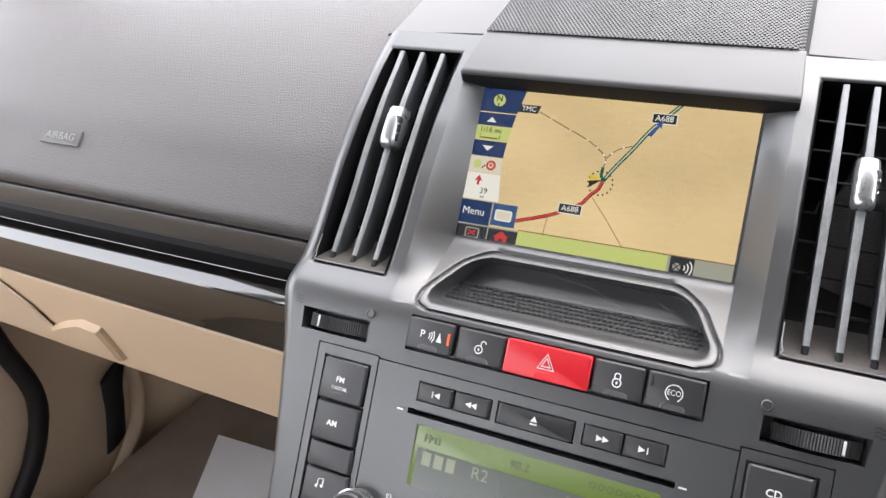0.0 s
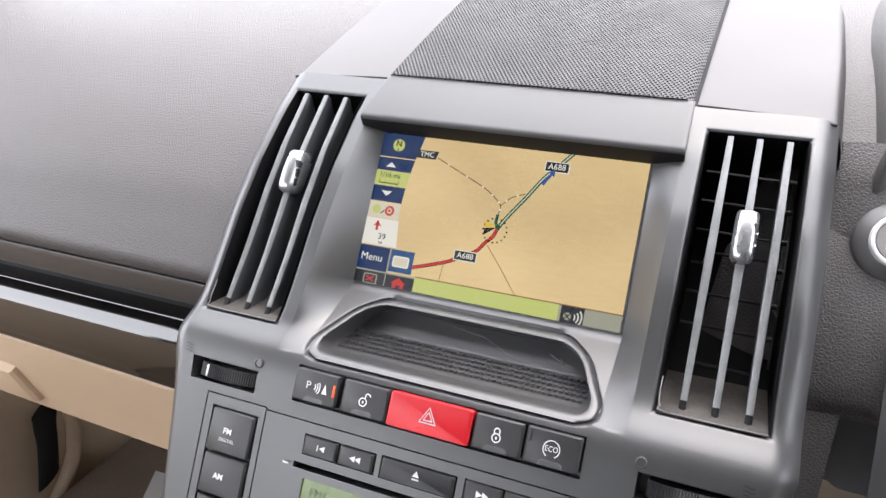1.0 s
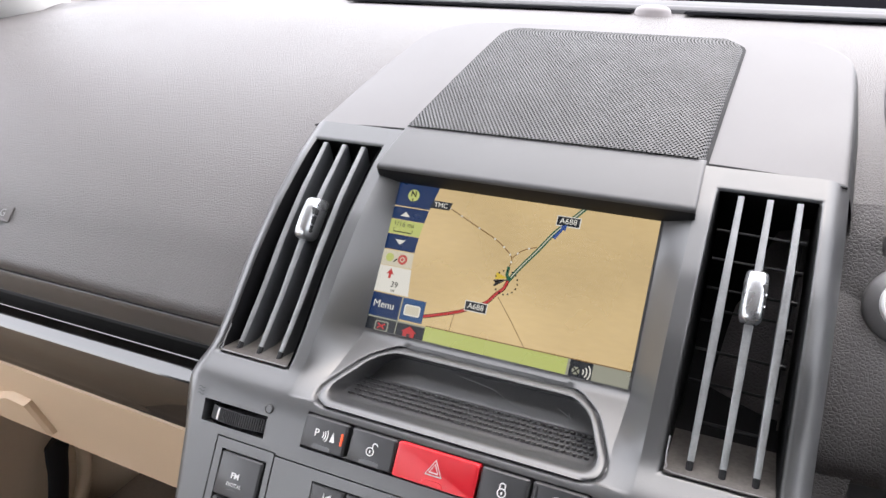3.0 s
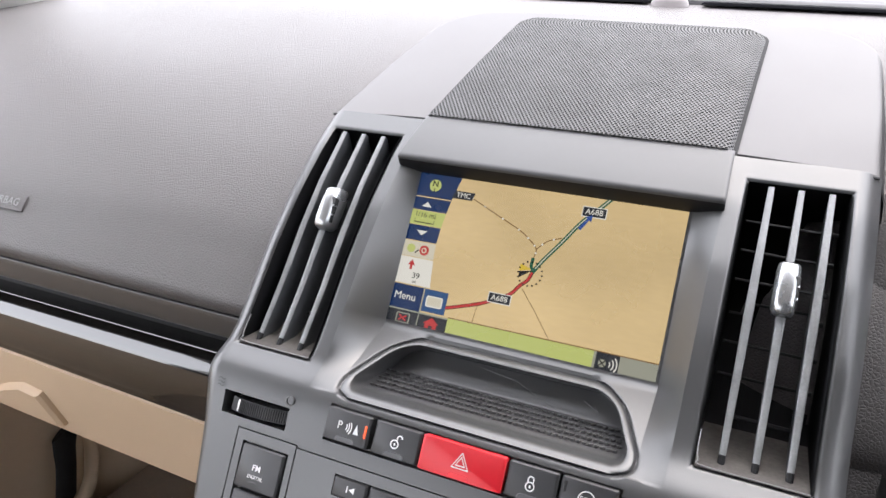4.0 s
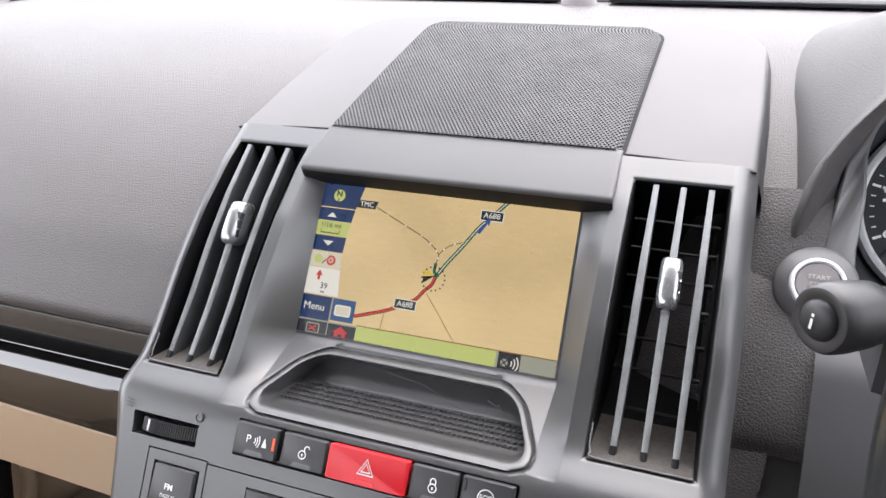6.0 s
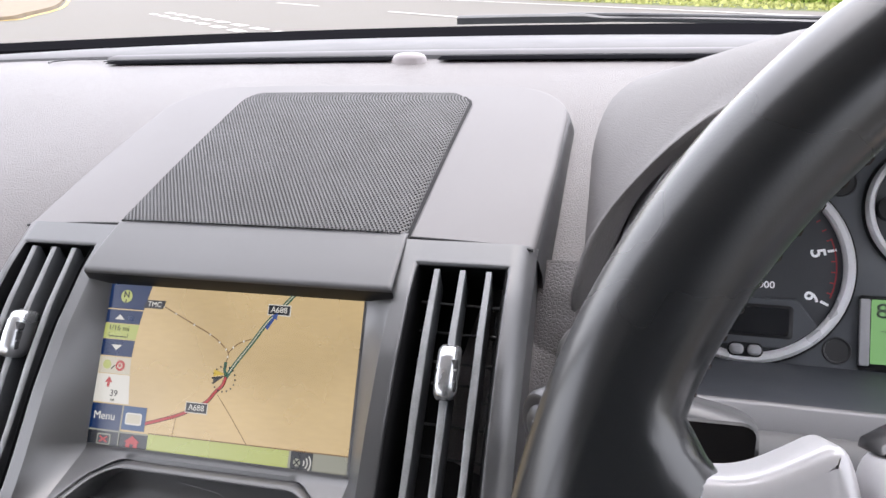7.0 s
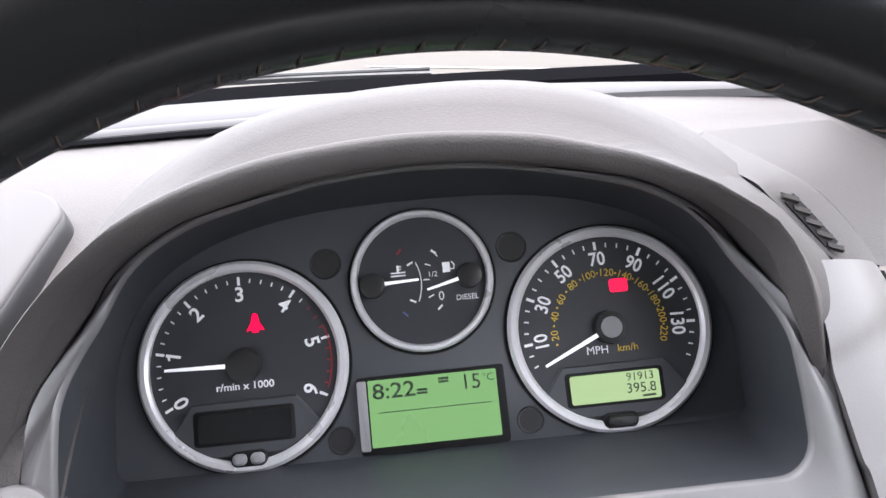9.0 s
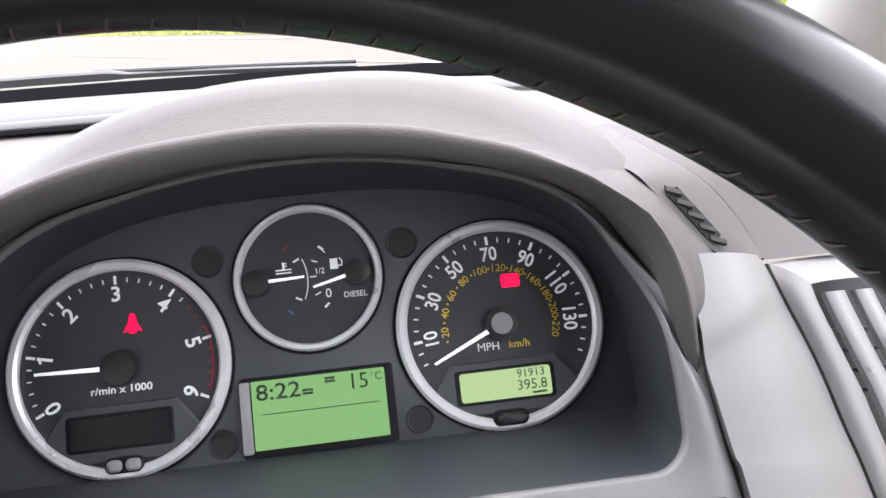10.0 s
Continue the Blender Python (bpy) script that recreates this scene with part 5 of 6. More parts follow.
text("disc_text", "CD", 0.0046, 0.1090, -0.1325, 0.0474, PRINT, k, bold=0.0001)
lathe("volume_knob", [(0.0115, 0.042), (0.0115, 0.054), (0.0104, 0.0552), (0.0095, 0.0550), (0.0010, 0.0548)], KEY, radio, "round black volume knob", -0.0850, -0.1998, 40)
lathe("knob_ring", [(0.0124, 0.043), (0.0124, 0.0478), (0.0116, 0.0482)], SILVER, radio, "thin silver ring", -0.0850, -0.1998, 40, caps=False)
stroke("power_mark", circle(-0.0672, -0.1862, 0.0013, 14, 120, 420), 0.0004, 0.0462, PRINT, radio)
stroke("power_mark", [(-0.0672, -0.1850), (-0.0672, -0.1862)], 0.0004, 0.0462, PRINT, radio)
L_RADIO = lit("radio_lcd_green", 116, 140, 52, 0.75)
L_RDARK = lit("radio_lcd_dark", 52, 62, 40, 0.7)
L_RTXT = lit("radio_lcd_text", 44, 52, 24, 0.6)
L_RTXT2 = lit("radio_lcd_pale_text", 150, 160, 120, 0.7)
rd = prism("radio_display", rrect(-0.0600, -0.1780, 0.0640, -0.1466, 0.001), 0.0400, 0.0440, L_RADIO, radio, "green lit radio display", 0.0003)
rz = 0.0443
put("dark_band", [(-0.0575, -0.1780, rz), (0.0600, -0.1780, rz), (0.0600, -0.1578, rz), (-0.0575, -0.1578, rz)], [(0, 1, 2, 3)], L_RDARK, rd)
text("band_name", "FM1", 0.0058, -0.0500, -0.1525, rz + 0.0002, L_RTXT, rd)
text("frequency", "90.2", 0.0058, -0.0030, -0.1528, rz + 0.0002, L_RTXT, rd)
for i in range(7):
    stroke("level_ring", circle(0.0330 + 0.0042 * i, -0.1512, 0.0014, 10) + circle(0.0330 + 0.0042 * i, -0.1512, 0.0014, 10)[:1], 0.0004, rz + 0.0002, L_RTXT, rd)
for i, w in enumerate((0.0050, 0.0050, 0.0048)):
    put("station_bar", [(-0.0540 + 0.0068 * i, -0.1660, rz + 0.0003), (-0.0540 + 0.0068 * i + w, -0.1660, rz + 0.0003), (-0.0540 + 0.0068 * i + w, -0.1590, rz + 0.0003), (-0.0540 + 0.0068 * i, -0.1590, rz + 0.0003)], [(0, 1, 2, 3)], L_RTXT2, rd)
text("station_text", "R2", 0.0086, -0.0220, -0.1625, rz + 0.0003, L_RTXT2, rd)
text("programme_text", "TP", 0.0040, 0.0245, -0.1615, rz + 0.0003, L_RTXT2, rd)


# ---- steering wheel: u across, v up the wheel plane, n towards the driver ----
AW = 0.4811
WO = np.array([0.3783, -0.2088, 1.1093])
WV, WN = np.array([0, math.sin(AW), math.cos(AW)]), np.array([0, -math.cos(AW), math.sin(AW)])
MW = axes(WO, (1, 0, 0), WV, WN)
wheel = thing("steering_wheel", MW, "black leather steering wheel with silver spokes and stitched inner edge", "steering wheel")
RW, RA, RB = 0.1859, 0.0140, 0.0160


def rim_pt(a, s, ka=1.0):
    # thumb grips swell inwards where the spokes join
    d = abs((math.degrees(a) + 90) % 180 - 90)
    grip = float(ease((20.6 - d) / 6.0)) * 0.0180 * max(0.0, -math.cos(s)) ** 1.3
    r = RW + RA * ka * math.cos(s) - grip - 0.0024 * max(0.0, -math.cos(s)) * float(ease((math.degrees(a) % 360 - 102) / 22))
    return np.array([r * math.cos(a), r * math.sin(a), RB * ka * math.sin(s)])


SEAMS = [128.5, 31.5, 202.0, 338.0]
rings = []
angs = sorted(set(list(np.arange(0, 360, 2.0)) + [s + d for s in SEAMS for d in (-0.9, -0.55, -0.25, 0, 0.25, 0.55, 0.9)]))
for a in angs:
    pinch = 1.0 - 0.07 * max(math.exp(-((a - s) / 0.28) ** 2) for s in SEAMS) + 0.012 * max(math.exp(-((a - s) / 1.4) ** 2) for s in SEAMS)
    rings.append([rim_pt(radians(a), 2 * math.pi * j / 32, pinch) for j in range(32)])
loft("rim", rings, LEATHER, wheel, "worn black leather rim", ends_closed=True, angle=70)
# stitches across the inner edge seam
verts, faces = [], []
for i in range(150):
    a = radians(2.4 * i)
    for dr in (1,):
        p0, p1 = rim_pt(a - 0.006, radians(175), 1.0), rim_pt(a + 0.003, radians(193), 1.0)
        mid = (p0 + p1) / 2 - 0.0006 * np.array([math.cos(a), math.sin(a), 0])
        b = len(verts)
        t = np.array([-math.sin(a), math.cos(a), 0]) * 0.00028
        out_ = -np.array([math.cos(a), math.sin(a), 0]) * 0.0003
        for p in (p0, mid, p1):
            verts += [p - t, p + t, p + out_]
        for s in range(2):
            k = b + 3 * s
            faces += [(k, k + 1, k + 4, k + 3), (k + 1, k + 2, k + 5, k + 4), (k + 2, k, k + 3, k + 5)]
tagged(put("stitching", verts, faces, STITCH, wheel, "brown-grey thread stitches on the inner edge"), kind="stuff")
# silver spokes from rim to hub
HUBTRIM = material("smoked_gloss_trim", (0.022, 0.022, 0.024), 0.22, coat=0.0, vary=0.2, vary_size=0.01)
OUTER = [(-0.176, 0.0445), (-0.166, 0.0460), (-0.158, 0.0470), (-0.150, 0.0475), (-0.144, 0.0492), (-0.137, 0.0530), (-0.132, 0.0558), (-0.1288, 0.0551), (-0.1268, 0.0510), (-0.1248, 0.0420), (-0.1215, 0.0180), (-0.1225, -0.0140), (-0.150, -0.0170), (-0.176, -0.0180)]
INNER = [(-0.1236, 0.0400), (-0.1226, 0.0505), (-0.1190, 0.0548), (-0.1120, 0.0577), (-0.1036, 0.0595), (-0.0966, 0.0596), (-0.0905, 0.0580), (-0.0868, 0.0530), (-0.0838, 0.0390), (-0.0830, 0.0140), (-0.0850, -0.0180), (-0.1205, -0.0180), (-0.1205, 0.0140)]
STRIP = [(-0.1210, 0.0540), (-0.1130, 0.0608), (-0.1034, 0.0657), (-0.0966, 0.0679), (-0.0905, 0.0687), (-0.0875, 0.0640), (-0.0880, 0.0540), (-0.1000, 0.0510)]


def pillow(name, outline, n0, n1, rnd, mat, label, s):
    """A plate with softly rounded edges."""
    p = curve_pts(outline, 3, closed=True)
    g_ = np.roll(p, -1, 0) - np.roll(p, 1, 0)
    out_ = np.stack([g_[:, 1], -g_[:, 0]], 1) / np.linalg.norm(g_, axis=1)[:, None]
    if ((p + out_ * 0.001)[:, 0].max() - p[:, 0].max()) < 0:
        out_ = -out_
    rings = []
    for d, n in ((0.0, n0), (0.0, n1 - rnd), (0.12, n1 - rnd * 0.5), (0.4, n1 - rnd * 0.15), (1.0, n1)):
        rings.append([(s * u, v, n) for u, v in p - out_ * rnd * d])
    return loft(name, rings, mat, wheel, label, angle=60)


for s in (1, -1):
    pillow("spoke", OUTER, -0.008, 0.0105, 0.004, SPOKE, "bright silver spoke end", s)
    k = pillow("remote_key", INNER, -0.006, 0.0115, 0.003, SPOKE, "bright silver remote control key", s)
    stroke("key_joint", [(s * -0.1200, 0.0440), (s * -0.1080, 0.0475), (s * -0.0960, 0.0500), (s * -0.0870, 0.0505)], 0.0010, 0.0119, DARK, k)
    pillow("spoke_trim", STRIP, -0.012, 0.0050, 0.004, HUBTRIM, "smoked gloss strip above the spoke", s)
pad_top = curve_pts([(-0.0800, 0.0240), (-0.0812, 0.0500), (-0.0850, 0.0600), (-0.0885, 0.0685), (-0.0798, 0.0711), (-0.0600, 0.0755), (-0.0300, 0.0785), (0.0, 0.0798), (0.0300, 0.0785), (0.0600, 0.0755), (0.0798, 0.0711), (0.0885, 0.0685), (0.0850, 0.0600), (0.0812, 0.0500), (0.0800, 0.0240)], 4)
pad_low = curve_pts([(0.0800, -0.0100), (0.0760, -0.0500), (0.0500, -0.0720), (0.0, -0.0780), (-0.0500, -0.0720), (-0.0760, -0.0500), (-0.0800, -0.0100)], 5)
outline = [tuple(p) for p in list(pad_top) + list(pad_low)]


def scaled(k, n, dv=0.0):
    return [(u * k, 0.004 + (v - 0.004) * k + dv, n) for u, v in outline]


loft("hub_cover", [scaled(0.90, -0.030), scaled(0.965, -0.004), scaled(0.97, 0.002), scaled(0.95, 0.0045)], HUBTRIM, wheel, "dark gloss edge of the hub cover")
loft("airbag_pad", [scaled(0.99, 0.0020), scaled(1.005, 0.0055), scaled(0.995, 0.0090), scaled(0.965, 0.0110), scaled(0.60, 0.0140), scaled(0.05, 0.0150)], SPOKE, wheel, "smooth silver-grey hub pad")

# ---- steering column and lever ----
column = thing("steering_column", MW, "black plastic steering column shroud behind the wheel", "steering column")
rings = []
for n, w, h0, h1 in ((-0.030, 0.046, -0.065, 0.010), (-0.075, 0.050, -0.070, 0.005), (-0.150, 0.054, -0.080, -0.010), (-0.200, 0.052, -0.080, -0.020)):
    rings.append([(u, v, n) for u, v in rrect(-w, h0, w, h1, 0.022, 6)])
loft("shroud", rings, DARK, column)
lx = np.array([0.74, 0.66, -0.08])
lx /= np.linalg.norm(lx)
ly = np.cross((0, 0, 1), lx)
ly /= np.linalg.norm(ly)
ML = axes(np.array([0.1785, -0.1040, 1.0985]), lx, ly, np.cross(lx, ly))
lever = thing("indicator_lever", ML, "black indicator lever with a round trip button on its end", "control lever")


def x_lathe(name, prof, mat, par, label="", seg=36):
    return loft(name, [[(x, r * math.cos(2 * math.pi * j / seg), r * math.sin(2 * math.pi * j / seg)) for j in range(seg)] for x, r in prof], mat, par, label)


x_lathe("lever_end", [(0.0012, 0.0082), (0.0004, 0.0104), (0.0008, 0.0118), (0.0026, 0.0129), (0.0080, 0.0133), (0.0180, 0.0131), (0.0250, 0.0122), (0.0280, 0.0100), (0.0300, 0.0086), (0.0480, 0.0086)], KEY, lever, "rounded lever end")
x_lathe("trip_button", [(-0.0022, 0.0008), (-0.0019, 0.0040), (-0.0010, 0.0066), (0.0006, 0.0078), (0.0020, 0.0080)], DARK, lever, "round black trip button")
put("trip_mark", [(-0.0028, a, b) for a, b in ((-0.0006, -0.0030), (0.0006, -0.0030), (0.0006, 0.0010), (-0.0006, 0.0010))], [(0, 1, 2, 3)], PRINT, lever, "small white trip mark")
put("trip_mark_dot", [(-0.0028, a, b) for a, b in ((-0.0006, 0.0018), (0.0006, 0.0018), (0.0006, 0.0030), (-0.0006, 0.0030))], [(0, 1, 2, 3)], PRINT, lever)
cshell = thing("lever_housing", Matrix.Identity(4), "grey lever housing with a black recessed front", "lever housing")
sec = [(-0.0905, 1.0600), (-0.0910, 1.0900), (-0.0900, 1.0955), (-0.0870, 1.0992), (-0.0820, 1.1000), (-0.0740, 1.0975), (-0.0560, 1.0885), (-0.0500, 1.0820), (-0.0480, 1.0600)]
sec = [tuple(p) for p in curve_pts(sec, 4)]
rings = []
for x, k in ((0.2040, 1.0), (0.2130, 1.0), (0.2136, 0.985), (0.2144, 0.985), (0.2150, 1.0), (0.2400, 0.995), (0.2510, 0.97), (0.2545, 0.94), (0.2560, 0.90)):
    rings.append([(x, -0.070 + (a + 0.070) * k, 1.075 + (b - 1.075) * k + 0.004 * (0.23 - x) / 0.02) for a, b in sec])
loft("collar", rings, LOWER, cshell, "broad grey collar")
inset = rrect(0.2250, 1.062, 0.2540, 1.0990, 0.005)
loft("collar_inset", [[(x, -0.0895 - d, z) for x, z in inset] for d in (0.0, 0.0022)], BLACK, cshell, "black recessed front of the collar")
put("lever_mark", [(x, -0.0918, z) for x, z in ((0.2075, 1.083), (0.2085, 1.083), (0.2120, 1.087), (0.2085, 1.091), (0.2075, 1.091), (0.2110, 1.087))], [(0, 1, 2, 5), (5, 2, 3, 4)], PRINT, cshell)

# ---- start button ----
BUTTON_INK = material("pale_button_ink", (0.50, 0.47, 0.46), 0.5)
WHITE_RING = material("bright_silver_paint", (0.90, 0.90, 0.91), 0.3)
start = thing("start_button", MC @ Matrix.Translation((-0.1895, -0.0732, 0.0918)) @ Matrix.Rotation(radians(-4), 4, "X") @ Matrix.Diagonal((0.90, 0.90, 1.0, 1.0)), "round silver-ringed engine start button", "push button")
lathe("boss", [(0.0226, -0.016), (0.0224, 0.0000), (0.0217, 0.0010), (0.0196, 0.0018), (0.0166, 0.0038), (0.0149, 0.0046)], END, start, "grey moulded boss", seg=48)
lathe("button_ring", [(0.0150, 0.0010), (0.0149, 0.0064), (0.0143, 0.0080), (0.0131, 0.0084), (0.0121, 0.0072)], WHITE_RING, start, "bright silver ring", caps=False, seg=48)
cap = lathe("button_cap", [(0.0120, 0.0030), (0.0118, 0.0070), (0.0112, 0.0076), (0.0005, 0.0072)], material("start_button_grey", (0.30, 0.28, 0.28), 0.25), start, "grey button cap", seg=48)
for i, s in enumerate(("START", "STOP", "ENGINE")):
    text("button_text", s, 0.0034, 0.0, 0.0036 - 0.0042 * i, 0.0080, BUTTON_INK, cap, squeeze=1.15, bold=0.00008)


# ---- cabin shell, windscreen and the road outside ----
def box(name, x0, x1, y0, y1, z0, z1, mat, label="", category="", kind="structure"):
    v = [(x, y, z) for x in (x0, x1) for y in (y0, y1) for z in (z0, z1)]
    f = [(0, 1, 3, 2), (4, 5, 7, 6), (0, 1, 5, 4), (2, 3, 7, 6), (0, 2, 6, 4), (1, 3, 7, 5)]
    return tagged(put(name, v, f, mat), label, category, "", kind)


box("ceiling", -0.80, 0.80, -2.4, -0.16, 1.68, 1.72, LINER, "pale cloth headlining", "headlining")
box("wall_rear", -0.80, 0.80, -2.46, -2.40, 0.35, 1.08, CABIN, "dark trim behind the seats", "wall")
# Added out of view: keeps rear light off the driver's side.
box("light_block", -0.02, 0.80, -0.80, -0.72, 0.36, 1.68, CABIN, "unseen dark wall added to block light from behind", "wall")
box("floor", -0.80, 0.80, -2.4, 0.75, 0.33, 0.36, CARPET, "dark brown carpeted car floor", "floor")
box("bulkhead", -0.80, 0.80, 0.72, 0.78, 0.36, 1.10, CARPET, "carpeted bulkhead", "wall")
for s, n in ((-1, "wall_left"), (1, "wall_right")):
    box(n, s * 0.80, s * 0.85, -0.75 if s < 0 else -0.60, 0.75, 0.36, 0.93, BEIGE_DK, "beige door trim below the window", "wall")
    # Unseen; the right one rises past the sill to block side light.
    box(n + "_rear", s * 0.80, s * 0.85, -2.4, -0.75 if s < 0 else -0.60, 0.36, 1.06 if s < 0 else 1.34, CABIN, "unseen dark wall beside the seats, its height set for the light", "wall")
    box("door_pillar", s * 0.77, s * 0.82, -0.85, -0.77, 1.06, 1.61, LINER, "pale cloth door pillar", "pillar")
    box("roof_rail", s * 0.70, s * 0.82, -2.4, -0.16, 1.61, 1.68, LINER, "pale roof rail", "trim")
    tube("windscreen_pillar", [tuple(p) for p in curve_pts([(s * 0.84, 0.44, 1.04), (s * 0.795, 0.25, 1.21), (s * 0.745, 0.04, 1.44), (s * 0.70, -0.16, 1.66)], 6)], 0.052, LINER, None)
for o in list(bpy.data.objects):
    if o.name.startswith("windscreen_pillar"):
        tagged(o, "pale trimmed windscreen pillar", "pillar", "", "structure")

ASPHALT = material("pale_asphalt", (0.080, 0.073, 0.062), 0.9, grain=0.5, grain_size=0.02, vary=0.15, vary_size=2.0)
GRASS = material("verge_grass_soil", (0.055, 0.068, 0.014), 0.95, vary=0.3, vary_size=0.8)
PAINT = material("road_paint", (0.34, 0.33, 0.30), 0.7, vary=0.15, vary_size=0.3)
g = 900
tagged(put("ground", [(-g, -g, -0.02), (g, -g, -0.02), (g, g, -0.02), (-g, g, -0.02)], [(0, 1, 2, 3)], GRASS), "green grass verge and field", "ground", "", "structure")
RD, RP = np.array([-0.70, 0.714, 0]), np.array([0.714, 0.70, 0])


def on_road(a, p, z=0.0):
    return RD * a + RP * p + np.array([0, 0, z])


tagged(put("road", [on_road(-80, -30, -0.01), on_road(400, -30, -0.01), on_road(400, 14, -0.01), on_road(-80, 14, -0.01)], [(0, 1, 2, 3)], ASPHALT), "pale grey asphalt main road", "road", "", "structure")


def mark(a0, a1, p0, p1):
    tagged(put("lane_marking", [on_road(a0, p0, 0.004), on_road(a1, p0, 0.004), on_road(a1, p1, 0.004), on_road(a0, p1, 0.004)], [(0, 1, 2, 3)], PAINT), "white painted road marking", "road marking", "road markings", "structure")


for i in range(24):
    for p in (4.35, 4.85):
        mark(-10 + i * 1.5, -9.1 + i * 1.5, p, p + 0.22)
mark(-60, 200, 12.9, 13.05)
for i in range(14):
    mark(-40 + i * 9, -36 + i * 9, 9.1, 9.24)

# ---- verge, hedge and a red car on the far side of the road ----
rng = np.random.default_rng(7)
MOWN = material("pale_mown_grass", (0.30, 0.31, 0.10), 0.85, vary=0.3, vary_size=0.5)
BLADE = material("lime_grass_blades", (0.20, 0.28, 0.035), 0.8, vary=0.35, vary_size=0.6)
STRAW = material("dry_hedge_leaves", (0.20, 0.16, 0.07), 0.9, vary=0.4, vary_size=0.5)


def scatter(name, count, a0, a1, p0, p1, z0, z1, tall, wide, mat, label, category):
    """Many small leaf or blade triangles over a strip beside the road."""
    verts, faces = [], []
    for _ in range(count):
        a, p, z = rng.uniform(a0, a1), rng.uniform(p0, p1), rng.uniform(z0, z1)
        c, h, w = on_road(a, p, z), tall * rng.uniform(0.5, 1.2), wide * rng.uniform(0.5, 1.2)
        d = np.array([math.cos(rng.uniform(0, 3.14)), math.sin(rng.uniform(0, 3.14)), 0]) * w
        lean = np.array([rng.normal(0, 0.3), rng.normal(0, 0.3), 1.0]) * h
        b = len(verts)
        verts += [c - d, c + d, c + lean * 0.6 + d * 0.7, c + lean]
        faces += [(b, b + 1, b + 2), (b, b + 2, b + 3)]
    return tagged(put(name, verts, faces, mat), label, category, "", "stuff")


scatter("mown_verge", 9000, -25, 60, 14.1, 15.8, 0.0, 0.0, 0.07, 0.06, MOWN, "short pale grass along the road edge", "grass")
scatter("verge_grass", 30000, -25, 60, 15.7, 19.5, 0.0, 0.0, 0.50, 0.06, BLADE, "long lime-green grass on the road verge", "grass")
scatter("hedge", 20000, -30, 200, 23.0, 26.0, 0.0, 3.4, 0.40, 0.20, STRAW, "brown and green hedge behind the verge", "hedge")
CAR_RED = material("car_red_paint", (0.13, 0.001, 0.005), 0.4, coat=0.3)
CAR_GLASS = material("car_dark_glass", (0.01, 0.012, 0.014), 0.05)
TYRE = material("tyre_rubber", (0.012, 0.012, 0.013), 0.8)
RIM = material("alloy_rim", (0.45, 0.45, 0.46), 0.35, metal=0.6)
LAMP = material("rear_lamp_red", (0.5, 0.01, 0.01), 0.2)
cf = np.array([0.74, -0.67, 0.0])
cf /= np.linalg.norm(cf)
co = np.array([-1.75, 24.1, 0.0]) + cf * 1.30 + np.array([0.92, 0.55, 0.0])
car = thing("car", axes(co, (cf[1], -cf[0], 0), cf, (0, 0, 1)), "red five-door car with grey bumpers on the main road", "car")
prof = [(-2.05, 0.30), (-2.10, 0.55), (-2.05, 0.95), (-1.90, 1.02), (-1.45, 1.52), (-0.2, 1.60), (0.45, 1.50), (1.05, 1.02), (1.95, 0.85), (2.10, 0.60), (2.08, 0.30)]
half = [[(x * (0.80 if z > 1.1 else 1.0), y, z) for x, y, z in r] for r in ([(-0.86, y, z) for y, z in prof], [(-0.89, y * 0.99, z) for y, z in prof], [(0.89, y * 0.99, z) for y, z in prof], [(0.86, y, z) for y, z in prof])]
body = loft("body", half, CAR_RED, car, "glossy red body")
GREYB = material("bumper_grey", (0.06, 0.062, 0.066), 0.5)
for y0, y1 in ((-2.17, -1.85), (1.90, 2.16)):
    loft("bumper", [[(x, y, z) for x, z in rrect(-0.88, 0.24, 0.88, 0.58, 0.10)] for y in (y0, y1)], GREYB, car, "grey plastic bumper")
loft("rear_window", [[(-0.62, -1.93, 1.04), (0.62, -1.93, 1.04)], [(-0.56, -1.50, 1.48), (0.56, -1.50, 1.48)]], CAR_GLASS, car, "dark rear window", closed=False)
for s_ in (-1, 1):
    loft("side_window", [[(s_ * 0.90, y, 1.03) for y in (-1.60, -0.3, 0.95)], [(s_ * 0.725, y, 1.46) for y in (-1.35, -0.3, 0.40)]], CAR_GLASS, car, "dark side windows", closed=False)
    loft("rear_lamp", [[(s_ * x, -2.115, z) for x, z in rrect(0.60, 0.74, 0.84, 0.96, 0.03)], [(s_ * x, -2.04, z) for x, z in rrect(0.60, 0.74, 0.86, 0.96, 0.03)]], LAMP, car, "red rear lamp")
    for y in (-1.30, 1.32):
        w_ = loft("wheel", [[(s_ * x, y + r * math.cos(t_), 0.33 + r * math.sin(t_)) for t_ in np.linspace(0, 2 * math.pi, 28, endpoint=False)] for x, r in ((0.68, 0.30), (0.70, 0.33), (0.88, 0.33), (0.90, 0.30))], TYRE, car, "black tyre")
        loft("rim", [[(s_ * x, y + r * math.cos(t_), 0.33 + r * math.sin(t_)) for t_ in np.linspace(0, 2 * math.pi, 20, endpoint=False)] for x, r in ((0.895, 0.21), (0.908, 0.20), (0.900, 0.05))], RIM, w_, "silver alloy rim")

# kerbed island with a yellow line at the junction
YELLOW = material("yellow_line_paint", (0.42, 0.30, 0.05), 0.7, vary=0.2, vary_size=0.3)
SOIL = material("brown_verge_soil", (0.13, 0.10, 0.065), 0.95, grain=0.4, grain_size=0.05, vary=0.3, vary_size=0.6)
edge = curve_pts([(-24.0, 18.0), (-18.8, 19.5), (-19.6, 22.0), (-22.6, 27.0), (-29.1, 35.4)], 8)
line_ = []
for k in (0.0, 0.25):
    line_.append([(x - k * 0.9, y + k * 0.2, 0.006) for x, y in edge])
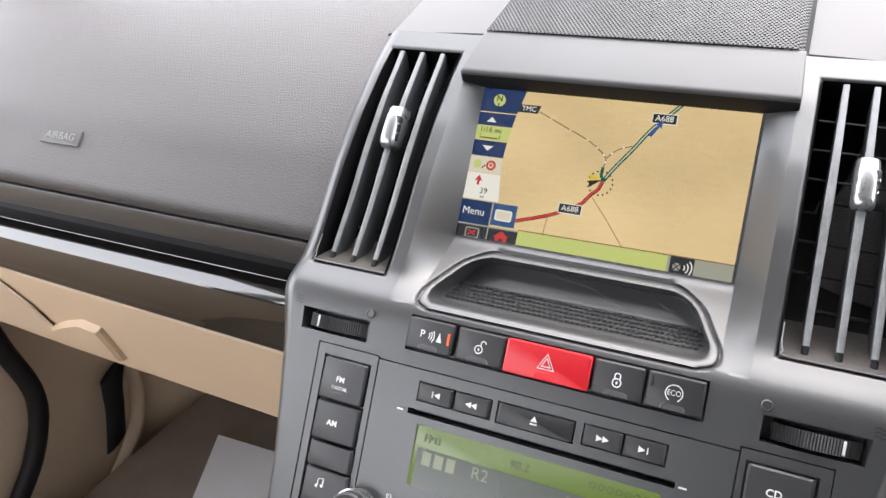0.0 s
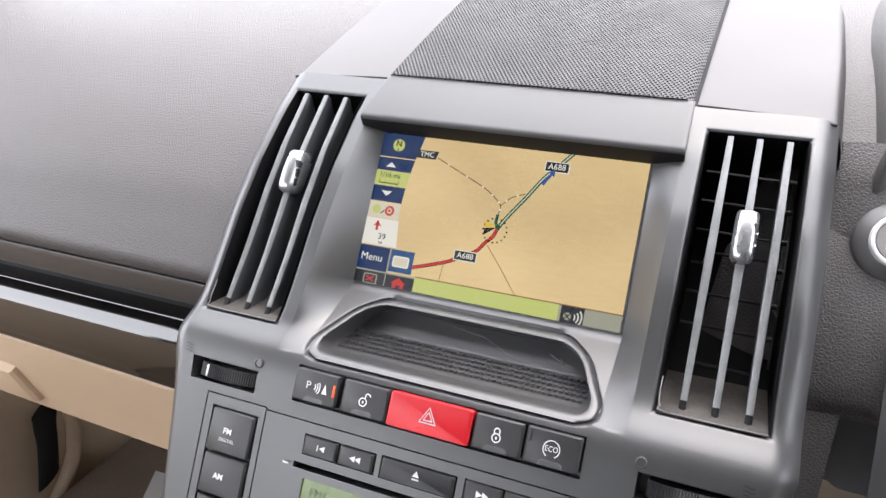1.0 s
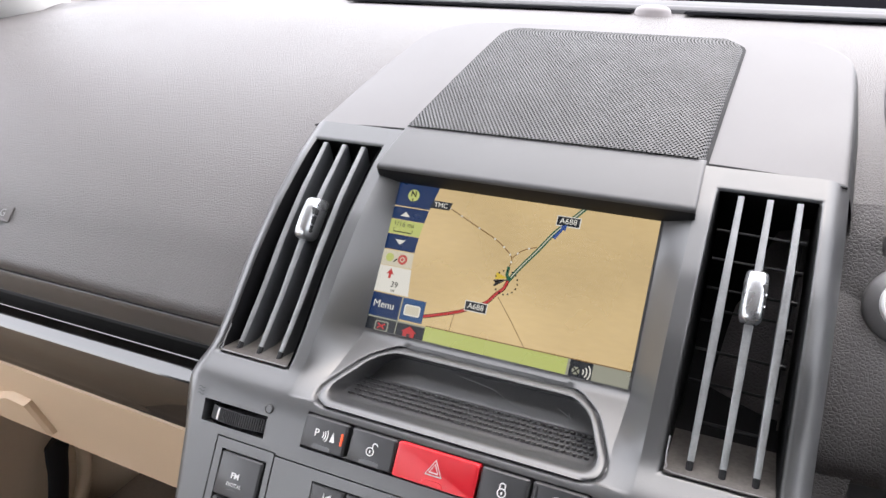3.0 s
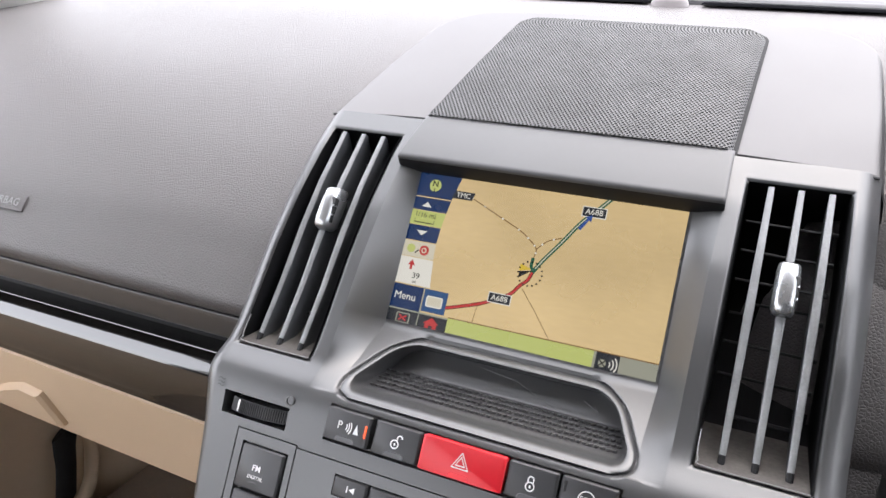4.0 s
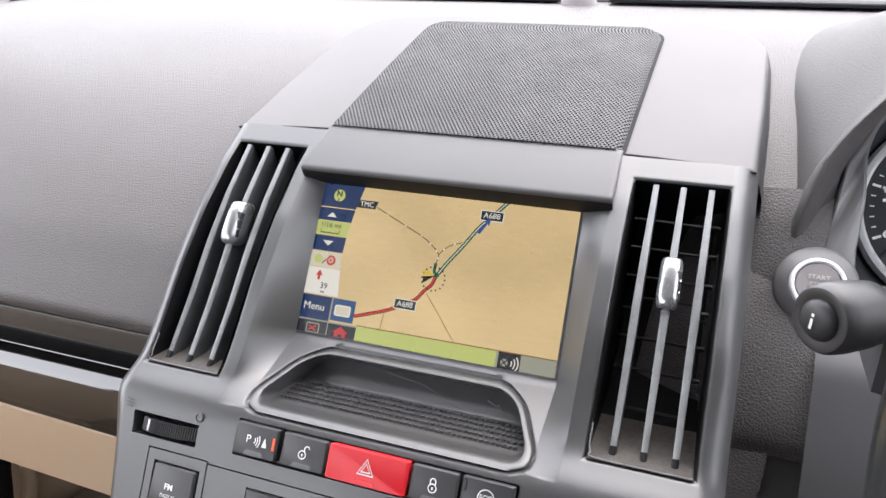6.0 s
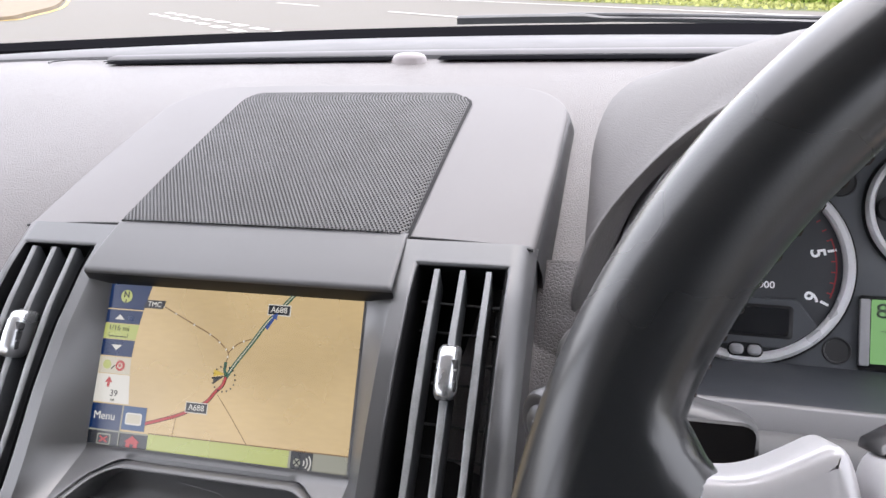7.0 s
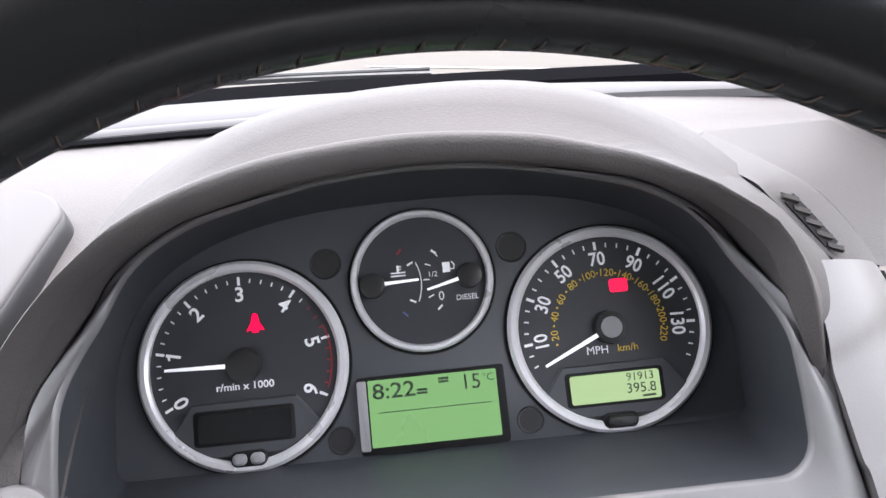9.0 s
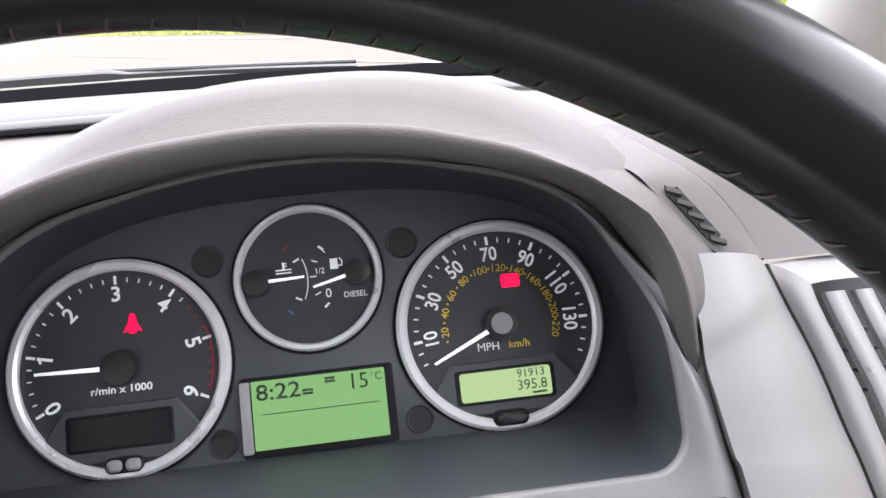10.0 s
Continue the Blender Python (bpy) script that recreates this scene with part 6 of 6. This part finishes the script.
tagged(loft("yellow_line", line_, YELLOW, closed=False), "yellow line painted along the kerb", "road marking", "", "structure")
isl = [[(x - 0.45, y + 0.1, -0.01) for x, y in edge], [(x - 0.47, y + 0.1, 0.11) for x, y in edge], [(x - 0.60, y + 0.12, 0.12) for x, y in edge], [(x - 9.0, y + 2.0, 0.13) for x, y in edge]]
tagged(loft("kerb_island", isl, SOIL, closed=False, angle=30), "brown kerbed verge at the junction", "verge", "", "structure")


# ---- dash details ----
# windscreen demister slot, ledge and sensor dome
dem = thing("defroster", Matrix.Translation((0, 0.40, 1.166)), "grey defroster strip with black slots along the windscreen base", "air vent")


def edge_y(x, y):
    return y - 0.26 * max(0.0, y - 0.3) / 0.36 * (x / 0.8) ** 2


def dem_strip(name, x0, x1, prof, mat, label):
    rings = []
    for x in np.linspace(x0, x1, 30):
        rings.append([np.array([x, edge_y(x, y), z - 0.010 * max(0, (abs(x) - 0.45) / 0.35) ** 2]) - np.array([0, 0.40, 1.166]) for y, z in prof])
    loft(name, rings, mat, dem, label, closed=False, angle=40)


for x0, x1 in ((-0.335, -0.022), (0.026, 0.300)):
    dem_strip("slot", x0, x1, [(0.370, 1.1672), (0.372, 1.1682), (0.388, 1.1684), (0.390, 1.1676)], FRIT, "black demister slot")
dem_strip("strip", -0.345, 0.345, [(0.389, 1.164), (0.390, 1.1693), (0.393, 1.1715), (0.410, 1.1722), (0.414, 1.1712), (0.417, 1.1670)], LEDGE, "raised grey strip")
dem_strip("rear_ledge", -0.74, 0.74, [(0.428, 1.162), (0.431, 1.1690), (0.438, 1.1708), (0.520, 1.1700), (0.600, 1.1658), (0.605, 1.150)], LEDGE, "grey ledge at the windscreen")
sens = thing("sun_sensor", Matrix.Translation((-0.003, 0.374, 1.1635)), "small rounded grey light sensor dome on the dash", "sensor")
rings = [[(0.0155 * k * math.cos(t_) * (1.15 if math.cos(t_) > 0 else 1.15), 0.011 * k * math.sin(t_), h) for t_ in np.linspace(0, 2 * math.pi, 28, endpoint=False)] for k, h in ((1.12, -0.002), (1.0, 0.0010), (0.95, 0.0050), (0.84, 0.0076), (0.65, 0.0092), (0.4, 0.0100), (0.02, 0.0102))]
loft("dome", rings, DOME, sens)
lid = new("end_lid")
lid.parent = dem
lid.matrix_basis = Matrix.Translation((-0.375, -0.022, 0.0))
pts = [(-0.035, -0.012), (-0.038, 0.000), (-0.030, 0.010), (-0.012, 0.013), (0.030, 0.012), (0.034, 0.004), (0.030, -0.006)]
tube("lid_seam", [(x, y, 0.0025 + 0.05 * y * 0) for x, y in curve_pts(pts, 5)], 0.0008, DARK, lid, "", 6)

# black windscreen border, cowl and wiper outside
cowl = thing("windscreen_base", Matrix.Translation((0, 0.6, 1.16)), "black printed border at the windscreen's foot", "windscreen border", kind="structure")
rings = []
for x in np.linspace(-0.80, 0.80, 40):
    rings.append([np.array([x, edge_y(x, y), z + 0.004 * (x / 0.6) ** 2]) - np.array([0, 0.6, 1.16]) for y, z in ((0.598, 1.145), (0.603, 1.1645), (0.640, 1.1692), (0.680, 1.1710), (0.710, 1.166), (0.80, 1.08))])
loft("black_border", rings, FRIT, cowl, closed=False, angle=60)
wip = thing("wiper", Matrix.Translation((0.2, 0.7, 1.18)), "dark grey windscreen wiper resting at the glass foot", "wiper")
RUBBER = material("wiper_rubber", (0.016, 0.017, 0.019), 0.5)
W0, W1 = np.array([-0.228, 0.010, -0.006]), np.array([0.24, -0.050, -0.014])
rings = []
for f in np.linspace(0, 1, 20):
    c = W0 * (1 - f) + W1 * f + np.array([0, 0, 0.004 * math.sin(math.pi * f)])
    h = 0.0085 if f < 0.40 else 0.005
    rings.append([c + np.array([0, a, b * h / 0.013]) for a, b in ((-0.008, -0.004), (-0.008, 0.009), (-0.003, 0.013), (0.005, 0.013), (0.008, 0.008), (0.008, -0.004))])
loft("blade", rings, RUBBER, wip, "long rubber wiper blade")
tube("arm", [W0 + np.array([0.15, 0.0, 0.006]), (W0 + W1) / 2 + np.array([0, 0, 0.010]), W1 + np.array([0, 0.01, 0.006])], 0.0035, DARK, wip, "wiper arm", 8)

# embossed lettering on the pad
an = np.array([0, -0.753, 0.658])
let = axes(np.array([-0.405, -0.0395, 1.0345]) + an * 0.0008, (1, 0, 0), (0, 0.658, 0.753), an)
tagp = new("airbag_mark")
tagp.parent = dash
tagp.matrix_parent_inverse = Matrix.Identity(4)
tagp.matrix_basis = Matrix.Translation(-Vector(DL)) @ let
tagp["label"] = "embossed airbag lettering"
EMB = material("embossed_grey", (0.20, 0.20, 0.20), 0.45)
text("emboss_text", "AIRBAG", 0.0085, 0, 0, 0.0006, EMB, tagp)
prism("emboss_plate", rrect(-0.020, -0.0062, 0.020, 0.0062, 0.001), -0.002, 0.0003, GRAIN, tagp, "", 0.0003)

# glovebox latch wedge
wed = thing("glovebox_latch", Matrix.Translation((-0.47, -0.015, 0.83)), "beige wedge-shaped glovebox pull", "glovebox handle")
o = np.array([-0.47, -0.015, 0.83])
lidn = np.array([0, -0.959, -0.284])
tri_pts = [np.array(p) - o for p in ((-0.5144, -0.0158, 0.8278), (-0.4900, -0.0200, 0.8400), (-0.4617, -0.0226, 0.8508), (-0.4400, -0.0214, 0.8470), (-0.4310, -0.0098, 0.8079), (-0.4700, -0.0100, 0.8120), (-0.5138, -0.0125, 0.8178))]
cen = sum(tri_pts) / 7
rings = [[p + lidn * -0.002 for p in tri_pts], [p + lidn * 0.006 + (cen - p) * 0.02 for p in tri_pts], [p + lidn * 0.009 + (cen - p) * 0.10 for p in tri_pts]]
loft("pull", rings, BEIGE, wed)
scoop = [np.array(p) - o for p in ((-0.63, -0.034, 0.886), (-0.5527, -0.0315, 0.8793), (-0.5270, -0.0240, 0.8530), (-0.5144, -0.0168, 0.8278), (-0.5200, -0.0120, 0.8120), (-0.63, -0.010, 0.8060))]
cen = sum(scoop) / 6
loft("scoop", [[p + lidn * 0.002 for p in scoop], [p + lidn * 0.0035 + (cen - p) * 0.03 for p in scoop]], BEIGE_DK, wed, "shaded scoop beside the pull")

# ---- footwell and passenger door ----
foot = thing("footwell_trim", Matrix.Translation((-0.45, 0.2, 0.6)), "brown carpeted footwell under the glovebox", "footwell", kind="structure")
fo = np.array([-0.45, 0.2, 0.6])
prof = curve_pts([(0.03, 0.806), (0.10, 0.790), (0.20, 0.740), (0.32, 0.640), (0.42, 0.520), (0.50, 0.400), (0.56, 0.362)], 5)
loft("footwell_back", [[np.array([x, y, z]) - fo for y, z in prof] for x in np.linspace(-0.79, -0.12, 12)], CARPET, foot, closed=False, angle=60)
door = thing("passenger_door", Matrix.Translation((-0.74, 0.0, 0.6)), "beige plastic passenger door and kick panel with black release handle", "car door")
do = np.array([-0.74, 0.0, 0.6])
rows = []
for z in np.linspace(0.36, 0.94, 16):
    rows.append([np.array([x + 0.03 * math.sin((z - 0.36) * 5), y, z]) - do for x, y in curve_pts([(-0.76, -1.2), (-0.755, -0.4), (-0.750, -0.05), (-0.745, 0.06), (-0.738, 0.14), (-0.725, 0.22), (-0.69, 0.32), (-0.68, 0.5)], 4)])
loft("door_skin", rows, BEIGE_DK, door, "beige door lining", closed=False, angle=60)
seal = curve_pts([(-0.712, 0.020, 0.80), (-0.705, 0.034, 0.72), (-0.690, 0.046, 0.64), (-0.695, 0.022, 0.56), (-0.71, -0.03, 0.48), (-0.72, -0.08, 0.40)], 6)
tube("door_seal", [p - do for p in seal], 0.012, BLACK, door, "black rubber door seal", 10)
hand = curve_pts([(-0.695, 0.160, 0.610), (-0.693, 0.150, 0.585), (-0.690, 0.140, 0.545), (-0.690, 0.130, 0.503)], 6)
rings = []
for i, p in enumerate(hand):
    f = i / (len(hand) - 1)
    w = 0.030 - 0.012 * min(1, f * 2.2) + 0.003 * f
    rings.append([p - do + np.array([0.006 * math.cos(t_) + 0.006, w * 0.9 * math.sin(t_), w * 0.35 * math.sin(t_)]) for t_ in np.linspace(0, 2 * math.pi, 12, endpoint=False)])
loft("release_handle", rings, BLACK, door, "black bonnet release handle")
tube("panel_edge", [p - do for p in curve_pts([(-0.712, 0.20, 0.64), (-0.704, 0.200, 0.58), (-0.700, 0.185, 0.50), (-0.712, 0.14, 0.43), (-0.720, 0.09, 0.37)], 6)], 0.010, BEIGE_DK, door, "rounded beige panel edge", 10)
paper = thing("paper_sheet", Matrix.Translation((-0.49, 0.15, 0.5)), "white paper mat lying in the passenger footwell", "paper mat")
po = np.array([-0.49, 0.15, 0.5])
sheet = [(-0.5640, 0.2022, 0.500), (-0.30, 0.2100, 0.500), (-0.30, -0.05, 0.500), (-0.45, -0.05, 0.500)]
loft("sheet", [[np.array(p) - po + np.array([0, 0, -0.012]) for p in sheet], [np.array(p) - po for p in sheet]], PAPER, paper)
box("footrest", -0.66, -0.12, -0.10, 0.30, 0.36, 0.487, CARPET, "raised carpeted footwell floor", "floor")

# ---- right-hand end of the dash ----
cor = thing("dash_end", MC, "grained grey dash end panel beside the instruments", "dash panel")


def c_grid(name, left, right, mat, label, m=10, bulge=0.0, skin=0.02):
    """A panel between two edge curves given in dial-plane coordinates."""
    a, b = curve_pts(left, 6), curve_pts(right, 6)
    rows = []
    for p, q in zip(a, b):
        row = [p * (1 - f) + q * f + np.array([0, 0, bulge * math.sin(math.pi * f)]) for f in np.linspace(0, 1, m)]
        rows.append([p + np.array([0.001, 0, -skin])] + row + [q + np.array([-0.001, 0, -skin])])
    return loft(name, rows, mat, cor, label, closed=False, angle=50)


s1 = [(0.1870, 0.0120, 0.0820), (0.1858, -0.0220, 0.0915), (0.1862, -0.0400, 0.0905), (0.1880, -0.0550, 0.0915), (0.1917, -0.0810, 0.0925), (0.1955, -0.1010, 0.0935), (0.2050, -0.2200, 0.0980)]
s2 = [(0.2478, 0.0105, 0.0395), (0.2492, -0.0040, 0.0462), (0.2525, -0.0180, 0.0485), (0.2620, -0.0480, 0.0500), (0.2700, -0.0820, 0.0510), (0.2790, -0.1190, 0.0520), (0.3000, -0.2300, 0.0540)]
c_grid("end_panel", s1, s2, END, "grained panel with curved joints", bulge=0.010)
s6 = [(-0.205, 0.000, 0.066), (-0.213, -0.022, 0.074), (-0.220, -0.036, 0.079), (-0.226, -0.050, 0.082), (-0.234, -0.081, 0.086), (-0.239, -0.101, 0.088), (-0.250, -0.220, 0.092)]
c_grid("inner_panel", [(-u, v, n - 0.003) for u, v, n in [(0.1858, -0.0220, 0.0860)] + s1[2:]], [(u - 0.03, v, n - 0.010) for u, v, n in s6[1:]], GRAIN, "grained panel beside the start button", bulge=0.004, skin=0.06)
s3 = [(0.2512, 0.0058, 0.0405)] + [(u + 0.0022, v, n - 0.0005) for u, v, n in s2[1:]]
s4 = [(0.2716, -0.0081, 0.0430), (0.2733, -0.0197, 0.0445), (0.2780, -0.0354, 0.0450), (0.2835, -0.0525, 0.0450), (0.2889, -0.0696, 0.0450), (0.2955, -0.0968, 0.0450), (0.3300, -0.2300, 0.0450)]
c_grid("vent_border", s3, s4, END, "smooth border of the end vent", bulge=0.004, skin=0.03)
s5 = [(0.348, -0.010, -0.004), (0.350, -0.020, -0.002), (0.354, -0.036, 0.000), (0.360, -0.053, 0.000), (0.366, -0.070, 0.000), (0.373, -0.097, 0.000), (0.40, -0.23, 0.000)]
for k in range(3):
    f = 0.20 + 0.38 * k
    path = [np.array(p) * (1 - f) + np.array(q) * f for p, q in zip(s4, s5)]
    path = curve_pts(path, 6)[3:]
    rings = [[p + np.array([a, 0, b]) for a, b in ((-0.0060, -0.0010), (-0.0044, 0.0016), (-0.0010, 0.0028), (0.0030, 0.0016), (0.0180, -0.0150), (0.0150, -0.0190), (0.0030, -0.0110))] for p in path]
    loft("end_slat", rings, SLAT_PALE, cor, "silver-grey vent slat")
for k, v in enumerate((-0.035, -0.047, -0.059, -0.071)):
    tube("end_cross_bar", [(0.278, v, 0.010), (0.37, v - 0.004, -0.02)], 0.0016, SLAT, cor, seg=6)
loft("end_vent_back", [[(0.262, 0.0, -0.02), (0.262, -0.25, -0.02)], [(0.42, 0.0, -0.06), (0.42, -0.25, -0.06)]], BLACK, cor, "", closed=False)
c_grid("end_vent_top", [(0.2716, -0.0081, 0.0430), (0.2888, -0.0069, 0.0340), (0.3211, -0.0067, 0.0160), (0.3650, -0.0080, -0.0060)], [(0.2512, 0.0058, 0.0405), (0.2822, 0.0078, 0.0220), (0.3162, 0.0088, 0.0040), (0.3660, 0.0095, -0.0170)], END, "", skin=0.004)
# flare from the hood's end out to the dash
c_grid("hood_flare", [(0.1380, 0.0545, 0.0880), (0.1500, 0.0445, 0.0940), (0.1645, 0.0315, 0.0980), (0.1725, 0.0160, 0.0995), (0.1785, -0.0010, 0.0965), (0.1822, -0.0170, 0.0920), (0.1848, -0.0350, 0.0870)], [(0.1750, 0.0640, 0.0500), (0.1880, 0.0480, 0.0570), (0.2020, 0.0300, 0.0560), (0.2160, 0.0130, 0.0530), (0.2180, -0.0060, 0.0580), (0.2120, -0.0250, 0.0680), (0.2030, -0.0450, 0.0760)], PANEL, "flared end of the hood", skin=0.01, bulge=0.004)
# demister wedge with little fins
c_grid("side_demister", [(0.158, 0.088, 0.018), (0.178, 0.062, 0.052), (0.186, 0.048, 0.060), (0.210, 0.020, 0.054), (0.226, 0.008, 0.052)], [(0.195, 0.112, -0.030), (0.212, 0.085, 0.000), (0.2335, 0.0610, 0.015), (0.2430, 0.0350, 0.030), (0.2485, 0.0090, 0.0415)], PANEL, "smooth side demister cover", skin=0.01, bulge=0.002)
c_grid("dash_shoulder", [(0.1962, 0.112, -0.0315), (0.2132, 0.085, -0.0015), (0.2347, 0.0610, 0.0135), (0.2442, 0.0350, 0.0285), (0.2497, 0.0080, 0.0400)], [(0.3166, 0.1283, -0.09), (0.335, 0.1000, -0.070), (0.3485, 0.0717, -0.050), (0.3590, 0.0400, -0.032), (0.3670, 0.0110, -0.016)], PANEL, "grained dash shoulder by the door pillar", skin=0.01)
fa, fb = np.array([0.1977, 0.0481, 0.0572]), np.array([0.2194, 0.0203, 0.0532])
loft("fin_slot", [[q + np.array([a, a * 0.9, b]) for a, b in ((-0.0026, -0.005), (-0.0026, -0.0012), (0.0026, -0.0012), (0.0026, -0.005))] for q in (fa, (fa + fb) / 2 + np.array([0, 0, 0.0004]), fb)], BLACK, cor, "black demister slot")
for i in range(5):
    f = i / 4
    p = np.array([0.1940, 0.0498, 0.0578]) * (1 - f) + np.array([0.2156, 0.0220, 0.0536]) * f
    d = np.array([0.0075, -0.0035, 0.0015])
    loft("fin", [[p + d * g + np.array([0, a, b]) for a, b in ((-0.0022, -0.003), (-0.0014, -0.0002), (0.0012, -0.0004), (0.0020, -0.003))] for g in (0, 1)], PANEL, cor, "small pale demister fin")
# lower cover below the instruments
low = thing("lower_dash", MC, "grey lower dash cover under the instruments", "dash panel")
rows = []
for u in np.linspace(-0.186, 0.186, 20):
    rows.append([(u, v, n) for v, n in ((-0.1000, 0.0895), (-0.1050, 0.0960), (-0.1200, 0.1010), (-0.1700, 0.1080), (-0.2600, 0.1150), (-0.3400, 0.10))])
loft("cover", rows, LOWER, low, closed=False, angle=60)
